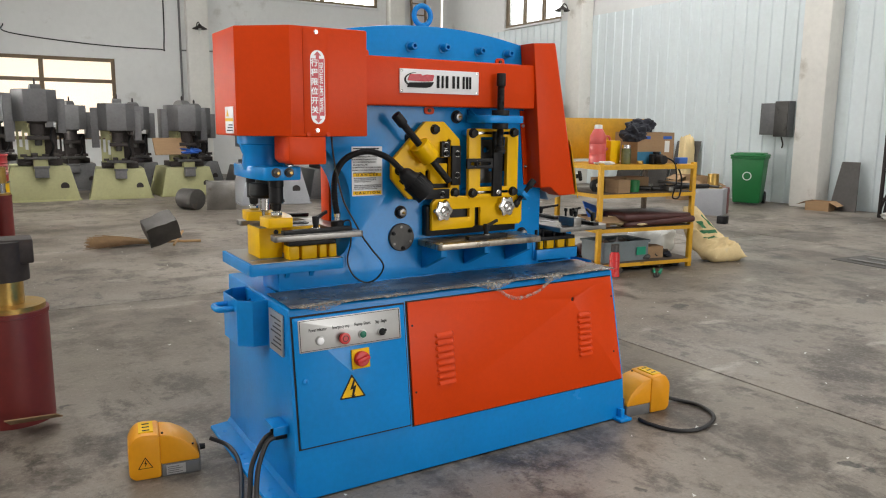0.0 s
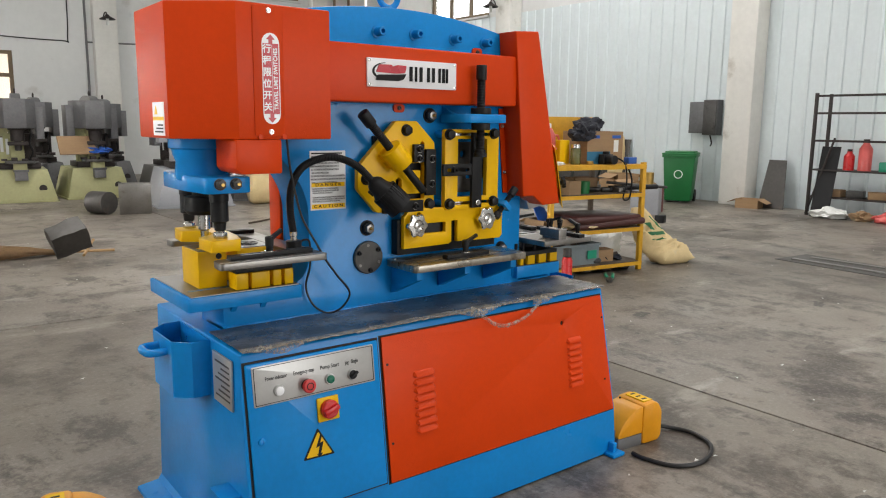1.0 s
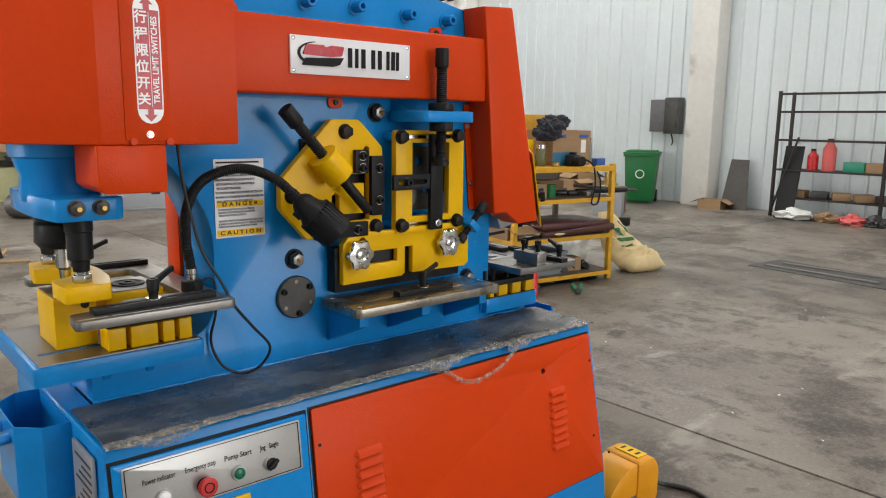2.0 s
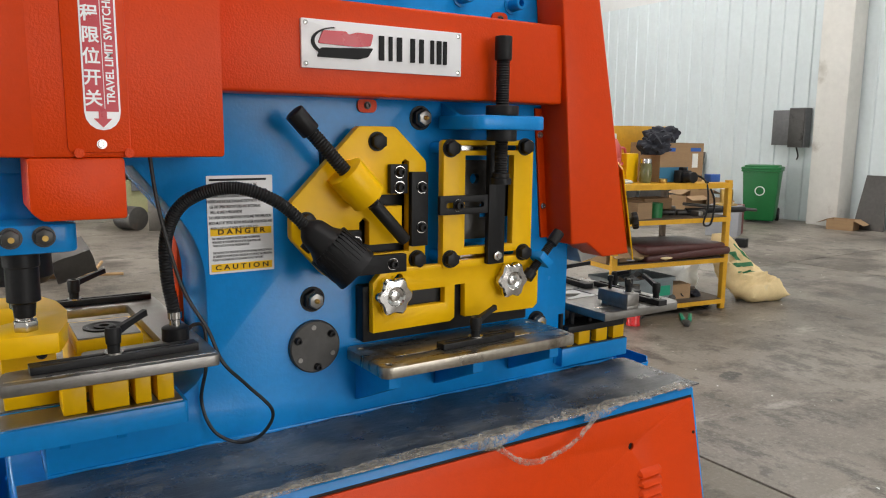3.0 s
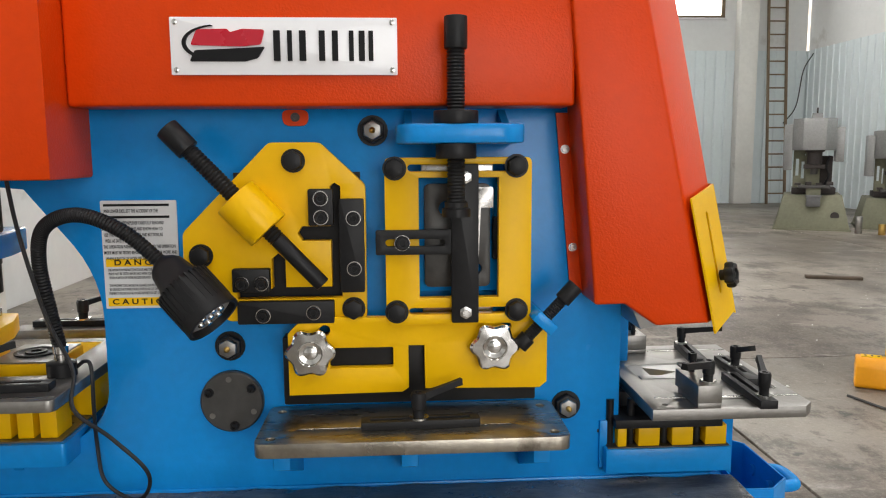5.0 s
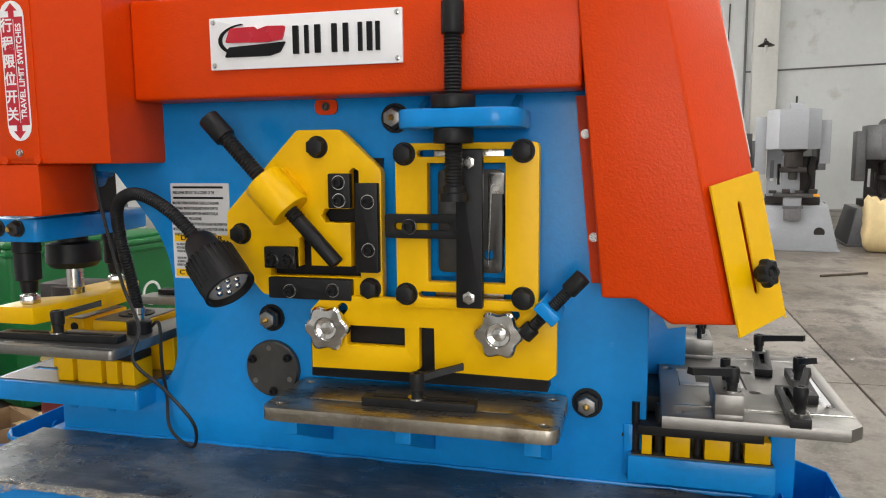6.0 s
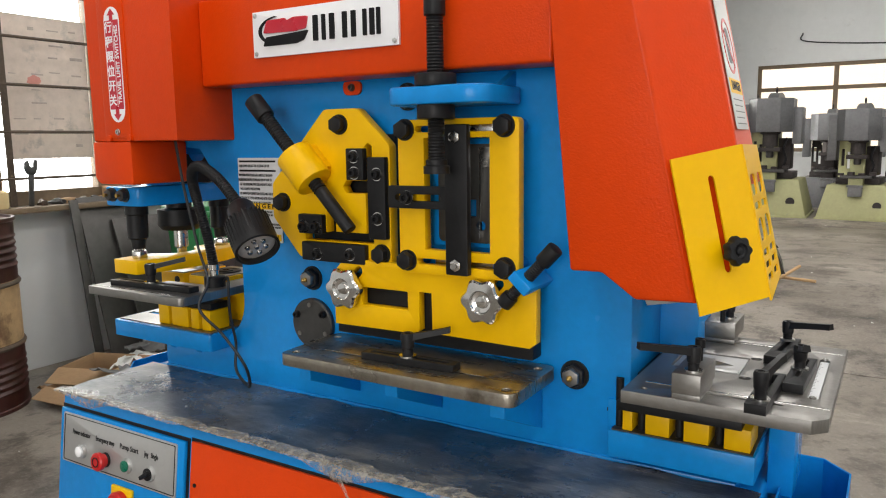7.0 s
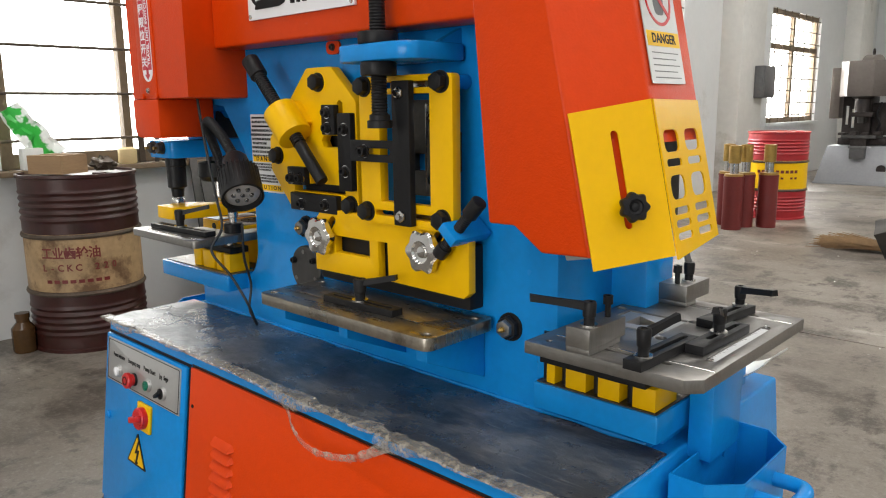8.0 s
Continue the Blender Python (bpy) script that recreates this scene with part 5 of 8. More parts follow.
# ---- notching station ----
before_station = set(machine.children)
b = plate(rounded([(0.475, -0.082), (0.700, -0.082), (0.700, 0.255), (0.475, 0.255)], 0.004, 2), 0.668, 0.712, m=XY, r=0.0015)
nb = part("notcher_bed", b, BLUE, machine, "blue notcher bed")
part("bed_post", box(0.706, 0.744, 0.01, 0.12, 0.62, 0.795, 0.002), BLUE, nb)
part("bed_web", box(0.49, 0.68, -0.02, 0.20, 0.62, 0.668, 0.003), BLUE, nb)
part("bed_lip", box(0.468, 0.488, -0.062, -0.030, 0.672, 0.758, 0.0015), BLUE, nb)
part("stop_bolt", hex_bolt((0.468, -0.046, 0.738), (-1, 0, 0), 0.010, 0.010), BLACK, nb)
part("bed_face", plate(rect(0.480, 0.696, -0.078, 0.248), 0.712, 0.7145, m=XY), GRAPHITE, nb)
for x0, x1 in ((0.497, 0.513), (0.534, 0.572), (0.594, 0.632), (0.654, 0.692)):
    part("riser_block", box(x0, x1, -0.075, -0.005, 0.7145, 0.750, 0.001), YELLOW, machine)
    part("jack_stud", rod((x0 - 0.010, -0.058, 0.7145), (x0 - 0.010, -0.058, 0.796), 0.0065, seg=14), BLACK, machine)
part("riser_bar", box(0.490, 0.680, -0.085, -0.005, 0.7505, 0.766, 0.001), BLACK, machine)
part("under_plate", box(0.500, 0.690, -0.02, 0.20, 0.7675, 0.7955, 0.002), BLACK, machine)
part("rear_riser", box(0.500, 0.560, 0.02, 0.22, 0.7145, 0.767, 0.002), YELLOW, machine)
tbl = [(0.524, -0.172), (0.778, -0.172), (0.797, -0.152), (0.799, 0.222), (0.500, 0.222), (0.500, 0.165), (0.526, 0.150), (0.524, -0.172)][1:]
b = plate(tbl, 0.796, 0.815, m=XY, holes=[rect(0.556, 0.662, -0.012, 0.088), slot(0.600, -0.126, 0.735, -0.126, 0.0035), slot(0.58, 0.187, 0.735, 0.187, 0.0035), disc(0.672, 0.088, 0.009, 16), disc(0.672, -0.026, 0.009, 16), disc(0.552, -0.148, 0.005, 10), slot(0.771, -0.072, 0.771, 0.13, 0.0075), disc(0.540, 0.088, 0.009, 16)], r=0.0008)
nt = part("notcher_table", b, STEEL, machine, "ground steel notching table")
for yy in (-0.116, 0.178):
    part("weld_bead", box(0.545, 0.796, yy - 0.0025, yy + 0.0025, 0.8148, 0.8160, 0.0005), BRIGHT, nt)
part("scale", box(0.7645, 0.7775, -0.070, 0.128, 0.8085, 0.8130), SIGN_PALE, nt, "bright steel scale let into the table")
for k in range(24):
    part("scale_mark", box(0.7645, 0.7645 + (0.003 if k % 5 else 0.006), -0.064 + k * 0.008, -0.0635 + k * 0.008, 0.8129, 0.8132), INK, nt)
for yy in (-0.076, 0.134):
    part("scale_screw", socket_bolt((0.771, yy, 0.815), (0, 0, 1), 0.004, 0.002), BRIGHT, nt)
part("die_insert", plate(rect(0.558, 0.660, -0.010, 0.086), 0.798, 0.8125, m=XY, holes=[[(0.585, 0.010), (0.645, 0.040), (0.585, 0.070)]]), SILVER, nt, "pale die insert with hand-written mark")
part("insert_strip", box(0.560, 0.658, -0.008, 0.012, 0.8126, 0.8156, 0.0006), SILVER, nt)
part("chip_tray", box(0.600, 0.655, 0.014, 0.070, 0.790, 0.7970, 0.001), YELLOW, nt)
for x0, x1, y0, y1, y2 in ((0.597, 0.637, -0.172, -0.072, -0.085), (0.570, 0.624, 0.160, 0.252, 0.200)):
    hbk = part("hold_block", box(x0, x1, y0, y1, 0.8235, 0.853, 0.0008), STEEL, machine, "ground steel hold-down block")
    part("block_foot", box(x0 + 0.0005, x1 - 0.0005, y0 + 0.0005, y2, 0.8152, 0.8234, 0.0006), STEEL, hbk)
for x, y in ((0.618, -0.092), (0.600, 0.172)):
    part("hold_screw", lathe([(0.0045, 0), (0.0045, 0.020), (0.0075, 0.020), (0.0075, 0.033), (0.004, 0.033), (0.004, 0.028), (0.0005, 0.028)], (x, y, 0.853), (0, 0, 1), 18), BLACK, machine)
for cx_, cy_, ln, yw in ((0.713, -0.103, 0.162, 88), (0.746, 0.009, 0.154, 88), (0.706, 0.135, 0.140, 84)):
    b = plate(rect(-ln / 2, ln / 2, -0.0140, 0.0140, 0.001), 0.0, 0.0135, holes=[slot(-ln / 2 + 0.045, 0, ln / 2 - 0.014, 0, 0.0042)], m=XY, r=0.0006, extra=pose(cx_, cy_, 0.8155, 0, 0, yw))
    part("stop_bar", b, BLACK, machine, "black slotted stop bar")
lever((0.622, -0.150, 0.853), 222, r=0.0095, arm=0.085, h=0.036)
lever((0.713, -0.158, 0.829), 72, r=0.0095, arm=0.062, h=0.040)
lever((0.744, 0.014, 0.829), 285, r=0.0095, arm=0.045, h=0.038)
lever((0.707, 0.185, 0.829), 330, r=0.0090, arm=0.080, h=0.034)
lever((0.606, 0.205, 0.853), 120, r=0.0090, arm=0.06, h=0.034)
for ob in machine.children:
    if ob not in before_station:
        ob.location += Vector((-0.012, 0.057, -0.022))
b = plate([(0.505, 0.965), (0.610, 0.965), (0.622, 0.922), (0.520, 0.902), (0.505, 0.935)], -0.02, 0.10, r=0.003)
part("notching_punch", b, SILVER, machine, "pale steel notching punch holder")
# added slide block; its black gives the shade seen through the shield holes
part("notcher_slide", box(0.500, 0.622, 0.014, 0.150, 0.945, 1.160, 0.003), BLACK, machine, "notcher slide block, black for the shade behind the shield")
b = bmesh.new()
nx = 12
rows_ = []
for i in range(nx + 1):
    t = i / nx
    rows_.append([b.verts.new((0.60 + 0.12 * t + 0.01 * math.sin(t * 3), 0.30 + 0.12 * j / 3, 0.640 + 0.05 * t * t + 0.004 * math.sin(j))) for j in range(4)])
for i in range(nx):
    for j in range(3):
        b.faces.new((rows_[i][j], rows_[i + 1][j], rows_[i + 1][j + 1], rows_[i][j + 1]))
r_ = bmesh.ops.extrude_face_region(b, geom=b.faces[:])
bmesh.ops.translate(b, verts=[v for v in r_["geom"] if isinstance(v, bmesh.types.BMVert)], vec=(0, 0, 0.003))
tagged(part("mat_offcut", b, SACK_WHITE, at=pose(0, 0, LIFT)), "curled pale mat offcut on the cabinet top", "mat")

# ---- the hall ----
floor = tagged(thing("floor", "worn stained grey concrete floor", "floor", kind="structure"), kind="structure")
part("bed", box(WEST - 0.3, EAST + 0.3, SOUTH - 0.3, NORTH + 0.3, -0.2, -0.020), JOINT, floor)
JX, JY = (-3.05, 1.59, 6.2, 9.85), (-9.0, -4.2, 0.95 + 2.0, 9.6, 16.3)
for i in range(3):
    for j in range(4):
        part("slab", box(JX[i] + 0.007, JX[i + 1] - 0.007, JY[j] + 0.006, JY[j + 1] - 0.006, -0.1, 0.0, 0.003), CONCRETE, floor)


def wall(name, outline, holes, w0, w1, m, material, label):
    ob = part(name, plate(outline, w0, w1, holes=holes, m=m), material)
    return tagged(ob, label, "wall", kind="structure")


WZ0, WZ1 = 0.87, 2.56
west_windows = [(0.235, 2.30), (5.7, 7.75), (10.62, 12.85)]
wall("wall_west", rect(SOUTH - 0.3, NORTH + 0.3, -0.15, ROOF), [rect(a, c, WZ0, WZ1) for a, c in west_windows], WEST - 0.28, WEST, YZ, PLASTER, "whitewashed masonry wall with barred windows")
north_windows = [(-1.84, 1.16, 0.86, 2.68), (4.7, 7.85, 4.35, 5.6)]
wall("wall_north", rect(WEST, EAST, -0.15, ROOF), [rect(*q_) for q_ in north_windows], NORTH, NORTH + 0.28, XZ, PLASTER, "whitewashed masonry wall with windows")
wall("wall_south", rect(WEST, EAST, -0.15, ROOF), [rect(0.6, 5.4, 0.0, 4.0)], SOUTH - 0.28, SOUTH, XZ, PLASTER, "whitewashed masonry wall with a wide open doorway")
wall("wall_east", rect(SOUTH, NORTH, -0.15, ROOF), [rect(11.1, 13.3, 3.66, 5.0)], EAST + 0.06, EAST + 0.3, YZ, PLASTER, "plain upper wall behind the sheet cladding")
strips = [(sx - 0.5, sx + 0.5, sy - 3.5, sy + 3.5) for sx, sy in ((-0.3, -4.6), (4.2, -3.6), (8.2, -3.6), (-0.3, 6.0), (4.2, 6.0), (8.2, 6.0))]
roof = part("ceiling", plate(rect(WEST - 0.3, EAST + 0.3, SOUTH - 0.3, NORTH + 0.3), ROOF, ROOF + 0.08, holes=[rect(*q_) for q_ in strips], m=XY), CEILING)
tagged(roof, "pale sheet roof with long roof lights", "ceiling", kind="structure")
ground = part("ground", box(-60, 60, -60, 70, -0.4, -0.21), CONCRETE)
tagged(ground, "grey ground outside the hall", "ground", kind="structure")


def window(name, m, w, h, cols, rows, bars, transom, label, stiles=()):
    """A window with frame, mullions, panes and iron bars; u along the wall, v up, w out of the room."""
    win = thing(name, label, "window", kind="structure")
    f = 0.075
    part("window_frame", plate(rect(0, w, 0, h), 0.02, 0.09, holes=[rect(f, w - f, f, h - f)], m=ID, extra=m), FRAME, win)
    part("window_sill", plate(rect(-0.03, w + 0.03, -0.045, 0.0), -0.10, 0.25, m=ID, extra=m), PLASTER, win)
    b = bmesh.new()
    for u, half in stiles or [(w * i / cols, 0.045) for i in range(1, cols)]:
        plate(rect(u - half, u + half, f, h - f), 0.025, 0.085, m=ID, extra=m, bm=b)
    if transom:
        plate(rect(f, w - f, h * transom - 0.04, h * transom + 0.04), 0.023, 0.087, m=ID, extra=m, bm=b)
    part("mullions", b, FRAME, win)
    for i in range(cols):
        pn = part("pane", plate(rect(w * i / cols + 0.02, w * (i + 1) / cols - 0.02, f - 0.01, h - f + 0.01), 0.05, 0.055, m=ID, extra=m), GLASS, win)
        pn.visible_shadow = False
    for i in range(bars):
        v = h * (i + 0.6) / bars
        p0, p1 = m @ Vector((0, v, -0.02)), m @ Vector((w, v, -0.02))
        part("bar", rod(p0, p1, 0.008, seg=8), IRON, win)
    for i in range(rows):
        u = w * (i + 0.5) / rows
        part("upright_bar", rod(m @ Vector((u, 0, -0.032)), m @ Vector((u, h, -0.032)), 0.007, seg=8), IRON, win)
    return win


def west_m(y):
    return Matrix(((0, 0, -1, WEST - 0.03), (1, 0, 0, y), (0, 1, 0, WZ0), (0, 0, 0, 1)))


for i, (a, c) in enumerate(west_windows):
    window("window_%d" % (i + 1), west_m(a), c - a, WZ1 - WZ0, 3 if i == 0 else 2, 0 if i == 0 else 7, 7 if i == 0 else 9, 0.68 if i else 0, "weathered window with rusty iron bars, bright outside",
           ((0.690, 0.022), (1.300, 0.045), (1.390, 0.040), (1.495, 0.035)) if i == 0 else ())
fb_ = thing("window_strap", "rusty flat iron strap holding the window bars", "bar", kind="structure")
part("strap", box(WEST - 0.012, WEST - 0.004, 0.955, 0.990, WZ0 + 0.002, WZ1 - 0.002, 0.001), IRON, fb_)
for i, (a, c, z0, z1) in enumerate(north_windows):
    window("window_%d" % (i + 4), Matrix(((1, 0, 0, a), (0, 0, 1, NORTH + 0.03), (0, 1, 0, z0), (0, 0, 0, 1))), c - a, z1 - z0, 2, 0, 0, 0.72 if i == 0 else 0, "brown-framed window, bright outside")
window("window_6", Matrix(((0, 0, 1, EAST + 0.09), (1, 0, 0, 11.1), (0, 1, 0, 3.66), (0, 0, 0, 1))), 2.2, 1.34, 3, 0, 0, 0, "high window above the sheet cladding")
# glowing screens behind the windows, in place of daylight and the yard wall
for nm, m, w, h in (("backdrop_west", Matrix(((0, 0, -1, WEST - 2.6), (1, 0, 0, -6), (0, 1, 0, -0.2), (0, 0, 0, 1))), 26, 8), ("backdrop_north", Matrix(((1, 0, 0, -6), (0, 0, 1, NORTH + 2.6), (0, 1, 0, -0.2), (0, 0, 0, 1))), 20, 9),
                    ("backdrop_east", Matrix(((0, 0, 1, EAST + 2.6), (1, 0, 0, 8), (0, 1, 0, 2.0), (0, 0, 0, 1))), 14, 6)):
    tagged(part(nm, plate(rect(0, w, 0, h), 0, 0.05, m=ID, extra=m), YARD_GLOW if "north" in nm else OUTSIDE), "glowing backdrop for the daylight outside", "backdrop", kind="structure")

# pale blue sheet cladding, one ribbed sheet after another
CLAD_TOP = 3.60
clad = thing("cladding", "pale blue ribbed sheet-metal cladding on the wall", "wall cladding", kind="structure")


def ribbed(width, height, top_only=False):
    b = bmesh.new()
    prof = []
    n = 4
    for i in range(n):
        u = width * i / n
        p = width / n
        prof += [(u, 0.0), (u + p * 0.78, 0.0), (u + p * 0.83, -0.022), (u + p * 0.95, -0.022)]
    prof.append((width, 0.0))
    lo = [b.verts.new((d, u, 0.0)) for u, d in prof]
    hi = [b.verts.new((d, u, height)) for u, d in prof]
    for i in range(len(prof) - 1):
        b.faces.new((lo[i], lo[i + 1], hi[i + 1], hi[i]))
    r = bmesh.ops.extrude_face_region(b, geom=b.faces[:])
    bmesh.ops.translate(b, verts=[v for v in r["geom"] if isinstance(v, bmesh.types.BMVert)], vec=(0.004, 0, 0))
    return b


first = part("sheet", ribbed(0.98, CLAD_TOP), SHEET, clad, at=pose(EAST + 0.03, -9.0, 0.0))
for i in range(1, 26):
    o = first.copy()
    scene.collection.objects.link(o)
    o.matrix_local = pose(EAST + 0.03 - 0.003 * (i % 2), -9.0 + i * 0.98, 0)
o = part("sheet_north", ribbed(0.98, CLAD_TOP), SHEET, clad, at=pose(EAST - 0.98, NORTH - 0.03, 0, 0, 0, -90) @ pose(0, 0, 0, 0, 0, 0))
for i in range(1, 3):
    c = o.copy()
    scene.collection.objects.link(c)
    c.matrix_local = pose(EAST - 0.98 * (i + 1), NORTH - 0.03, 0, 0, 0, -90)
for y in (4.62, -1.35, 10.22):
    p_ = part("pillar", box(EAST - 0.32, EAST + 0.02, y - 0.23, y + 0.23, 0, ROOF, 0.02), PILLAR)
    tagged(p_, "worn white painted concrete pillar", "pillar", kind="structure")
for y in (9.25, 3.9, 14.6):
    p_ = part("pillar", box(WEST - 0.05, WEST + 0.28, y - 0.4, y + 0.4, 0, ROOF, 0.02), PILLAR)
    tagged(p_, "worn white plastered wall pillar", "pillar", kind="structure")
p_ = part("pillar", box(2.75, 3.25, NORTH - 0.22, NORTH + 0.05, 0, ROOF, 0.02), PILLAR)
tagged(p_, "white plastered wall pillar", "pillar", kind="structure")
p_ = part("pillar", box(8.1, 8.55, NORTH - 0.25, NORTH + 0.05, 0, ROOF, 0.02), PILLAR)
tagged(p_, "white plastered wall pillar", "pillar", kind="structure")


def wall_lamp(m):
    lamp = thing("wall_lamp", "dark enamel wall lamp on a bent arm", "lamp", at=m, group="wall lamps")
    part("arm", tube(smooth_path([(0, 0, 0), (0.0, -0.12, 0.10), (0.0, -0.28, 0.12), (0.0, -0.38, 0.05)], 6), 0.012, 8), DARKRACK, lamp)
    part("shade", lathe([(0.03, 0.06), (0.05, 0.03), (0.16, -0.03), (0.165, -0.045), (0.15, -0.04), (0.03, 0.02)], (0, -0.38, 0.0), (0, 0, 1), 24, cap=False), DARKRACK, lamp)
    part("bulb", rod((0, -0.38, -0.16), (0, -0.38, 0.02), 0.035, 0.03, 16, r=0.01), SACK_WHITE, lamp)
    return lamp


l1 = wall_lamp(pose(2.95, NORTH - 0.22, 3.45))
copy_thing(l1, pose(EAST - 0.3, 10.45, 3.72, 0, 0, -60))
b = bmesh.new()
tube([Vector(p) for p in smooth_path([(-1.0, NORTH - 0.012, 3.3), (-0.9, NORTH - 0.012, 3.12), (0.6, NORTH - 0.012, 2.98), (2.1, NORTH - 0.012, 2.95), (2.25, NORTH - 0.012, 3.05), (2.28, NORTH - 0.012, 4.4)], 6)], 0.014, 6, b)
tagged(part("wall_cable", b, CABLE), "black cable run loosely along the wall", "cable")
b = bmesh.new()
tube([Vector(p) for p in ((2.62, NORTH - 0.03, 0.5), (2.62, NORTH - 0.03, 5.4))], 0.025, 8, b)
tube([Vector(p) for p in ((2.62, NORTH - 0.03, 2.95), (6.5, NORTH - 0.03, 3.05))], 0.018, 8, b)
tagged(part("conduit", b, PEDAL_GREY), "grey conduit on the wall", "conduit")

ladder = thing("ladder", "weathered wooden ladder leaning on the far wall", "ladder", at=pose(9.05, NORTH - 0.42, 0, -4, 0, 0))
for x in (-0.22, 0.22):
    part("rail", box(x - 0.025, x + 0.025, -0.03, 0.03, 0.0, 5.2, 0.004), FRAME, ladder)
for k in range(16):
    part("rung", rod((-0.21, 0, 0.25 + 0.31 * k), (0.21, 0, 0.25 + 0.31 * k), 0.018, seg=10), FRAME, ladder)
b = tube(smooth_path([(EAST - 0.05, NORTH - 0.4, 3.5), (EAST - 0.22, NORTH - 0.3, 3.1), (EAST - 0.30, NORTH - 0.2, 2.3), (EAST - 0.55, NORTH - 0.12, 1.9)], 6), 0.014, 6)
tagged(part("wall_cable", b, CABLE), "black cable hanging in the corner", "cable")

# ---- foot pedals ----
def pedal(m, label, material=PEDAL):
    """A cast foot-switch shell: high rounded hood, sloping toe, grey base plate."""
    t = thing("foot_pedal", label, "foot pedal", at=m, group="foot pedals")
    prof = [(-0.098, 0.0), (-0.115, 0.018), (-0.115, 0.118), (-0.104, 0.140), (-0.090, 0.158), (-0.070, 0.165), (-0.018, 0.161), (-0.010, 0.155), (-0.010, 0.0)]
    b = plate(rounded(prof, 0.012, 3), -0.072, 0.072, m=XZ, r=0.010)
    shell = part("hood", b, material, t)
    prof = [(-0.012, 0.046), (-0.012, 0.156), (0.030, 0.147), (0.070, 0.124), (0.104, 0.090), (0.118, 0.062), (0.118, 0.046)]
    part("toe_cover", plate(rounded(prof, 0.010, 3), -0.066, 0.066, m=XZ, r=0.004), material, t)
    part("base_plate", plate(rect(-0.010, 0.120, -0.067, 0.067, 0.006), 0.0, 0.0455, m=XY, r=0.002), PEDAL_GREY, t)
    part("toe_flap", box(0.1185, 0.1225, -0.05, 0.05, 0.020, 0.080, 0.002), PEDAL_GREY, t)
    part("name_tag", box(0.006, 0.070, -0.0685, -0.0672, 0.006, 0.041), SILVER, t)
    for k in range(4):
        part("print_bar", box(0.010, 0.060 - 0.012 * (k % 2), -0.0690, -0.0684, 0.011 + 0.007 * k, 0.0135 + 0.007 * k), PEDAL_GREY, t)
    tri = [(-0.086, 0.043), (-0.036, 0.043), (-0.061, 0.085)]
    s = part("hazard_mark", plate(rounded(tri, 0.003), -0.0732, -0.0718), INK, t)
    cx, cz = -0.061, 0.057
    part("mark_face", plate(rounded([(cx + (u - cx) * 0.82, cz + (v - cz) * 0.82) for u, v in tri], 0.003), -0.0738, -0.0731), PEDAL, s)
    part("mark_bolt", plate([(-0.059, 0.077), (-0.065, 0.061), (-0.061, 0.062), (-0.063, 0.049), (-0.056, 0.063), (-0.060, 0.063)], -0.0742, -0.0737), INK, s)
    lab = part("top_label", box(-0.078, -0.030, -0.048, 0.048, 0.1615, 0.1668, 0.0), SIGN_YELLOW, t, "yellow instruction label")
    for k in range(3):
        part("print_bar", box(-0.066, -0.042, -0.038 + 0.030 * k, -0.028 + 0.030 * k, 0.1667, 0.1672), INK, lab)
    for x, z in ((-0.002, 0.157), (0.098, 0.101)):
        part("cover_screw", rod((x, -0.050, z - 0.004), (x, -0.050, z + 0.002), 0.004, seg=10), BLACK, t)
    part("gland", rod((0.120, 0.03, 0.050), (0.146, 0.03, 0.050), 0.013, 0.010, 14), PLASTIC, t)
    return t


pedal(pose(-1.040, 0.190, 0, 0, 0, -8), "yellow cast foot pedal on the floor beside the machine")
pedal(pose(0.875, -0.250, 0, 0, 0, 175), "yellow cast foot pedal with cable beside the cabinet")
pedal(pose(2.58, 2.42, 0, 0, 0, 60), "grimy orange foot pedal beside the yellow shelf", PEDAL)


def floor_cable(pts, r, label):
    tagged(part("floor_cable", tube(smooth_path(pts, 8), r, 8), CABLE), label, "cable")


floor_cable([(-0.855, 0.27, 0.045), (-0.80, 0.22, 0.02), (-0.80, 0.08, 0.009), (-0.86, -0.15, 0.009), (-0.97, -0.45, 0.009), (-1.12, -0.8, 0.009)], 0.008, "black pedal cable lying on the floor")
floor_cable([(0.99, -0.275, 0.045), (1.08, -0.29, 0.012), (1.12, -0.38, 0.009), (1.07, -0.50, 0.009), (0.92, -0.56, 0.009), (0.81, -0.52, 0.009), (0.77, -0.42, 0.009), (0.77, -0.36, 0.009)], 0.0085, "black pedal cable looped on the floor")
floor_cable([(2.70, 2.42, 0.02), (2.80, 2.15, 0.009), (2.66, 1.92, 0.009), (2.44, 1.96, 0.009), (2.34, 2.22, 0.009)], 0.007, "thin yellowed cable on the floor near the shelf")

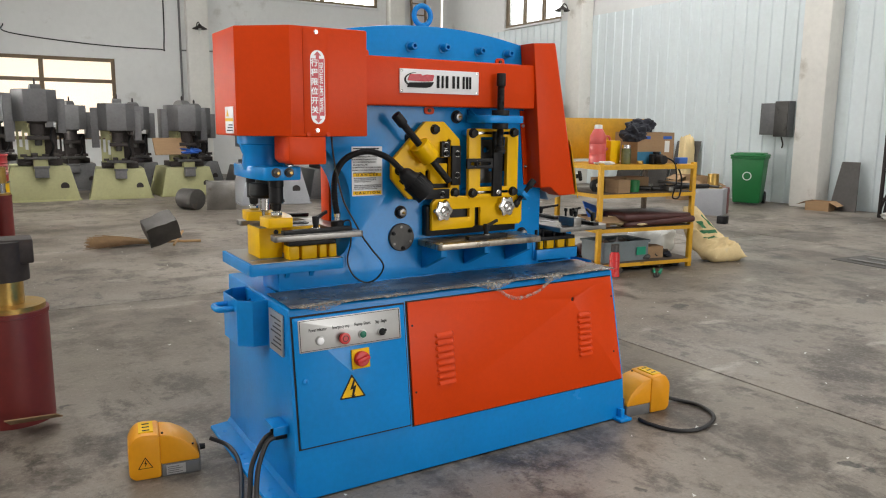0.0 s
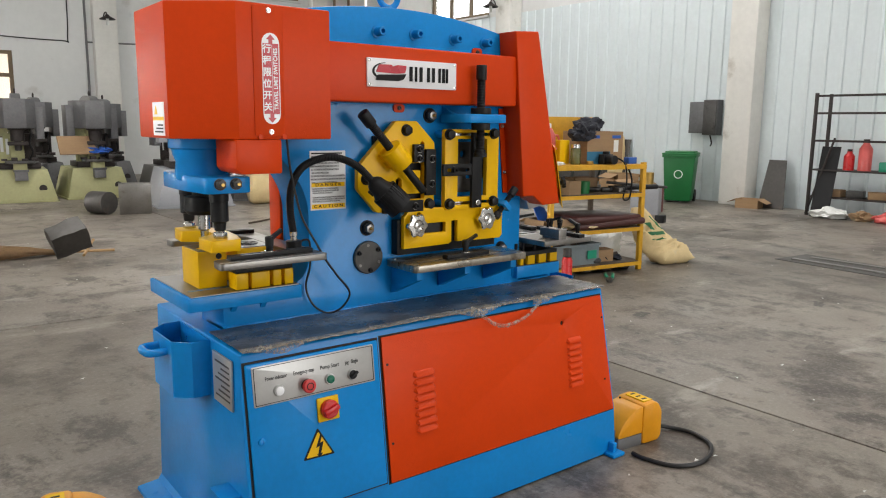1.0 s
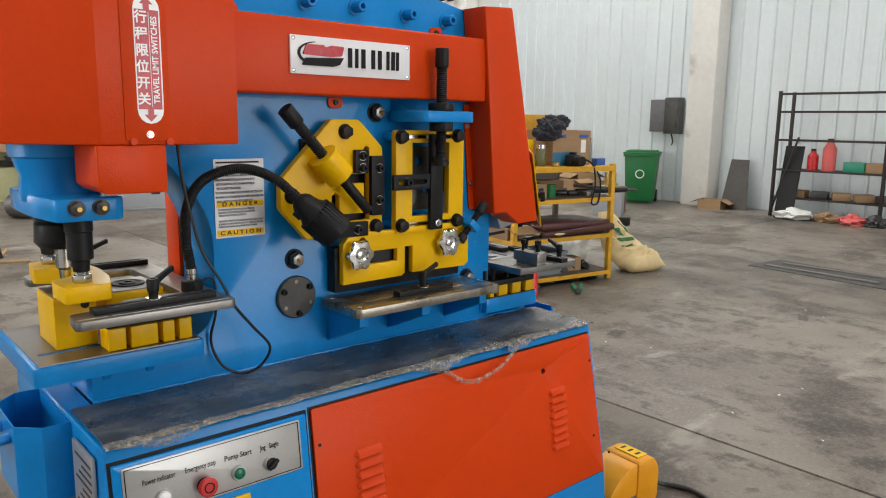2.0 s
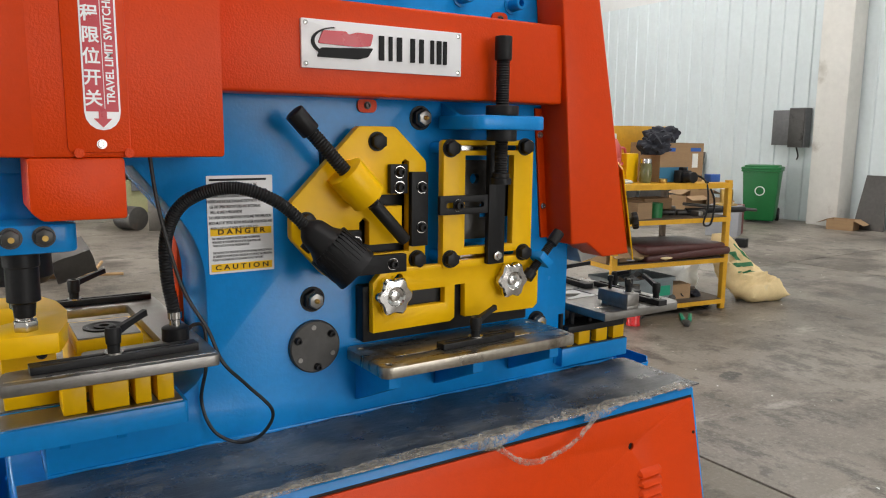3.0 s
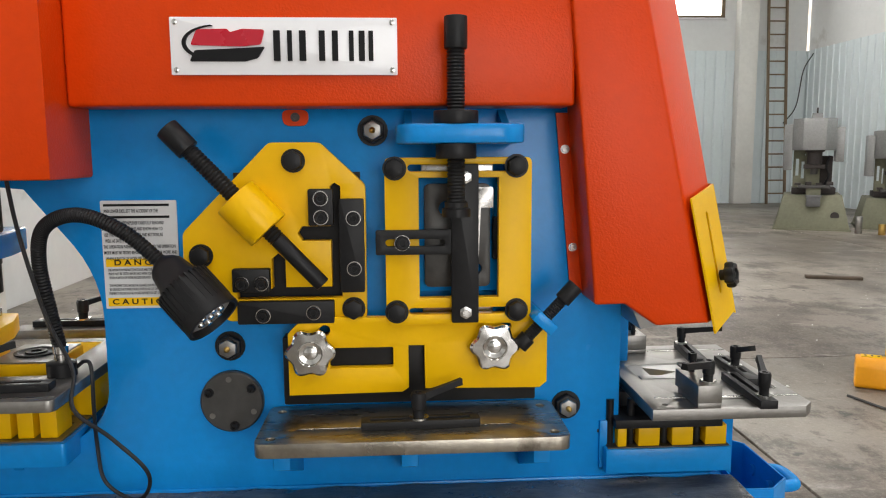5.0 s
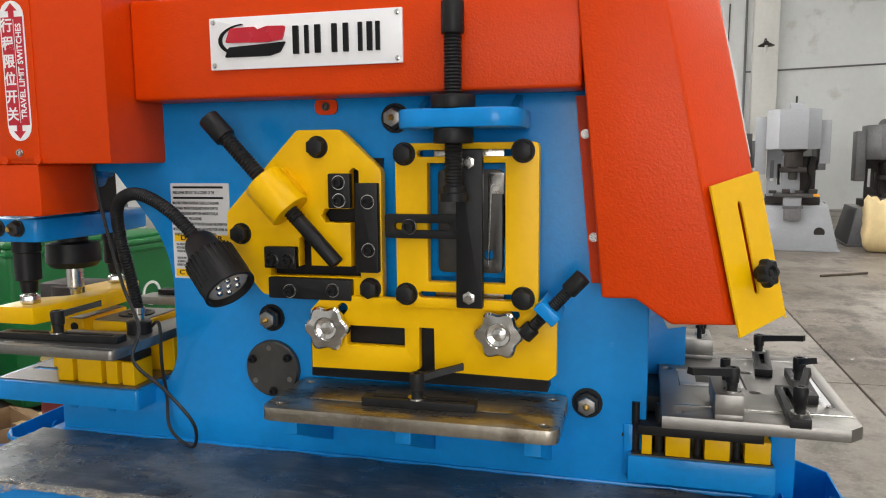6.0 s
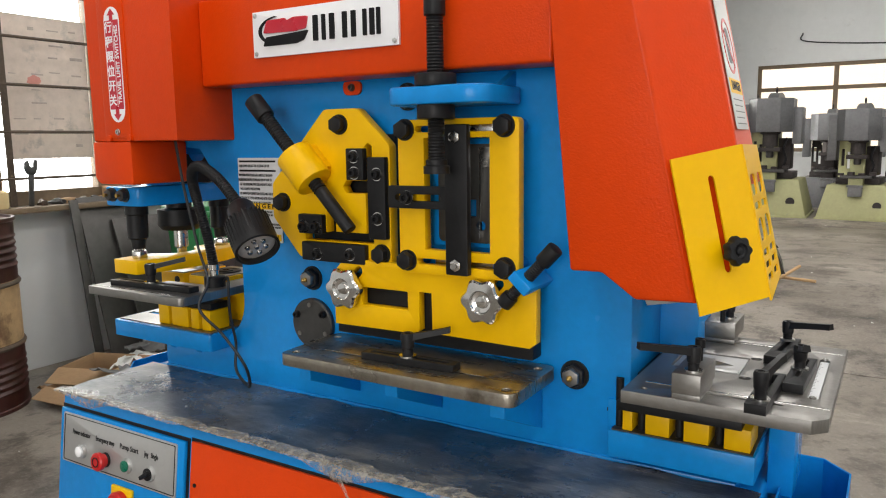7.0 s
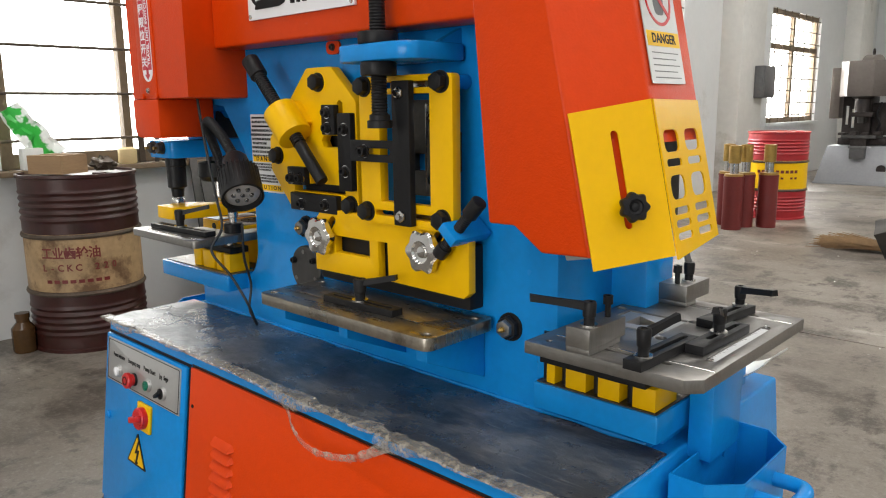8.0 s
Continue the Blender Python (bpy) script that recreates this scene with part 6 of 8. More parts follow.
# ---- drums, cylinders and bins ----
def drum(m, skin, band, label, name="oil_drum"):
    t = thing(name, label, "drum", at=m)
    R, H = 0.29, 0.88

    def shell(z0, z1, hoop):
        k = 40
        pr = []
        for i in range(k + 1):
            z = z0 + (z1 - z0) * i / k
            zz = z - (z0 + z1) / 2
            pr.append((R + (0.0045 * math.cos(zz * 190) if hoop and abs(zz) < 0.075 else 0), z))
        return pr
    part("lower_shell", lathe([(R + 0.008, 0), (R + 0.008, 0.015), (R, 0.02)] + shell(0.025, 0.285, True) + [(R, 0.31)], (0, 0, 0), (0, 0, 1), 48, cap=False), skin, t)
    bd = part("middle_shell", lathe(shell(0.31, 0.57, False) + [(R, 0.595)], (0, 0, 0), (0, 0, 1), 48, cap=False), band, t)
    part("upper_shell", lathe(shell(0.595, 0.86, True) + [(R + 0.008, 0.865), (R + 0.008, H), (R - 0.006, H), (R - 0.008, 0.868), (0.001, 0.868)], (0, 0, 0), (0, 0, 1), 48, cap=False), skin, t)
    for z in (0.2965, 0.5815):
        part("hoop", lathe([(R - 0.001, z - 0.012), (R + 0.008, z - 0.009), (R + 0.012, z), (R + 0.008, z + 0.009), (R - 0.001, z + 0.012)], (0, 0, 0), (0, 0, 1), 48, cap=False), IRON, t, "worn grey rolling hoop")
    part("bung", lathe([(0.035, 0.868), (0.035, 0.880), (0.02, 0.882), (0.001, 0.882)], (0.17, 0.05, 0), (0, 0, 1), 16), skin, t)
    return t, bd


def curved_writing(body, size, z, a0, R, material, parent):
    """Writing bent round a drum, letter by letter."""
    step = size * 0.95 / R
    for i, ch in enumerate(body):
        if ch != " ":
            a = a0 + i * step
            m = Matrix(((-math.sin(a), 0, math.cos(a), R * math.cos(a)), (math.cos(a), 0, math.sin(a), R * math.sin(a)), (0, 1, 0, z), (0, 0, 0, 1)))
            lettering(ch, size, m, material, parent)


d1, band1 = drum(pose(-2.74, 0.48, 0) @ Matrix.Diagonal((0.93, 0.93, 0.985, 1)), DRUM, DRUM_BAND, "dark rusty red oil drum with faded band by the wall")
curved_writing("工业齿轮油", 0.062, 0.50, radians(-58), 0.2905, CYL_RED, band1)
curved_writing("L-CKC 220", 0.046, 0.43, radians(-62), 0.2905, CYL_RED, band1)
for k in range(8):
    a = radians(-58 + k * 8)
    part("print_bar", box(-0.014, 0.014, 0.2902, 0.2915, 0.355, 0.372, 0, None, Matrix.Rotation(a - math.pi / 2, 4, "Z")), CYL_RED, band1)
d2, band2 = drum(pose(-1.60, 7.02, 0), DRUM_RED, SIGN_YELLOW, "red oil drum with a yellow band")
for k in range(9):
    a = radians(-105 + k * 9)
    part("print_bar", box(-0.016, 0.016, 0.2902, 0.2915, 0.47, 0.50, 0, None, Matrix.Rotation(a - math.pi / 2, 4, "Z")), CYL_RED, band2)
    if k % 3:
        part("print_bar", box(-0.013, 0.013, 0.2902, 0.2915, 0.41, 0.43, 0, None, Matrix.Rotation(a - math.pi / 2, 4, "Z")), CYL_RED, band2)


def ram_cylinder(m, r, h, label):
    t = thing("hydraulic_cylinder", label, "hydraulic cylinder", at=m, group="spare hydraulic cylinders")
    part("barrel", lathe([(r, 0), (r, h - 0.02), (r * 1.03, h - 0.018), (r * 1.03, h), (r * 0.6, h)], (0, 0, 0), (0, 0, 1), 36), CYL_RED, t)
    part("flange", lathe([(r * 0.95, h), (r * 0.95, h + 0.02), (r * 0.5, h + 0.022)], (0, 0, 0), (0, 0, 1), 30), BRASS, t)
    part("rod", lathe([(r * 0.45, h), (r * 0.45, h + 0.16), (r * 0.3, h + 0.16)], (0, 0, 0), (0, 0, 1), 28), BRIGHT if r < 0.12 else BRASS, t)
    part("rod_head", lathe([(r * 0.62, h + 0.12), (r * 0.62, h + 0.28), (r * 0.3, h + 0.285), (r * 0.28, h + 0.2), (0.001, h + 0.2)], (0, 0, 0), (0, 0, 1), 26), BRASS if r < 0.12 else DARKRACK, t)
    return t


near = ram_cylinder(pose(-1.475, 1.00, 0), 0.150, 0.47, "large dull red hydraulic cylinder with brass-coloured rod")
part("lug", box(-0.11, 0.11, -0.07, 0.07, 0.66, 0.76, 0.008), DARKRACK, near)
for x, y in ((-1.60, 5.92), (-1.58, 6.15), (-1.40, 6.25), (-1.76, 6.18)):
    ram_cylinder(pose(x, y, 0), 0.088, 0.50, "dull red spare hydraulic cylinder with brass rod head")
b = plate([(-1.52, 0.66), (-1.34, 0.72), (-1.31, 0.86), (-1.50, 0.84)], 0.0, 0.004, m=XY)
bmesh.ops.rotate(b, verts=b.verts, cent=(-1.4, 0.8, 0), matrix=Matrix.Rotation(radians(-25), 3, "X"))
bmesh.ops.translate(b, verts=b.verts, vec=(0, 0, 0.045))
tagged(part("cardboard_sheet", b, CARD), "torn brown cardboard leaning on the red cylinder", "cardboard")


def wheelie_bin(m, w, d, h, label):
    t = thing("wheeled_bin", label, "bin", at=m, group="green bins")
    b = bmesh.new()
    lo = [b.verts.new(p) for p in ((-w * 0.40, -d * 0.38, 0.03), (w * 0.40, -d * 0.38, 0.03), (w * 0.40, d * 0.40, 0.03), (-w * 0.40, d * 0.40, 0.03))]
    hi = [b.verts.new(p) for p in ((-w * 0.48, -d * 0.5, h * 0.92), (w * 0.48, -d * 0.5, h * 0.92), (w * 0.48, d * 0.5, h * 0.92), (-w * 0.48, d * 0.5, h * 0.92))]
    b.faces.new(lo[::-1])
    b.faces.new(hi)
    for i in range(4):
        b.faces.new((lo[i], lo[(i + 1) % 4], hi[(i + 1) % 4], hi[i]))
    soften(b, b.edges, 0.025, 3)
    part("body", b, BIN_GREEN, t)
    part("rim", box(-w * 0.51, w * 0.51, -d * 0.53, d * 0.53, h * 0.885, h * 0.93, 0.01), BIN_GREEN, t)
    b = box(-w * 0.52, w * 0.52, -d * 0.54, d * 0.54, h * 0.93, h * 0.97, 0.012)
    box(-w * 0.44, w * 0.44, -d * 0.46, d * 0.46, h * 0.965, h, 0.012, b)
    part("lid", b, BIN_GREEN, t)
    part("emblem", plate(disc(0, h * 0.56, 0.07, 24), -d * 0.468, -d * 0.455, holes=[disc(0, h * 0.56, 0.055, 24)]), SACK_WHITE, t, "round white emblem")
    for s in (-1, 1):
        part("wheel", rod((s * w * 0.36, d * 0.42, 0.10), (s * w * 0.46, d * 0.42, 0.10), 0.10, seg=24, r=0.01), PLASTIC, t)
    part("rear_grip", tube(smooth_path([(-w * 0.3, d * 0.52, h * 0.90), (-w * 0.3, d * 0.62, h * 0.92), (w * 0.3, d * 0.62, h * 0.92), (w * 0.3, d * 0.52, h * 0.90)], 4), 0.014, 8), BIN_GREEN, t)
    return t


wheelie_bin(pose(9.22, 5.38, 0, 0, 0, -62), 0.52, 0.56, 0.84, "green plastic wheeled rubbish bin by the pillar")
wheelie_bin(pose(-2.40, 1.78, 0, 0, 0, 68), 0.52, 0.55, 0.86, "green plastic wheeled rubbish bin by the window")
wheelie_bin(pose(-2.46, 2.42, 0, 0, 0, 84), 0.52, 0.55, 0.78, "second green plastic bin beside the first")

# ---- by the west window ----
for k, (y, w, h, lean, dx) in enumerate(((1.22, 0.05, 0.90, 8, 0.0), (1.48, 0.42, 0.92, 13, 0.02), (1.75, 0.60, 0.80, 17, 0.08), (2.9, 0.7, 0.95, 12, 0.02))):
    b = box(-0.006, 0.006, -w / 2, w / 2, 0, h, 0.002)
    tagged(part("steel_sheet", b, RUST_PLATE, at=pose(-2.80 + dx, y, 0.002, 0, -lean, 4)), "dark scuffed steel sheet leaning on the wall", "steel sheet", "leaning sheets")


def carton(m, sx, sy, sz, label, open_top=True):
    t = thing("carton", label, "box", at=m)
    th = 0.005
    part("body", plate(rect(-sx / 2, sx / 2, -sy / 2, sy / 2), 0, sz, holes=[rect(-sx / 2 + th, sx / 2 - th, -sy / 2 + th, sy / 2 - th)], m=XY), CARD, t)
    part("bottom", box(-sx / 2 + 0.001, sx / 2 - 0.001, -sy / 2 + 0.001, sy / 2 - 0.001, 0.001, 0.006), CARD, t)
    if open_top:
        for s in (-1, 1):
            part("flap", box(-sx / 2, sx / 2, -0.002, 0.002, 0, sy * 0.42, 0, None, pose(0, s * sy / 2, sz, s * -115, 0, 0)), CARD, t)
    else:
        for s in (-1, 1):
            part("flap", box(-sx / 2, sx / 2, min(0, -s * sy / 2), max(0, -s * sy / 2), 0, 0.004, 0, None, pose(0, s * (sy / 2), sz + 0.001 * s)), CARD, t)
    return t


carton(pose(-2.70, 0.38, 0.8680, 0, 0, 24), 0.21, 0.16, 0.085, "small brown cardboard box on the oil drum", False)
b = blob((0, 0, 0.03), (0.07, 0.05, 0.04), 0.4, 3)
tagged(part("rusty_scrap", b, IRON, at=pose(-2.70, 0.60, 0.8670)), "lump of rusty scrap on the oil drum", "scrap")
SILL = 0.872
b = box(-0.10, 0.0, 0.1, 2.4, -0.03, 0.0, 0.004)
tagged(part("sill_board", b, FRAME, at=pose(WEST + 0.12, 0, SILL)), "dusty wooden window ledge", "trim", kind="structure")
carton(pose(WEST + 0.02, 1.62, SILL, 0, 0, 85), 0.24, 0.14, 0.075, "shallow cardboard box on the window ledge", False)
# adjustable spanner stood against the bars
sp_ = thing("spanner", "dark adjustable spanner leaning upright on the ledge", "spanner", at=pose(WEST + 0.05, 1.03, SILL, 0, 4, 90))
part("shank", plate(rounded([(-0.012, 0), (0.012, 0), (0.014, 0.17), (-0.014, 0.17)], 0.006), -0.006, 0.006, r=0.002), GRAPHITE, sp_)
part("jaw", plate(rounded([(-0.020, 0.165), (0.020, 0.165), (0.034, 0.20), (0.030, 0.245), (0.016, 0.240), (0.012, 0.205), (-0.006, 0.205), (-0.016, 0.238), (-0.034, 0.225), (-0.034, 0.19)], 0.004), -0.008, 0.008, r=0.002), GRAPHITE, sp_)
for k in range(9):
    b = blob((0, 0, 0.014), (0.03 + 0.01 * (k % 3), 0.022, 0.02), 0.35, k + 20, sub=2)
    tagged(part("sill_scrap", b, (IRON, GRAPHITE, CARD)[k % 3], at=pose(WEST + 0.03 + 0.012 * (k % 2), 1.10 + 0.075 * k, SILL, 0, 0, 40 * k)), "small dusty metal odds and ends on the ledge", "scrap", "ledge clutter")
b = lathe([(0.045, 0), (0.05, 0.01), (0.05, 0.08), (0.035, 0.09), (0.03, 0.088)], (0, 0, 0), (0, 0, 1), 18)
tagged(part("plastic_cup", b, SACK, at=pose(WEST + 0.05, 0.86, SILL)), "cream plastic cup on the window ledge", "cup")
b = bmesh.new()
g = [[b.verts.new((0.035 * noise.noise(Vector((i * 0.5, j * 0.4, 3))), (i - 4) * 0.019 * (1.05 - 0.022 * j) + 0.014 * noise.noise(Vector((i * 0.3, j * 0.4, 7))), j * 0.0235 + 0.012 * noise.noise(Vector((i * 0.6, j * 0.2, 1))))) for j in range(15)] for i in range(9)]
for i in range(8):
    for j in range(14):
        b.faces.new((g[i][j], g[i + 1][j], g[i + 1][j + 1], g[i][j + 1]))
r_ = bmesh.ops.extrude_face_region(b, geom=b.faces[:])
bmesh.ops.translate(b, verts=[v for v in r_["geom"] if isinstance(v, bmesh.types.BMVert)], vec=(0.006, 0, 0))
bag_m, bn_, bl_, bb_ = nodes_of("green and white plastic bag")
co_ = bn_.new("ShaderNodeTexCoord").outputs["Object"]
ax_ = bn_.new("ShaderNodeSeparateXYZ")
bl_.new(co_, ax_.inputs[0])
f_ = bn_.new("ShaderNodeMath")
f_.operation = "MULTIPLY_ADD"
f_.inputs[1].default_value = 4.0
bl_.new(ax_.outputs["Y"], f_.inputs[0])
bl_.new(noise_of(bn_, bl_, co_, 9, 3), f_.inputs[2])
bl_.new(ramp_of(bn_, bl_, f_.outputs[0], ((0.26, (0.75, 0.77, 0.74)), (0.29, (0.03, 0.42, 0.05)), (0.53, (0.03, 0.36, 0.05)), (0.57, (0.75, 0.77, 0.74)))), bb_.inputs["Base Color"])
bb_.inputs["Transmission Weight"].default_value = 0.25
bb_.inputs["Roughness"].default_value = 0.35
tagged(part("plastic_bag", b, bag_m, at=pose(WEST + 0.05, 0.465, SILL + 0.05, 36, 6, 0)), "crumpled green and white plastic bag at the window", "bag")
b = box(-0.03, 0.03, -0.05, 0.05, 0, 0.11, 0.004)
tagged(part("small_box", b, SACK_WHITE, at=pose(WEST + 0.09, 0.35, SILL)), "small white packet on the window ledge", "box")
b = lathe([(0.05, 0), (0.055, 0.01), (0.055, 0.12), (0.03, 0.15), (0.03, 0.17), (0.034, 0.17), (0.034, 0.195), (0.001, 0.197)], (0, 0, 0), (0, 0, 1), 24)
tagged(part("glass_jar", b, surface("brown jar glass", (0.07, 0.035, 0.012), 0.14, 0, 0.2, 20, 60, 0), at=pose(-2.76, 0.16, 0)), "brown glass jar on the floor by the wall", "jar")
for k, (x, y, sx, sy, sz, yw) in enumerate(((-2.45, 1.02, 0.34, 0.26, 0.12, 20), (-2.15, 1.22, 0.30, 0.24, 0.10, -25), (-2.05, 0.95, 0.26, 0.2, 0.08, 50), (-2.35, 0.84, 0.3, 0.2, 0.07, 5))):
    carton(pose(x, y, 0, 0, 0, yw), sx, sy, sz, "crushed open cardboard box among packing waste", True)
for k in range(16):
    x, y = -2.55 + 0.62 * ((k * 0.37) % 1), 0.80 + 0.62 * ((k * 0.61) % 1)
    b = bmesh.new()
    s = 0.07 + 0.05 * ((k * 0.73) % 1)
    g = [[b.verts.new((s * (i - 3) / 3 * (1 + 0.2 * noise.noise(Vector((i, j, k)))), s * 0.7 * (j - 3) / 3, 0.03 + 0.022 * noise.noise(Vector((i * 0.7, j * 0.7, k * 5.1))))) for j in range(7)] for i in range(7)]
    for i in range(6):
        for j in range(6):
            b.faces.new((g[i][j], g[i + 1][j], g[i + 1][j + 1], g[i][j + 1]))
    r_ = bmesh.ops.extrude_face_region(b, geom=b.faces[:])
    bmesh.ops.translate(b, verts=[v for v in r_["geom"] if isinstance(v, bmesh.types.BMVert)], vec=(0, 0, 0.004))
    tagged(part("waste_scrap", b, (CARD, SACK, SACK_WHITE, PEDAL_GREY)[k % 4], at=pose(x, y, 0.0 + 0.035 * (k % 4), 8 * (k % 5) - 16, 10 * (k % 3) - 10, 47 * k)), "crumpled packing paper and card on the floor", "waste", "packing waste")
bx = part("waste_box", box(-0.2, 0.2, -0.01, 0.01, 0, 0.05, 0.004), BLUE_PLASTIC, at=pose(-1.95, 1.15, 0, 0, 0, 30))
tagged(bx, "blue plastic strip among packing waste", "waste")
eb = thing("wall_cabinet", "dark grey electrical box on the wall by the pillar", "electrical box", at=pose(WEST + 0.285, 9.52, 1.24))
part("case", box(0, 0.12, -0.20, 0.20, 0, 0.42, 0.006), DARK_GREY, eb)
part("door", box(0.121, 0.135, -0.19, 0.19, 0.01, 0.41, 0.004), DARK_GREY, eb)

# old newspaper pasted over one pane, lit through from outside
paper = surface("yellowed newspaper", (0.62, 0.53, 0.46), 0.85, 0, 0.16, 5, 26, 0.1, stain=(0.42, 0.38, 0.34), stain_scale=9, stain_from=0.56, transmission=0.10)
print_grey = surface("faded print", (0.40, 0.35, 0.31), 0.85, 0, 0.2, 8, 60, 0.05)
np_ = thing("newspaper", "yellowed old newspaper pasted over a window pane", "newspaper", at=pose(WEST - 0.076, 1.00, 1.115))
part("sheet", box(-0.0015, 0.0015, 0, 0.485, 0, 0.75, 0.0005), paper, np_)
rng_ = random.Random(5)
for i in range(5):
    for j in range(11):
        wd = rng_.uniform(0.03, 0.085)
        y_, z_ = 0.03 + i * 0.115 + rng_.uniform(0, 0.02), 0.05 + j * 0.078 + rng_.uniform(0, 0.02)
        if y_ + wd < 0.485 - 0.01 and z_ < 0.75 - 0.03 and rng_.random() < 0.6:
            part("print_block", box(0.0019, 0.0024, y_, y_ + wd, z_, z_ + rng_.choice((0.006, 0.009, 0.016)), 0.0002), print_grey, np_)
part("red_print", blob((0.002, 0.175, 0.415), (0.0015, 0.042, 0.026), 0.3, 4, sub=2), surface("faded red print", (0.55, 0.24, 0.20), 0.85, 0, 0.1, 8, 60, 0.05), np_)

# ---- yellow tool shelf ----
SX0, SY0, W_, D_, SHELF_YAW = 2.86, 2.14, 0.98, 0.66, -8
shelf = thing("tool_shelf", "chipped yellow steel tool shelf loaded with tools", "shelf", at=pose(SX0, SY0, 0, 0, 0, SHELF_YAW))
for x, y, h in ((0, 0, 0.93), (W_, 0, 0.93), (0, D_, 1.31), (W_, D_, 1.31)):
    part("leg", box(x - 0.019, x + 0.019, y - 0.019, y + 0.019, 0, h, 0.002), SHELF_Y if (x, y) != (W_, D_) else IRON, shelf)
LEVELS = (0.075, 0.378, 0.672, 0.910)
for z in LEVELS:
    b = plate(rect(-0.02, W_ + 0.02, -0.02, D_ + 0.02), z - 0.035, z - 0.003, holes=[rect(0.005, W_ - 0.005, 0.005, D_ - 0.005)], m=XY)
    part("rail_frame", b, SHELF_Y, shelf)
    part("board", box(-0.018, W_ + 0.018, -0.018, D_ + 0.018, z - 0.003, z + 0.003, 0.001), IRON if z < 0.9 else SHELF_Y, shelf, "grimy steel shelf board")
part("back_panel", box(0.02, W_ - 0.02, D_ - 0.006, D_ + 0.006, 0.94, 1.31, 0.002), SHELF_Y, shelf)
part("end_panel", box(-0.012, -0.002, D_ - 0.10, D_, 0.94, 1.31, 0.002), SHELF_Y, shelf)


def on_shelf(u, v, k, yaw=0):
    return pose(SX0, SY0, LEVELS[k] + 0.0032, 0, 0, SHELF_YAW) @ pose(u * 0.79, v * 0.88, 0, 0, 0, yaw)


fl_ = thing("vacuum_flask", "pink plastic vacuum flask with ribbed shell", "flask", at=on_shelf(0.16, 0.28, 3))
part("shell", lathe([(0.070, 0), (0.072, 0.01), (0.072, 0.085), (0.069, 0.09), (0.072, 0.095), (0.072, 0.165), (0.069, 0.17), (0.072, 0.175), (0.070, 0.24), (0.045, 0.285), (0.035, 0.30)], (0, 0, 0), (0, 0, 1), 30), PINK, fl_)
part("lid", lathe([(0.034, 0.30), (0.034, 0.325), (0.030, 0.335), (0.001, 0.336)], (0, 0, 0), (0, 0, 1), 20), SACK_WHITE, fl_)
part("grip", tube(smooth_path([(0.06, 0, 0.235), (0.115, 0, 0.23), (0.12, 0, 0.15), (0.07, 0, 0.11)], 6), 0.010, 8), PINK, fl_)
tagged(part("tin_can", box(-0.06, 0.06, -0.05, 0.05, 0, 0.20, 0.008), SIGN_YELLOW, at=on_shelf(0.36, 0.30, 3, 10)), "yellow square oil tin on the shelf", "tin")
jr = thing("glass_jar", "glass tea jar with steel lid on the shelf", "jar", at=on_shelf(0.46, 0.18, 3))
part("body", lathe([(0.040, 0), (0.042, 0.005), (0.042, 0.125), (0.036, 0.135)], (0, 0, 0), (0, 0, 1), 24), GLASSY, jr)
part("lid", lathe([(0.039, 0.135), (0.039, 0.165), (0.001, 0.166)], (0, 0, 0), (0, 0, 1), 24), BRIGHT, jr)
big = carton(on_shelf(0.84, 0.34, 3, 4), 0.42, 0.30, 0.27, "brown cardboard carton with blue band and label", False)
part("blue_band", box(-0.211, 0.06, -0.1522, -0.1502, 0.0, 0.105), surface("faded blue print", (0.03, 0.16, 0.28), 0.8, 0, 0.1), big)
part("paper_label", box(0.10, 0.155, -0.1524, -0.1504, 0.10, 0.20), SACK_WHITE, big)
for k in range(2):
    part("print_bar", box(-0.17 + 0.25 * k, -0.07 + 0.25 * k, -0.1524, -0.1504, 0.215, 0.240), BLUE_PLASTIC, big)
tagged(part("work_jacket", blob((0, 0, 0.05), (0.12, 0.11, 0.07), 0.30, 5, sub=4), CLOTH, at=on_shelf(0.84, 0.42, 3) @ pose(0, 0, 0.272)), "dark work jacket bundled on the carton", "clothes")
tagged(part("jacket_sleeve", blob((0, 0, 0.06), (0.12, 0.08, 0.08), 0.40, 8, sub=4), CLOTH, at=on_shelf(0.60, 0.22, 3) @ pose(0, 0, 0.19)), "dark sleeve hanging off the carton", "clothes")
cm = thing("camera_body", "black compact camera with strap on the shelf", "camera", at=on_shelf(0.80, 0.10, 3, 12))
part("body", box(-0.065, 0.065, -0.03, 0.03, 0, 0.085, 0.008), PLASTIC, cm)
part("lens", rod((-0.02, -0.03, 0.042), (-0.04, -0.12, 0.042), 0.036, 0.038, 24, r=0.003), PLASTIC, cm)
part("prism", box(-0.025, 0.025, -0.02, 0.02, 0.085, 0.108, 0.006), PLASTIC, cm)
part("strap", tube(smooth_path([(0.06, -0.02, 0.07), (0.10, -0.12, 0.01), (0.10, -0.15, -0.15), (0.06, -0.15, -0.28), (0.15, -0.15, -0.28), (0.17, -0.15, -0.12), (0.12, -0.12, 0.01)], 8), 0.007, 6), PLASTIC, cm)
tagged(part("small_box", box(-0.05, 0.05, -0.03, 0.03, 0, 0.055, 0.003), BLUE_PLASTIC, at=on_shelf(1.17, 0.12, 3, 5)), "small light blue packet on the shelf", "box")
tagged(part("brass_fitting", rod((0, 0, 0), (0, 0, 0.03), 0.03, seg=16, r=0.003), BRASS, at=on_shelf(0.58, 0.10, 3)), "small brass fitting on the shelf", "fitting")
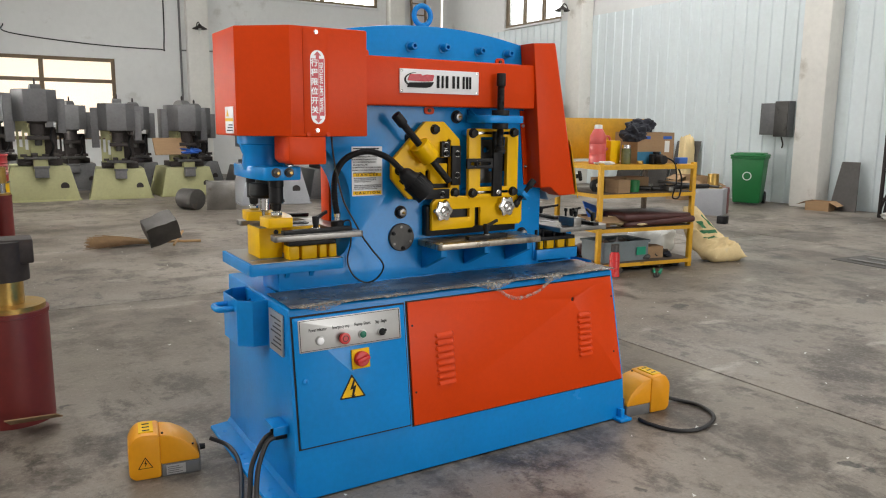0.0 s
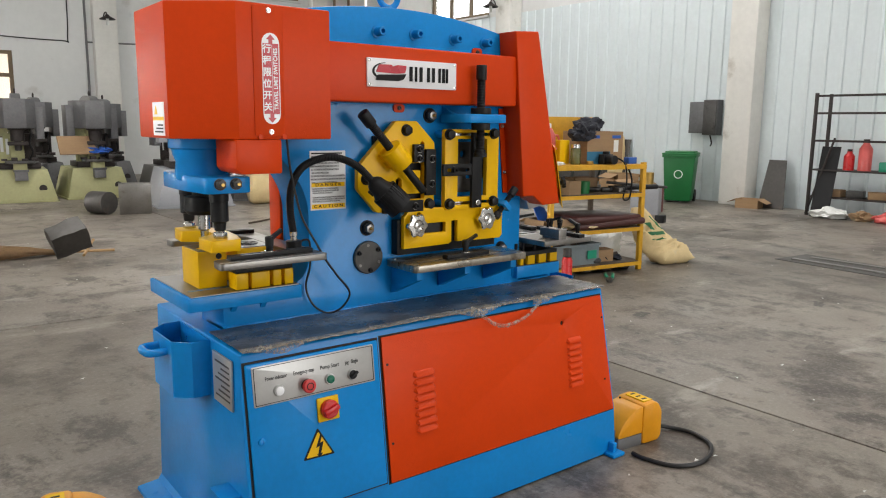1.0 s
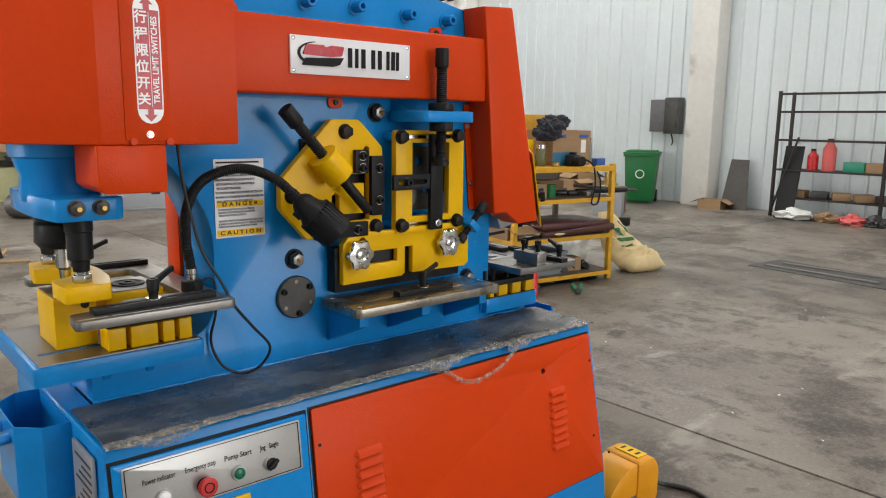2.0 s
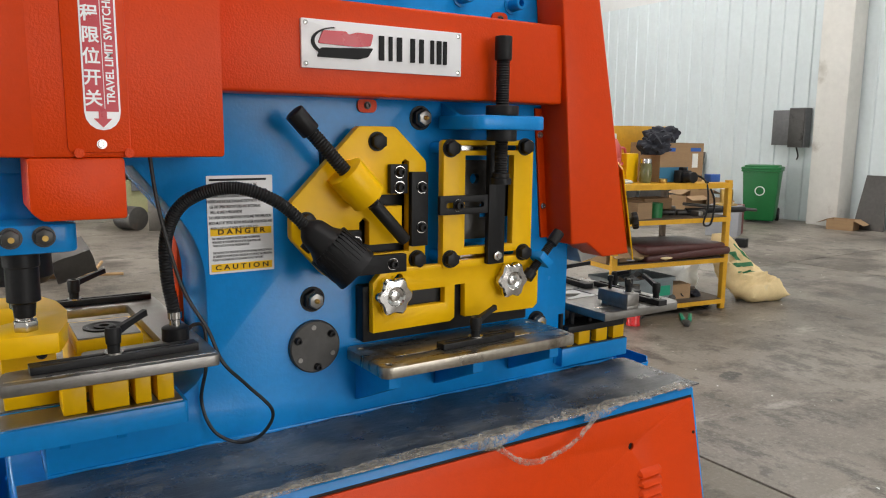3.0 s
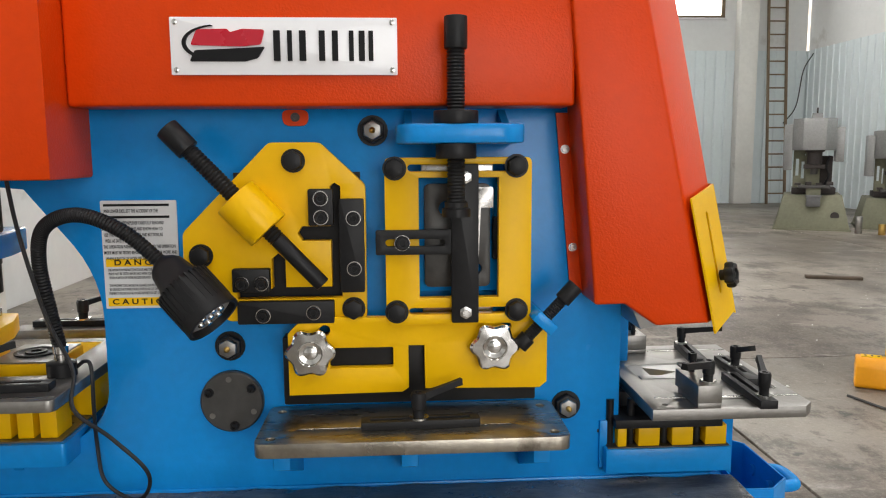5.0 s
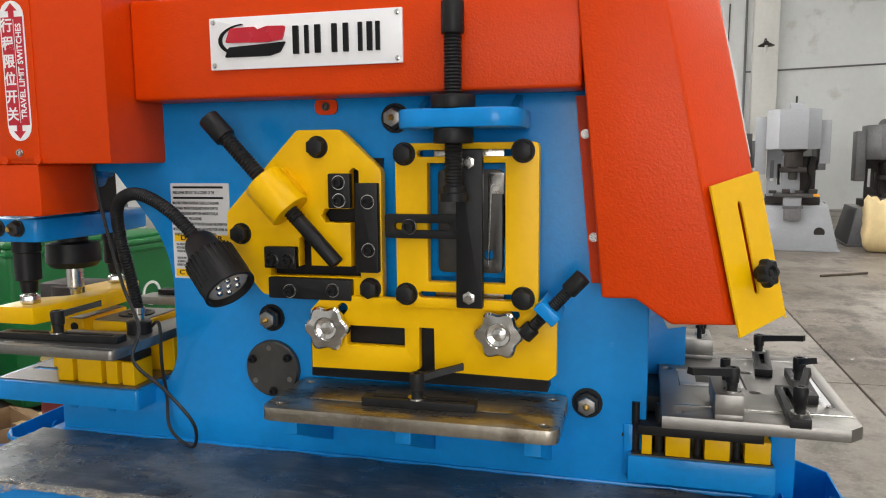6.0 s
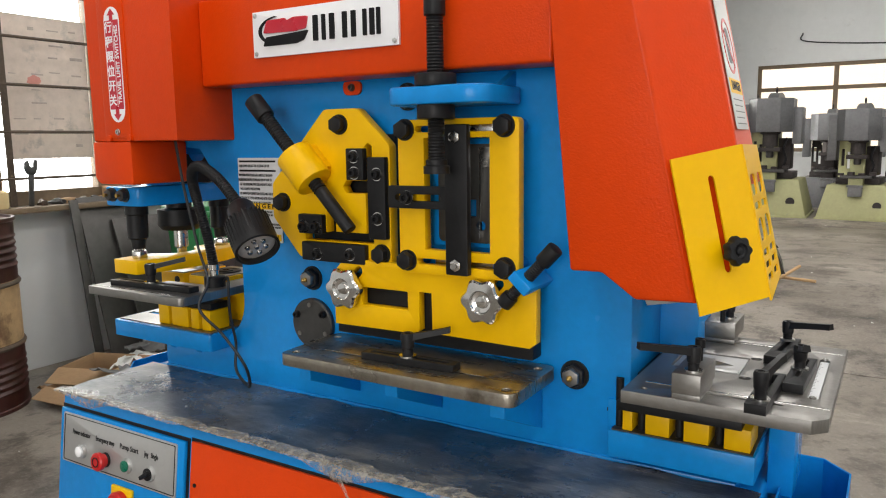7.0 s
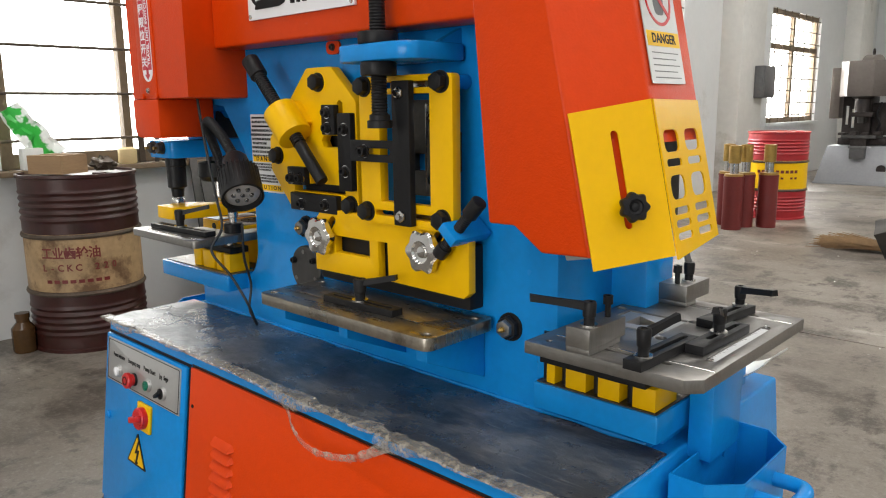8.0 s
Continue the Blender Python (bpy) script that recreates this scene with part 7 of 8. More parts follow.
tagged(part("rag", blob((0, 0, 0.012), (0.09, 0.06, 0.016), 0.4, 11), SACK_WHITE, at=on_shelf(0.14, 0.14, 3)), "white rag under the flask", "cloth")
# middle board: wheels, parts, cans, long bars
for k in range(3):
    w = thing("hand_wheel", "small black machine wheel on the shelf", "wheel", at=on_shelf(0.10 + 0.09 * k, 0.20 + 0.08 * (k % 2), 2, 30 * k) @ pose(0, 0, 0.055, 80, 0, 0), group="shelf wheels")
    part("tyre", lathe([(0.03, -0.02), (0.055, -0.02), (0.058, 0), (0.055, 0.02), (0.03, 0.02)], (0, 0, 0), (0, 0, 1), 20), PLASTIC, w)
    part("hub", rod((0, 0, -0.025), (0, 0, 0.025), 0.02, seg=14), BRIGHT, w)
tagged(part("green_can", lathe([(0.055, 0), (0.058, 0.10), (0.052, 0.10), (0.05, 0.01), (0.001, 0.01)], (0, 0, 0), (0, 0, 1), 22), BIN_GREEN, at=on_shelf(0.52, 0.12, 2)), "green plastic mug on the shelf", "mug")
for k, (u, v, sx) in enumerate(((0.36, 0.35, 0.24), (0.72, 0.38, 0.26), (0.30, 0.10, 0.14))):
    carton(on_shelf(u, v, 2, 6 * k - 4), sx, 0.16, 0.11, "small brown cartons stored on the shelf", False)
for k in range(14):
    u, v = 0.30 + 0.85 * ((k * 0.618) % 1), 0.06 + 0.5 * ((k * 0.37) % 1)
    b = box(-0.05, 0.05, -0.02, 0.02, 0, 0.035, 0.006) if k % 3 else rod((-0.05, 0, 0.02), (0.05, 0, 0.02), 0.02, seg=14, r=0.003)
    tagged(part("machine_part", b, (GRAPHITE, BLACK, STEEL)[k % 3], at=on_shelf(u, v, 2, 57 * k)), "loose dark steel machine part on the shelf", "machine part", "shelf machine parts")
tagged(part("steel_tube", rod((0, 0, 0.03), (0.52, -0.02, 0.03), 0.022, seg=16, r=0.002), BLACK, at=on_shelf(0.92, 0.16, 2, -3)), "long black steel tube sticking off the shelf", "tube")
tagged(part("steel_tube", rod((0, 0, 0.075), (0.62, -0.02, 0.02), 0.012, seg=12), GRAPHITE, at=on_shelf(0.95, 0.22, 2, -8)), "thin steel bar sticking off the shelf", "tube")
# third board: leather cushions, scoop, cloth
for k, (u, z, w, h) in enumerate(((0.74, 0.06, 0.38, 0.055), (0.80, 0.005, 0.37, 0.06))):
    b = box(-w, w, -0.22, 0.22, 0, h, 0.025, seg=3)
    for v_ in b.verts:
        v_.co.z += 0.03 * noise.noise(v_.co * 3 + Vector((k * 9, 0, 0)))
    tagged(part("seat_cushion", b, LEATHER, at=on_shelf(u, 0.20, 1, 3 - 5 * k) @ pose(0, 0, z)), "dark red leatherette seat pad lying on the shelf", "cushion", "seat pads")
sc = box(-0.10, 0.10, -0.004, 0.004, 0, 0.17, 0.002)
tagged(part("blue_scoop", sc, BLUE_PLASTIC, at=on_shelf(0.12, 0.22, 1, 20) @ pose(0, 0, 0.05, -35, 15, 0)), "blue plastic scoop standing in a tool tray", "scoop")
carton(on_shelf(0.14, 0.20, 1, 5), 0.30, 0.24, 0.09, "low cardboard tray of tools on the shelf", True)
tagged(part("work_rag", blob((0, 0, 0.045), (0.20, 0.10, 0.06), 0.4, 21), SACK, at=on_shelf(0.40, 0.10, 1, -15)), "beige work gloves and rags in a heap", "cloth")
for k in range(10):
    b = rod((-0.05, 0, 0.012), (0.05, 0, 0.012), 0.012, seg=10) if k % 2 else box(-0.03, 0.03, -0.02, 0.02, 0, 0.03, 0.005)
    tagged(part("machine_part", b, (GRAPHITE, STEEL)[k % 2], at=on_shelf(0.06 + 0.03 * k, 0.06 + 0.35 * ((k * 0.41) % 1), 1, 33 * k)), "loose steel tools on the shelf", "machine part", "shelf machine parts")
# bottom board: grey crate of scrap, shoes, tin
cr = thing("plastic_crate", "grey plastic crate full of scrap on the shelf", "crate", at=on_shelf(0.40, 0.22, 0, 3))
part("body", plate(rect(-0.25, 0.25, -0.16, 0.16, 0.02), 0, 0.17, holes=[rect(-0.238, 0.238, -0.148, 0.148, 0.015)], m=XY), CRATE, cr)
part("rim", plate(rect(-0.262, 0.262, -0.172, 0.172, 0.02), 0.155, 0.175, holes=[rect(-0.245, 0.245, -0.155, 0.155, 0.015)], m=XY), CRATE, cr)
part("bottom", box(-0.24, 0.24, -0.15, 0.15, 0.001, 0.008), CRATE, cr)
part("tag", box(0.10, 0.20, -0.1755, -0.1715, 0.05, 0.12), GREEN_TOOL, cr, "teal paper tag")
for k in range(8):
    tagged(part("scrap_piece", box(-0.07, 0.07, -0.03, 0.03, 0, 0.05, 0.008), (GRAPHITE, IRON, PEDAL_GREY)[k % 3], at=on_shelf(0.24 + 0.045 * k, 0.16 + 0.12 * ((k * 0.55) % 1), 0, 41 * k) @ pose(0, 0, 0.10 + 0.012 * (k % 3), 20 * (k % 3), 15, 0)), "dark scrap steel in the crate", "scrap", "crate scrap")
for k in range(2):
    sh = thing("work_shoe", "worn brown leather work shoe on the lowest board", "shoe", at=on_shelf(0.06 + 0.10 * k, 0.55 - 0.05 * k, 0, 250), group="pair of shoes")
    part("upper", blob((0, 0, 0.05), (0.13, 0.05, 0.06), 0.12, 30, sub=3), LEATHER, sh)
    part("sole", plate(rounded([(-0.13, -0.04), (0.13, -0.045), (0.14, 0.0), (0.13, 0.045), (-0.13, 0.04)], 0.03), 0, 0.02, m=XY), PLASTIC, sh)
carton(on_shelf(0.86, 0.16, 0, -4), 0.16, 0.12, 0.10, "small carton on the lowest board", False)
for k in range(10):
    tagged(part("scrap_piece", blob((0, 0, 0.02), (0.06, 0.04, 0.03), 0.4, k + 40, sub=2), (GRAPHITE, CLOTH, IRON)[k % 3], at=on_shelf(0.70 + 0.05 * k, 0.08 + 0.4 * ((k * 0.3) % 1), 0, 60 * k)), "dark oily scrap on the lowest board", "scrap", "shelf scrap")
    tagged(part("scrap_piece", blob((0, 0, 0.015), (0.07, 0.05, 0.022), 0.4, k + 60, sub=2), (GRAPHITE, CLOTH, IRON)[k % 3], at=pose(3.05 + 0.10 * k, 2.10 + 0.28 * ((k * 0.43) % 1), 0, 0, 0, 60 * k)), "oily scrap and chips under the shelf", "scrap", "floor scrap")
rf = thing("thermos_bottle", "red steel thermos bottle standing on the floor", "flask", at=pose(2.90, 1.98, 0))
part("body", lathe([(0.045, 0), (0.045, 0.015), (0.042, 0.02), (0.042, 0.18), (0.030, 0.205)], (0, 0, 0), (0, 0, 1), 24), RED, rf)
part("cup", lathe([(0.032, 0.205), (0.036, 0.21), (0.033, 0.27), (0.001, 0.272)], (0, 0, 0), (0, 0, 1), 22), GRAPHITE, rf)
pl = thing("pipe_pliers", "green-gripped pliers lying on the floor", "pliers", at=pose(3.28, 1.86, 0, 0, 0, 38))
part("jaw", plate(rounded([(-0.16, -0.02), (-0.05, -0.03), (-0.02, 0.0), (-0.05, 0.03), (-0.15, 0.012)], 0.01), 0.002, 0.022, m=XY, r=0.003), GRAPHITE, pl)
part("grip", box(-0.03, 0.16, -0.035, -0.008, 0.001, 0.028, 0.010), GREEN_TOOL, pl)
part("grip", box(-0.03, 0.15, 0.008, 0.035, 0.001, 0.028, 0.010, None, pose(0, 0, 0, 0, 0, 8)), GREEN_TOOL, pl)
# sacks beside the shelf
def sack(m, size, seed, material, label, tilt=0.0):
    b = bmesh.new()
    bmesh.ops.create_cube(b, size=2)
    bmesh.ops.subdivide_edges(b, edges=b.edges[:], cuts=9, use_grid_fill=True)
    for v in b.verts:
        c = v.co.copy()
        k = 1 / (abs(c.x) ** 5 + abs(c.y) ** 5 + abs(c.z) ** 5) ** 0.2
        c = c * k
        pin = 1 - 0.55 * abs(c.x) ** 4
        wob = noise.noise(c * 1.7 + Vector((seed, 0, 0))) * 0.18 + noise.noise(c * 4.5 + Vector((0, seed, 0))) * 0.07
        v.co = Vector((c.x * size[0] * (1 + wob * 0.3), c.y * size[1] * (1 + wob), max(0, (c.z * pin * 0.5 + 0.5) * size[2] * (1 + wob) + tilt * max(0, -c.x) ** 1.5)))
    return tagged(part("sack", b, material, at=m), label, "sack", "sacks beside the shelf")


def woven_bag(path, widths, thick, seed, material, label):
    """A half-empty woven bag slumped along a path: flat seams at the ends, creases all over."""
    t = thing("woven_sack", label, "sack", group="sacks beside the shelf")
    pts = smooth_path(path, 9)
    n, m_ = len(pts) - 1, 16
    side = Vector((0.95, -0.20, 0)).normalized()

    def point(i, j, face, lift=0.0):
        u, v = i / n, j / m_
        p = Vector(pts[i])
        d = (Vector(pts[min(n, i + 1)]) - Vector(pts[max(0, i - 1)])).normalized()
        up = side.cross(d).normalized()
        if up.z < 0:
            up = -up
        k = u * (len(widths) - 1)
        a_ = min(len(widths) - 2, int(k))
        w = widths[a_] + (widths[a_ + 1] - widths[a_]) * (k - a_)
        body = (math.sin(math.pi * min(1, max(0, v))) ** 0.6) * (math.sin(math.pi * (0.20 + 0.74 * u)) ** 0.7)
        ridge = abs(noise.noise(Vector((u * 4, v * 3, seed)))) * 0.5 + abs(noise.noise(Vector((u * 10, v * 8, seed + 5)))) * 0.30
        q_ = p + side * (v - 0.5) * w * (1 + 0.08 * noise.noise(Vector((u * 5, seed, 0)))) + up * (face * thick * body * min(1, 9 * u) ** 0.5 * (0.50 + 1.3 * ridge) + lift)
        q_.z = max(q_.z, 0.002 + 0.002 * (face > 0))
        return q_
    b = bmesh.new()
    for face in (1, -1):
        g = [[b.verts.new(point(i, j, face)) for j in range(m_ + 1)] for i in range(n + 1)]
        for i in range(n):
            for j in range(m_):
                b.faces.new((g[i][j], g[i + 1][j], g[i + 1][j + 1], g[i][j + 1]))
    bmesh.ops.remove_doubles(b, verts=b.verts, dist=0.0015)
    part("bag", b, material, t, sharp=1.2)
    ink = surface("faded green print", (0.03, 0.15, 0.06), 0.7, 0, 0.2)
    for i0, i1, j0, j1 in ((int(n * 0.58), int(n * 0.60), 4, 12), (int(n * 0.66), int(n * 0.86), 11, 12), (int(n * 0.66), int(n * 0.74), 5, 8), (int(n * 0.45), int(n * 0.46), 3, 9)):
        b = bmesh.new()
        g = [[b.verts.new(point(i, j, 1, 0.004)) for j in range(j0, j1 + 1)] for i in range(i0, i1 + 2)]
        for p, q_ in zip(g, g[1:]):
            for j in range(len(p) - 1):
                b.faces.new((p[j], q_[j], q_[j + 1], p[j + 1]))
        part("print", b, ink, t, "faded green printing")
    return t


woven_bag([(4.33, 1.92, 0.045), (4.31, 2.04, 0.085), (4.25, 2.15, 0.18), (4.19, 2.24, 0.34), (4.15, 2.29, 0.495)], (0.36, 0.46, 0.42, 0.30, 0.14), 0.17, 3.0, SACK, "yellow woven sack with green print slumped beside the shelf")
sack(pose(4.06, 2.66, 0.0, 0, 0, 20), (0.24, 0.17, 0.26), 5.0, SACK_WHITE, "white and green plastic sack behind the shelf leg")
for k, (x, y, z, s) in enumerate(((8.85, 6.45, 0, 0.41), (9.22, 6.15, 0, 0.36), (9.26, 6.62, 0.0, 0.50))):
    carton(pose(x, y, z, 0, 0, 33 * k), s, s * 0.8, s * 0.8, "opened brown cardboard box on the floor", True)

for k, (y, w, h) in enumerate(((7.15, 0.56, 1.02), (7.80, 0.60, 0.96), (8.5, 0.64, 0.90))):
    tagged(part("steel_sheet", box(-0.006, 0.006, -w / 2, w / 2, 0, h, 0.002), RUST_PLATE, at=pose(EAST - 0.30, y, 0.002, 0, 14, 0)), "dark steel sheet leaning on the sheet wall", "steel sheet", "leaning sheets")
sack(pose(9.62, 7.05, 0.0, 0, 0, 80), (0.12, 0.13, 1.07), 17.0, SACK, "tall creased paper sack leaning by the steel sheets")

# ---- steel box, rack, plates on the east side ----
sb = thing("steel_box", "grey and red steel box with a brass part on top", "machine part", at=pose(7.45, 4.68, 0, 0, 0, 28) @ Matrix.Scale(0.88, 4))
part("grey_side", box(-0.27, 0.10, -0.22, 0.22, 0, 0.43, 0.006), GREY_PRIMER, sb)
part("red_side", box(0.102, 0.30, -0.22, 0.22, 0, 0.43, 0.006), CYL_RED, sb)
part("brass_part", lathe([(0.16, 0.43), (0.16, 0.45), (0.09, 0.455), (0.09, 0.66), (0.05, 0.665)], (0.0, 0, 0), (0, 0, 1), 24), BRASS, sb)
tagged(part("rubber_block", box(-0.06, 0.06, -0.06, 0.06, 0, 0.10, 0.01), PLASTIC, at=pose(6.65, 3.85, 0, 0, 0, 20)), "small black block on the floor", "block")
ew = thing("switch_cabinet", "dark grey electrical cabinet on the sheet wall", "electrical box", at=pose(EAST - 0.005, 5.33, 1.10))
part("case", box(-0.16, 0.0, -0.26, 0.0, 0, 0.58, 0.006), DARK_GREY, ew)
part("case_side", box(-0.14, 0.0, 0.005, 0.28, 0.03, 0.55, 0.006), DARK_GREY, ew)
part("door", box(-0.178, -0.161, -0.25, -0.01, 0.01, 0.57, 0.004), GRAPHITE, ew)
part("cable", tube(smooth_path([(-0.08, -0.1, 0), (-0.07, -0.13, -0.12), (-0.03, -0.09, -0.18)], 5), 0.012, 6), CABLE, ew)
tagged(part("steel_sheet", plate([(-0.22, 0), (0.20, 0), (0.16, 0.76), (-0.12, 0.76)], -0.006, 0.006, m=YZ), RUST_PLATE, at=pose(EAST - 0.30, 3.97, 0.002, 0, 14, 0)), "dark steel offcut leaning on the sheet wall", "steel sheet", "leaning sheets")
carton(pose(9.40, 4.22, 0, 0, 0, 12), 0.30, 0.34, 0.14, "low open cardboard box by the pillar", True)
rack = thing("tool_rack", "dark rusty iron rack against the sheet wall", "rack", at=pose(EAST - 0.62, 0.48, 0))
RW = 2.75
for y in (0.0, 1.35, RW):
    for x in (0.0, 0.42):
        part("post", box(x - 0.02, x + 0.02, y - 0.02, y + 0.02, 0, 1.72, 0.003), DARKRACK, rack)
for z in (1.68, 1.44, 1.06):
    part("rail", box(-0.015, 0.015, -0.02, RW + 0.02, z - 0.015, z + 0.015, 0.002), DARKRACK, rack)
for z in (0.66, 0.28):
    part("shelf_board", box(-0.02, 0.45, -0.02, RW + 0.02, z - 0.02, z, 0.003), DARKRACK, rack)
part("brace", rod((0.0, RW + 0.02, 0.02), (0.0, RW - 0.30, 1.1), 0.016, seg=6), DARKRACK, rack)
RX, RY = EAST - 0.62, 0.48
for k, (y, c, h, r) in enumerate(((RW - 0.45, RED, 0.26, 0.07), (RW - 0.66, PINK, 0.40, 0.085))):
    q = thing("metal_canister", "red canister standing on the rack", "canister", at=pose(RX + 0.15, RY + y, 0.6605), group="rack canisters")
    part("body", lathe([(r, 0), (r, h * 0.75), (r * 0.5, h * 0.92), (r * 0.5, h)], (0, 0, 0), (0, 0, 1), 20), c, q)
    part("cap", rod((0, 0, h), (0, 0, h + 0.03), r * 0.45, seg=14), DARKRACK, q)
for k in range(4):
    tagged(part("parts_box", box(-0.10, 0.10, -0.13, 0.13, 0, 0.13, 0.008), (GREEN_TOOL, CARD)[k % 2], at=pose(RX + 0.18, RY + 1.75 - 0.27 * k, 0.6605, 0, 0, 6 * k)), "small parts box on the rack", "box", "rack boxes")
for k in range(9):
    tagged(part("parts_box", box(-0.09, 0.09, -0.11, 0.11, 0, 0.10, 0.01), (CARD, GRAPHITE, CARD)[k % 3], at=pose(RX + 0.16, RY + 2.45 - 0.28 * k, 0.2805, 0, 0, 13 * k)), "cartons and dark parts on the lower rack board", "box", "rack boxes")
tagged(part("black_sheet", box(-0.005, 0.005, -0.45, 0.45, 0, 0.80, 0.003), PLASTIC, at=pose(RX - 0.025, RY + 0.85, 0.86)), "black rubber sheet hung on the rack", "sheet")
tagged(part("black_sheet", box(-0.005, 0.005, -0.16, 0.16, 0, 1.15, 0.003), DARK_GREY, at=pose(RX - 0.05, RY + 0.30, 0.55, 0, 3, 0)), "crumpled dark sheet hung on the rack", "sheet")
tagged(part("steel_sheet", box(-0.005, 0.005, -0.13, 0.13, 0, 1.0, 0.003), PLASTIC, at=pose(RX - 0.12, RY + 2.52, 0.002, 0, 12, 0)), "black board leaning on the rack end", "sheet")
for k, (y, c, s) in enumerate(((2.35, SACK_WHITE, 0.22), (1.95, CARD, 0.14), (1.62, PINK, 0.16), (1.35, GRAPHITE, 0.13), (0.95, SACK_WHITE, 0.16), (0.45, CARD, 0.15))):
    tagged(part("floor_rag", blob((0, 0, 0.06), (s * 0.8, s, 0.08), 0.4, k + 80, sub=3), c, at=pose(RX - 0.12, RY + y, 0, 0, 0, 0)), "rags and packets under the rack", "waste", "rack litter")
for k, (w, l, dx, dy) in enumerate(((0.52, 1.25, 0, 0), (0.06, 0.95, -0.10, 0.06), (0.05, 0.9, 0.14, 0.02))):
    b = box(-w / 2, w / 2, -l / 2, l / 2, 0, 0.004 + 0.006 * (k > 0), 0.001)
    tagged(part("floor_plate", b, STEEL if k else RUST_PLATE, at=pose(5.52 + dx, 0.92 + dy, 0.001 + 0.0045 * (k > 0), 0, 0, -5 + 3 * k)), "flat steel offcut lying on the floor", "steel sheet", "floor offcuts")

# ---- row of machines along the far wall ----
PRESS_SIZE = Matrix.Scale(0.89, 4)


def press(m, base_mat, body_mat, label, cover=DARK_GREY):
    """An unfinished ironworker seen end on: sloped cabinet, table, column, faceted hood."""
    t = thing("press_machine", label, "press machine", at=m @ PRESS_SIZE, group="unfinished machines")
    b = bmesh.new()
    lo = [b.verts.new(p) for p in ((-0.60, -0.02, 0.03), (0.60, -0.02, 0.03), (0.60, 1.3, 0.03), (-0.60, 1.3, 0.03))]
    hi = [b.verts.new(p) for p in ((-0.46, 0.10, 0.62), (0.46, 0.10, 0.62), (0.46, 1.2, 0.62), (-0.46, 1.2, 0.62))]
    b.faces.new(hi)
    b.faces.new(lo[::-1])
    for i in range(4):
        b.faces.new((lo[i], lo[(i + 1) % 4], hi[(i + 1) % 4], hi[i]))
    soften(b, b.edges, 0.01, 2)
    part("cabinet", b, base_mat, t)
    part("plinth", box(-0.62, 0.62, -0.04, 1.32, 0, 0.03, 0.004), base_mat, t)
    part("recess", plate(disc(0.36, 0.26, 0.07, 16), 0.020, 0.055), DARKRACK, t)
    part("scrap_box", box(-0.10, 0.12, -0.04, 0.08, 0.42, 0.62, 0.008), DARK_GREY, t)
    part("table", box(-0.24, 0.26, -0.02, 0.50, 0.74, 0.79, 0.006), GRAPHITE, t)
    part("table_block", box(-0.34, 0.36, 0.2, 0.9, 0.63, 0.74, 0.008), DARKRACK, t)
    part("die_block", box(-0.11, 0.12, 0.02, 0.28, 0.62, 0.76, 0.006), body_mat, t)
    part("column", box(-0.13, 0.10, 0.26, 0.80, 0.62, 1.40, 0.008), body_mat, t)
    part("throat_plate", plate(rect(-0.33, -0.06, 0.74, 1.44), 0.34, 0.40, holes=[rect(-0.29, -0.24, 0.95, 1.25), rect(-0.20, -0.15, 0.90, 1.20), disc(-0.12, 1.32, 0.03, 12)], r=0.004), body_mat, t)
    for k in range(4):
        part("loose_part", box(-0.30 + 0.17 * k, -0.20 + 0.17 * k, 0.02, 0.16, 0.7905, 0.83 + 0.02 * (k % 2), 0.004), DARKRACK, t)
    part("scrap_lip", box(-0.12, 0.14, -0.055, -0.04, 0.585, 0.625, 0.004), DARK_GREY, t)
    part("side_arm", box(0.10, 0.30, 0.35, 0.75, 0.78, 1.30, 0.02), DARKRACK, t)
    part("side_pipe", tube(smooth_path([(0.18, 0.30, 0.8), (0.24, 0.24, 0.95), (0.20, 0.22, 1.12), (0.24, 0.28, 1.30)], 5), 0.02, 8), PLASTIC, t)
    part("cylinder", lathe([(0.12, 1.16), (0.12, 1.36), (0.16, 1.38), (0.16, 1.42)], (0.0, 0.14, 0), (0, 0, 1), 24), DARKRACK, t)
    part("ram", lathe([(0.05, 0.98), (0.06, 1.0), (0.06, 1.17)], (0.0, 0.14, 0), (0, 0, 1), 20), GRAPHITE, t)
    part("cross_block", box(-0.17, 0.17, 0.04, 0.24, 1.08, 1.15, 0.008), DARKRACK, t)
    part("hood", plate([(-0.36, 0.16), (-0.20, -0.06), (0.16, -0.06), (0.33, 0.14), (0.33, 0.62), (-0.36, 0.62)], 1.40, 1.95, m=XY, r=0.01), cover, t)
    part("hood_side", box(0.325, 0.46, 0.20, 0.70, 1.20, 1.80, 0.006), cover, t)
    part("hood_wing", box(-0.50, -0.355, 0.20, 0.55, 1.05, 1.86, 0.006), cover, t)
    part("arched_top", plate([(0.55 + 0.55 * math.cos(math.pi * i / 10) * 0.9, 1.90 + 0.16 * math.sin(math.pi * i / 10)) for i in range(11)], -0.06, 0.10, m=YZ), cover, t)
    ring = [Vector((0.02, 0.50 + 0.045 * math.cos(a), 2.10 + 0.045 * math.sin(a))) for a in [2 * math.pi * i / 16 for i in range(17)]]
    part("lifting_eye", tube(ring, 0.013, 8), DARKRACK, t)
    return t


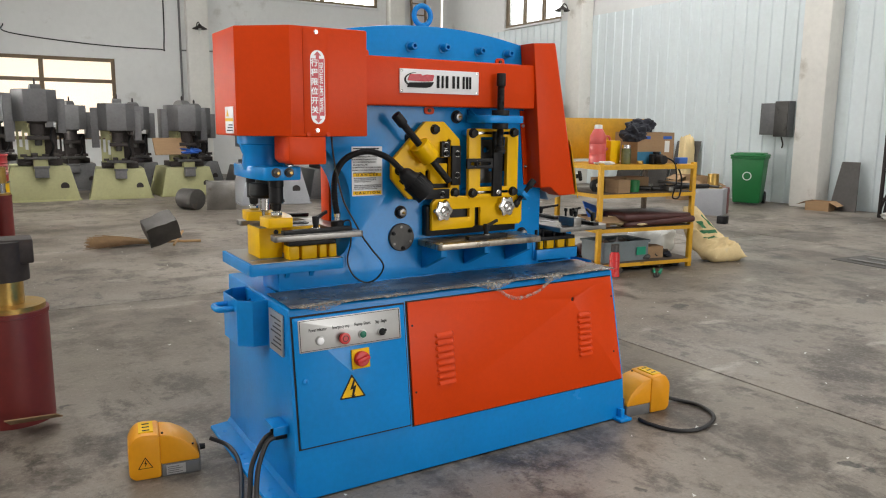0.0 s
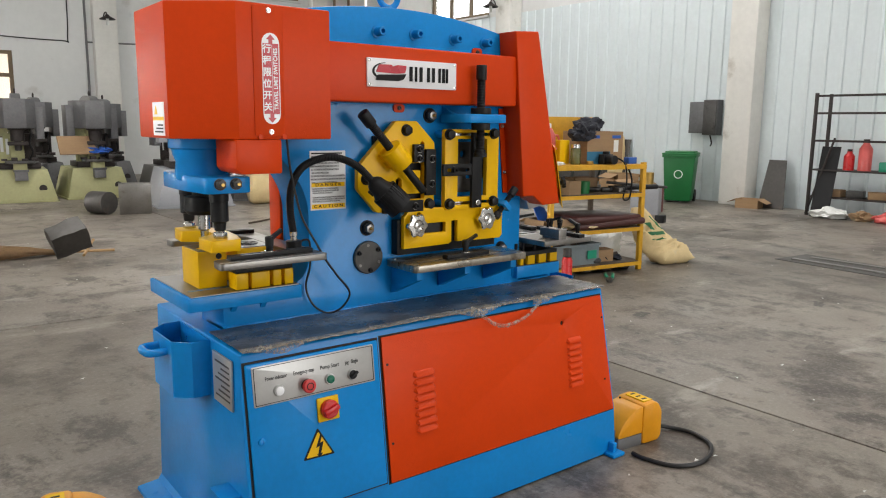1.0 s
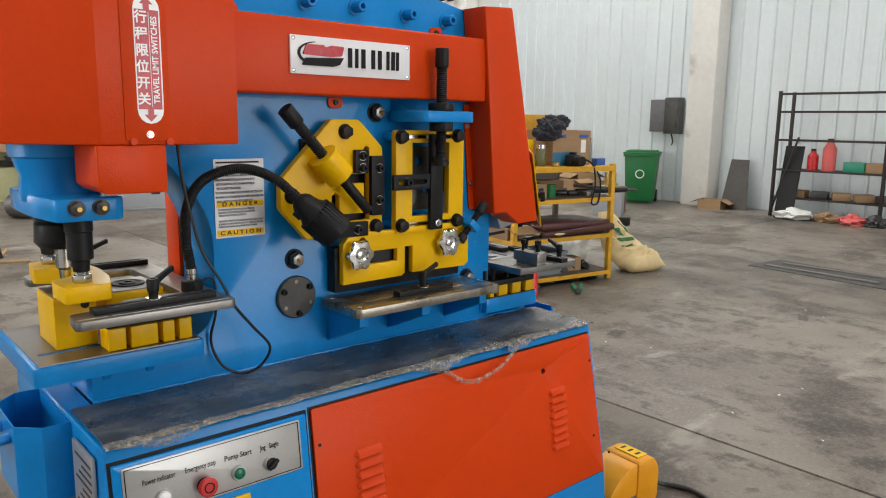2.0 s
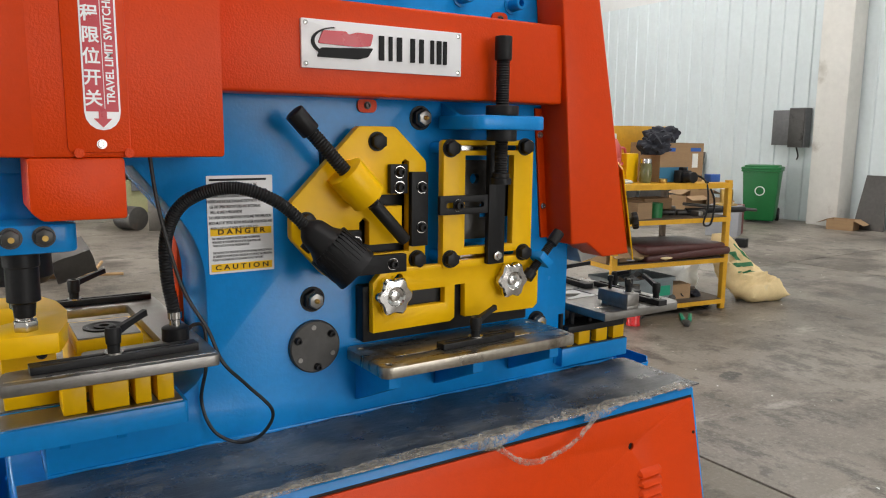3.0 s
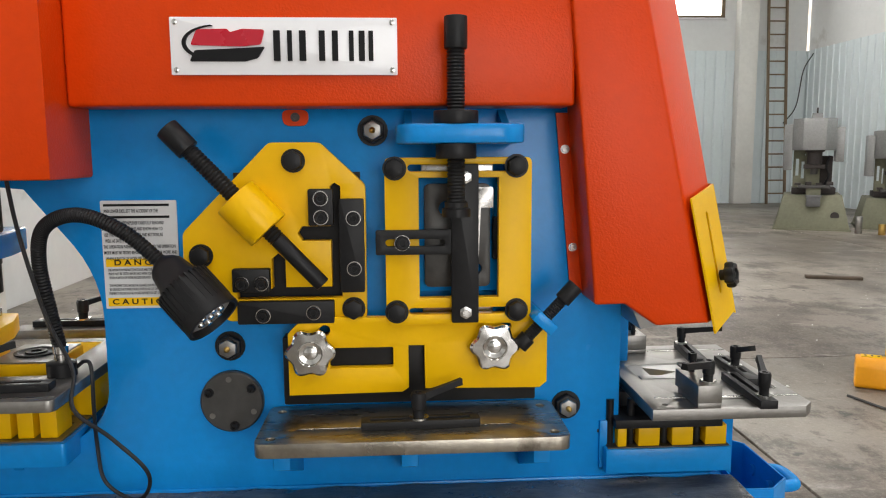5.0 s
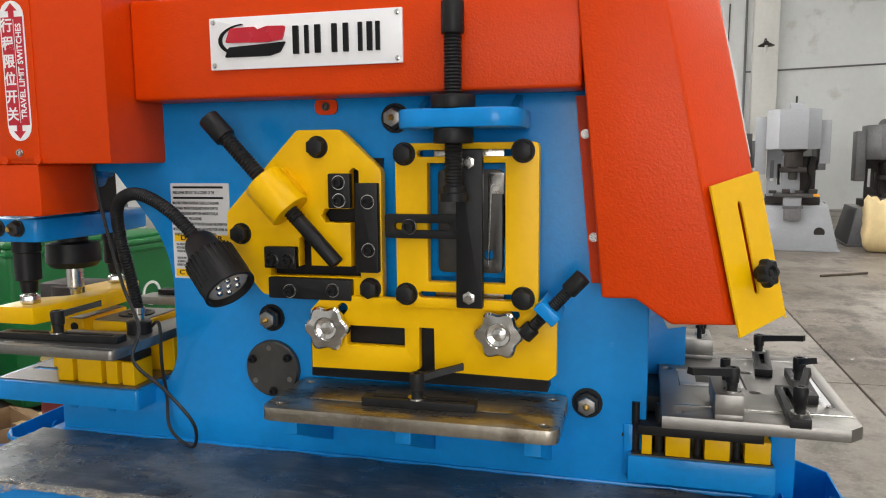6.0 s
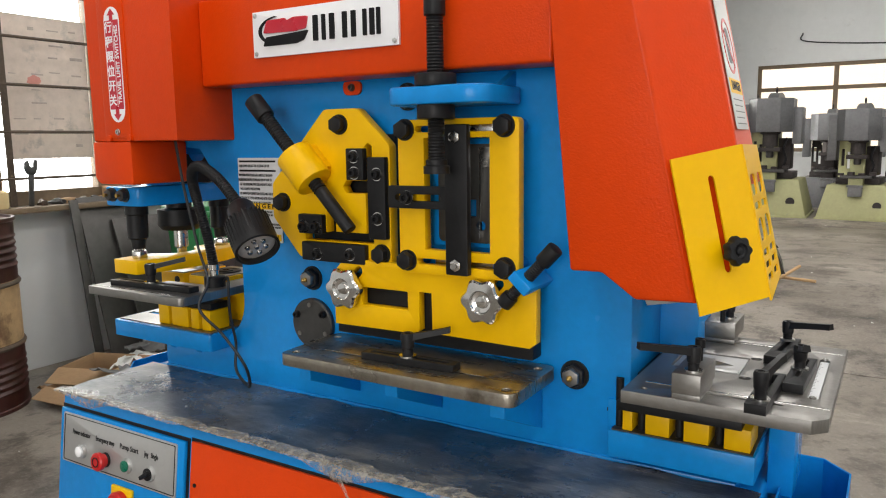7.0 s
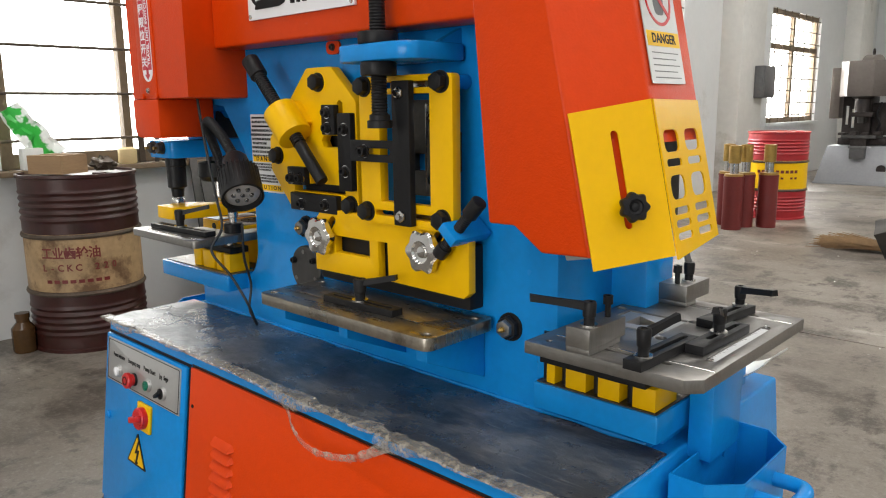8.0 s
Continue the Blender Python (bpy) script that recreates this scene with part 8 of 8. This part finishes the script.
BACK = 10.74
p_olive = press(pose(-0.79, BACK, 0), OLIVE, OLIVE, "pale olive unfinished press machine with dark grey hood")
copy_thing(p_olive, pose(0.35, BACK - 0.06, 0, 0, 0, -6) @ PRESS_SIZE)
copy_thing(p_olive, pose(1.47, BACK + 0.04, 0, 0, 0, 1) @ PRESS_SIZE)
p_grey = press(pose(-1.82, BACK + 0.05, 0, 0, 0, 2), GREY_PRIMER, DARKRACK, "grey unfinished press machine with dull brown hood", cover=surface("dull brown-grey hood", (0.15, 0.13, 0.115), 0.5, 0.2, 0.2, 2, 25, 0.1))
p_dark = press(pose(-1.35, 12.7, 0), DARK_GREY, DARKRACK, "dark grey press machine standing in the second row")
for x in (-0.15, 0.95, 2.1):
    copy_thing(p_dark, pose(x, 12.65, 0) @ PRESS_SIZE)
copy_thing(p_dark, pose(2.75, BACK - 0.1, 0) @ PRESS_SIZE)
copy_thing(p_dark, pose(3.55, 9.25, 0, 0, 0, -4) @ PRESS_SIZE)
copy_thing(p_dark, pose(4.75, 10.9, 0, 0, 0, -4) @ PRESS_SIZE)
p_primer = press(pose(2.30, 8.72, 0, 0, 0, -8), GREY_PRIMER, GREY_PRIMER, "grey primed press machine standing in front of the row", cover=GREY_PRIMER)
streaked = surface("streaked grey hood", (0.26, 0.26, 0.255), 0.4, 0.4, 0.25, 3, 30, 0.1)
p_moss = press(pose(6.55, 9.95, 0, 0, 0, -28), MOSSY, MOSSY, "old dull green press machine with streaked grey hood", cover=streaked)
copy_thing(p_moss, pose(7.80, 9.85, 0, 0, 0, -28) @ PRESS_SIZE)
for k, (x, y, z, sx, sz) in enumerate(((9.05, 10.75, 0, 1.1, 0.75), (9.05, 10.80, 0.752, 0.9, 1.05))):
    c = thing("machine_cabinet", "dull green weathered steel machine cabinet", "cabinet", at=pose(x, y, z, 0, 0, -20), group="old cabinets")
    part("case", box(-sx / 2, sx / 2, -0.4, 0.4, 0, sz, 0.015), MOSSY, c)
    part("cover_plate", box(-sx / 2 + 0.08, sx / 2 - 0.08, -0.412, -0.401, 0.08, sz - 0.08, 0.004), MOSSY, c)
    part("lug", rod((0, 0, sz), (0, 0, sz + 0.05), 0.02, seg=10), DARKRACK, c)
tagged(part("cardboard_flap", box(-0.30, 0.30, -0.01, 0.01, 0, 0.30, 0.003), CARD, at=pose(1.20, BACK + 0.02, 0.708, -20, 0, 12)), "brown cardboard piece propped on a machine", "cardboard")
tagged(part("blue_cloth", blob((0, 0, 0.05), (0.20, 0.14, 0.06), 0.4, 91), BLUE_PLASTIC, at=pose(1.47, BACK + 0.17, 0.708)), "blue plastic bag on a machine table", "bag")
tagged(part("orange_part", box(-0.2, 0.2, -0.1, 0.1, 0, 0.14, 0.02), PEDAL, at=pose(2.45, 9.0, 0.555)), "small orange part on the primed machine", "machine part")
sack(pose(3.30, 8.75, 0, 0, 0, 80), (0.22, 0.18, 0.64), 14.0, SACK, "tall tan woven sack standing beside a machine")
tagged(part("round_block", rod((0, 0, 0), (0, 0.30, 0), 0.15, seg=28, r=0.008), RUST_PLATE, at=pose(1.06, 8.52, 0.15, 0, 0, 30)), "round dark steel billet lying on the floor", "billet")
tagged(part("steel_block", box(-0.20, 0.20, -0.05, 0.05, 0, 0.42, 0.004), STEEL, at=pose(1.36, 8.40, 0.001, 8, 0, -14)), "upright drilled steel plate on the floor", "steel block")
tagged(part("steel_offcut", box(-0.25, 0.25, -0.04, 0.04, 0, 0.03, 0.004), IRON, at=pose(4.3, 5.6, 0, 0, 0, -20)), "short rusty angle offcut on the floor", "offcut")
for k, (x, y) in enumerate(((7.2, 9.2), (7.5, 9.35), (7.0, 9.45))):
    tagged(part("round_stock", rod((0, 0, 0), (0, 0, 0.16 + 0.05 * k), 0.05, seg=16, r=0.004), (BRASS, GRAPHITE, STEEL)[k], at=pose(x, y, 0)), "short round stock standing on the floor", "round stock", "round stock")

# ---- dustpan and straw broom ----
dp = thing("dustpan", "dented grey sheet-metal dustpan with a wooden stick", "dustpan", at=pose(-0.03, 5.22, 0, 0, 0, 12))
def scoop(dx, dy, dz, yaw, tilt):
    """A dented sheet-steel scoop: bottom, back and two cheeks of thin sheet."""
    b = bmesh.new()
    for quad in (((-0.16, 0, 0), (0.16, 0, 0), (0.15, 0.24, 0), (-0.15, 0.24, 0)), ((-0.15, 0.24, 0), (0.15, 0.24, 0), (0.15, 0.25, 0.17), (-0.15, 0.25, 0.17)),
                 ((-0.16, 0, 0), (-0.15, 0.24, 0), (-0.15, 0.25, 0.17), (-0.16, 0.05, 0.05)), ((0.16, 0, 0), (0.15, 0.24, 0), (0.15, 0.25, 0.17), (0.16, 0.05, 0.05)), ((-0.15, 0.25, 0.17), (0.15, 0.25, 0.17), (0.15, 0.13, 0.17), (-0.15, 0.13, 0.17))):
        b.faces.new([b.verts.new(p) for p in quad])
    bmesh.ops.remove_doubles(b, verts=b.verts, dist=0.001)
    bmesh.ops.subdivide_edges(b, edges=b.edges[:], cuts=5, use_grid_fill=True)
    for v in b.verts:
        v.co += Vector((noise.noise(v.co * 8), noise.noise(v.co * 9 + Vector((4, 0, 0))), noise.noise(v.co * 9 + Vector((0, 7, 0))))) * 0.016
    bmesh.ops.solidify(b, geom=b.faces[:], thickness=0.003)
    bmesh.ops.transform(b, matrix=pose(dx, dy, dz, tilt, 18, yaw), verts=b.verts)
    low = min(v.co.z for v in b.verts)
    bmesh.ops.translate(b, verts=b.verts, vec=(0, 0, -low))
    return b


b = scoop(0.02, 0.06, 0.0, 168, 58)
part("pan", b, RUST_PLATE, dp, "dented galvanised pan")
part("stick", rod((0.08, 0.02, 0.02), (0.30, 0.30, 0.11), 0.013, seg=10), WOOD, dp)
br_ = thing("straw_broom", "worn straw broom lying on the floor", "broom", at=pose(-0.42, 5.56, 0, 0, 0, -10))
b = bmesh.new()
rng = random.Random(4)
for i in range(260):
    y0, z0 = rng.uniform(-0.03, 0.03), rng.uniform(0.01, 0.05)
    y1, z1 = y0 * 6 + rng.uniform(-0.07, 0.07), rng.uniform(0.004, 0.09)
    L = rng.uniform(0.38, 0.62)
    p0, p1, p2 = Vector((0.30, y0, z0)), Vector((0.30 - L * 0.5, (y0 + y1) / 2, (z0 + z1) / 2 + 0.01)), Vector((0.30 - L, y1, z1))
    w = Vector((0, 0.0022, 0.0022))
    a = [b.verts.new(q + s * w) for q in (p0, p1, p2) for s in (-1, 1)]
    b.faces.new((a[0], a[1], a[3], a[2]))
    b.faces.new((a[2], a[3], a[5], a[4]))
tagged(part("bristles", b, STRAW, br_), kind="stuff")
part("stick", rod((0.25, 0, 0.03), (0.78, -0.04, 0.025), 0.013, seg=10), WOOD, br_)
tagged(part("steel_rod", rod((0, 0, 0.012), (0.55, 0.1, 0.012), 0.012, seg=10), IRON, at=pose(2.2, 6.6, 0, 0, 0, 20)), "rusty steel rod lying on the floor", "rod")

# small litter on the concrete: chips and flakes nobody could count
b = bmesh.new()
rng = random.Random(9)
for i in range(700):
    x, y = rng.uniform(-2.6, 9.5), rng.uniform(-3.5, 11)
    s = rng.uniform(0.003, 0.013)
    a = rng.uniform(0, 6.28)
    q = [Vector((x + s * math.cos(a + k * 2.1) * rng.uniform(0.5, 1.2), y + s * math.sin(a + k * 2.1) * rng.uniform(0.5, 1.2), 0.0012 + 0.004 * (k == 1))) for k in range(3)]
    b.faces.new([b.verts.new(p) for p in q])
tagged(part("floor_grit", b, SACK_WHITE), "scattered pale chips and grit on the concrete", "grit", kind="stuff")
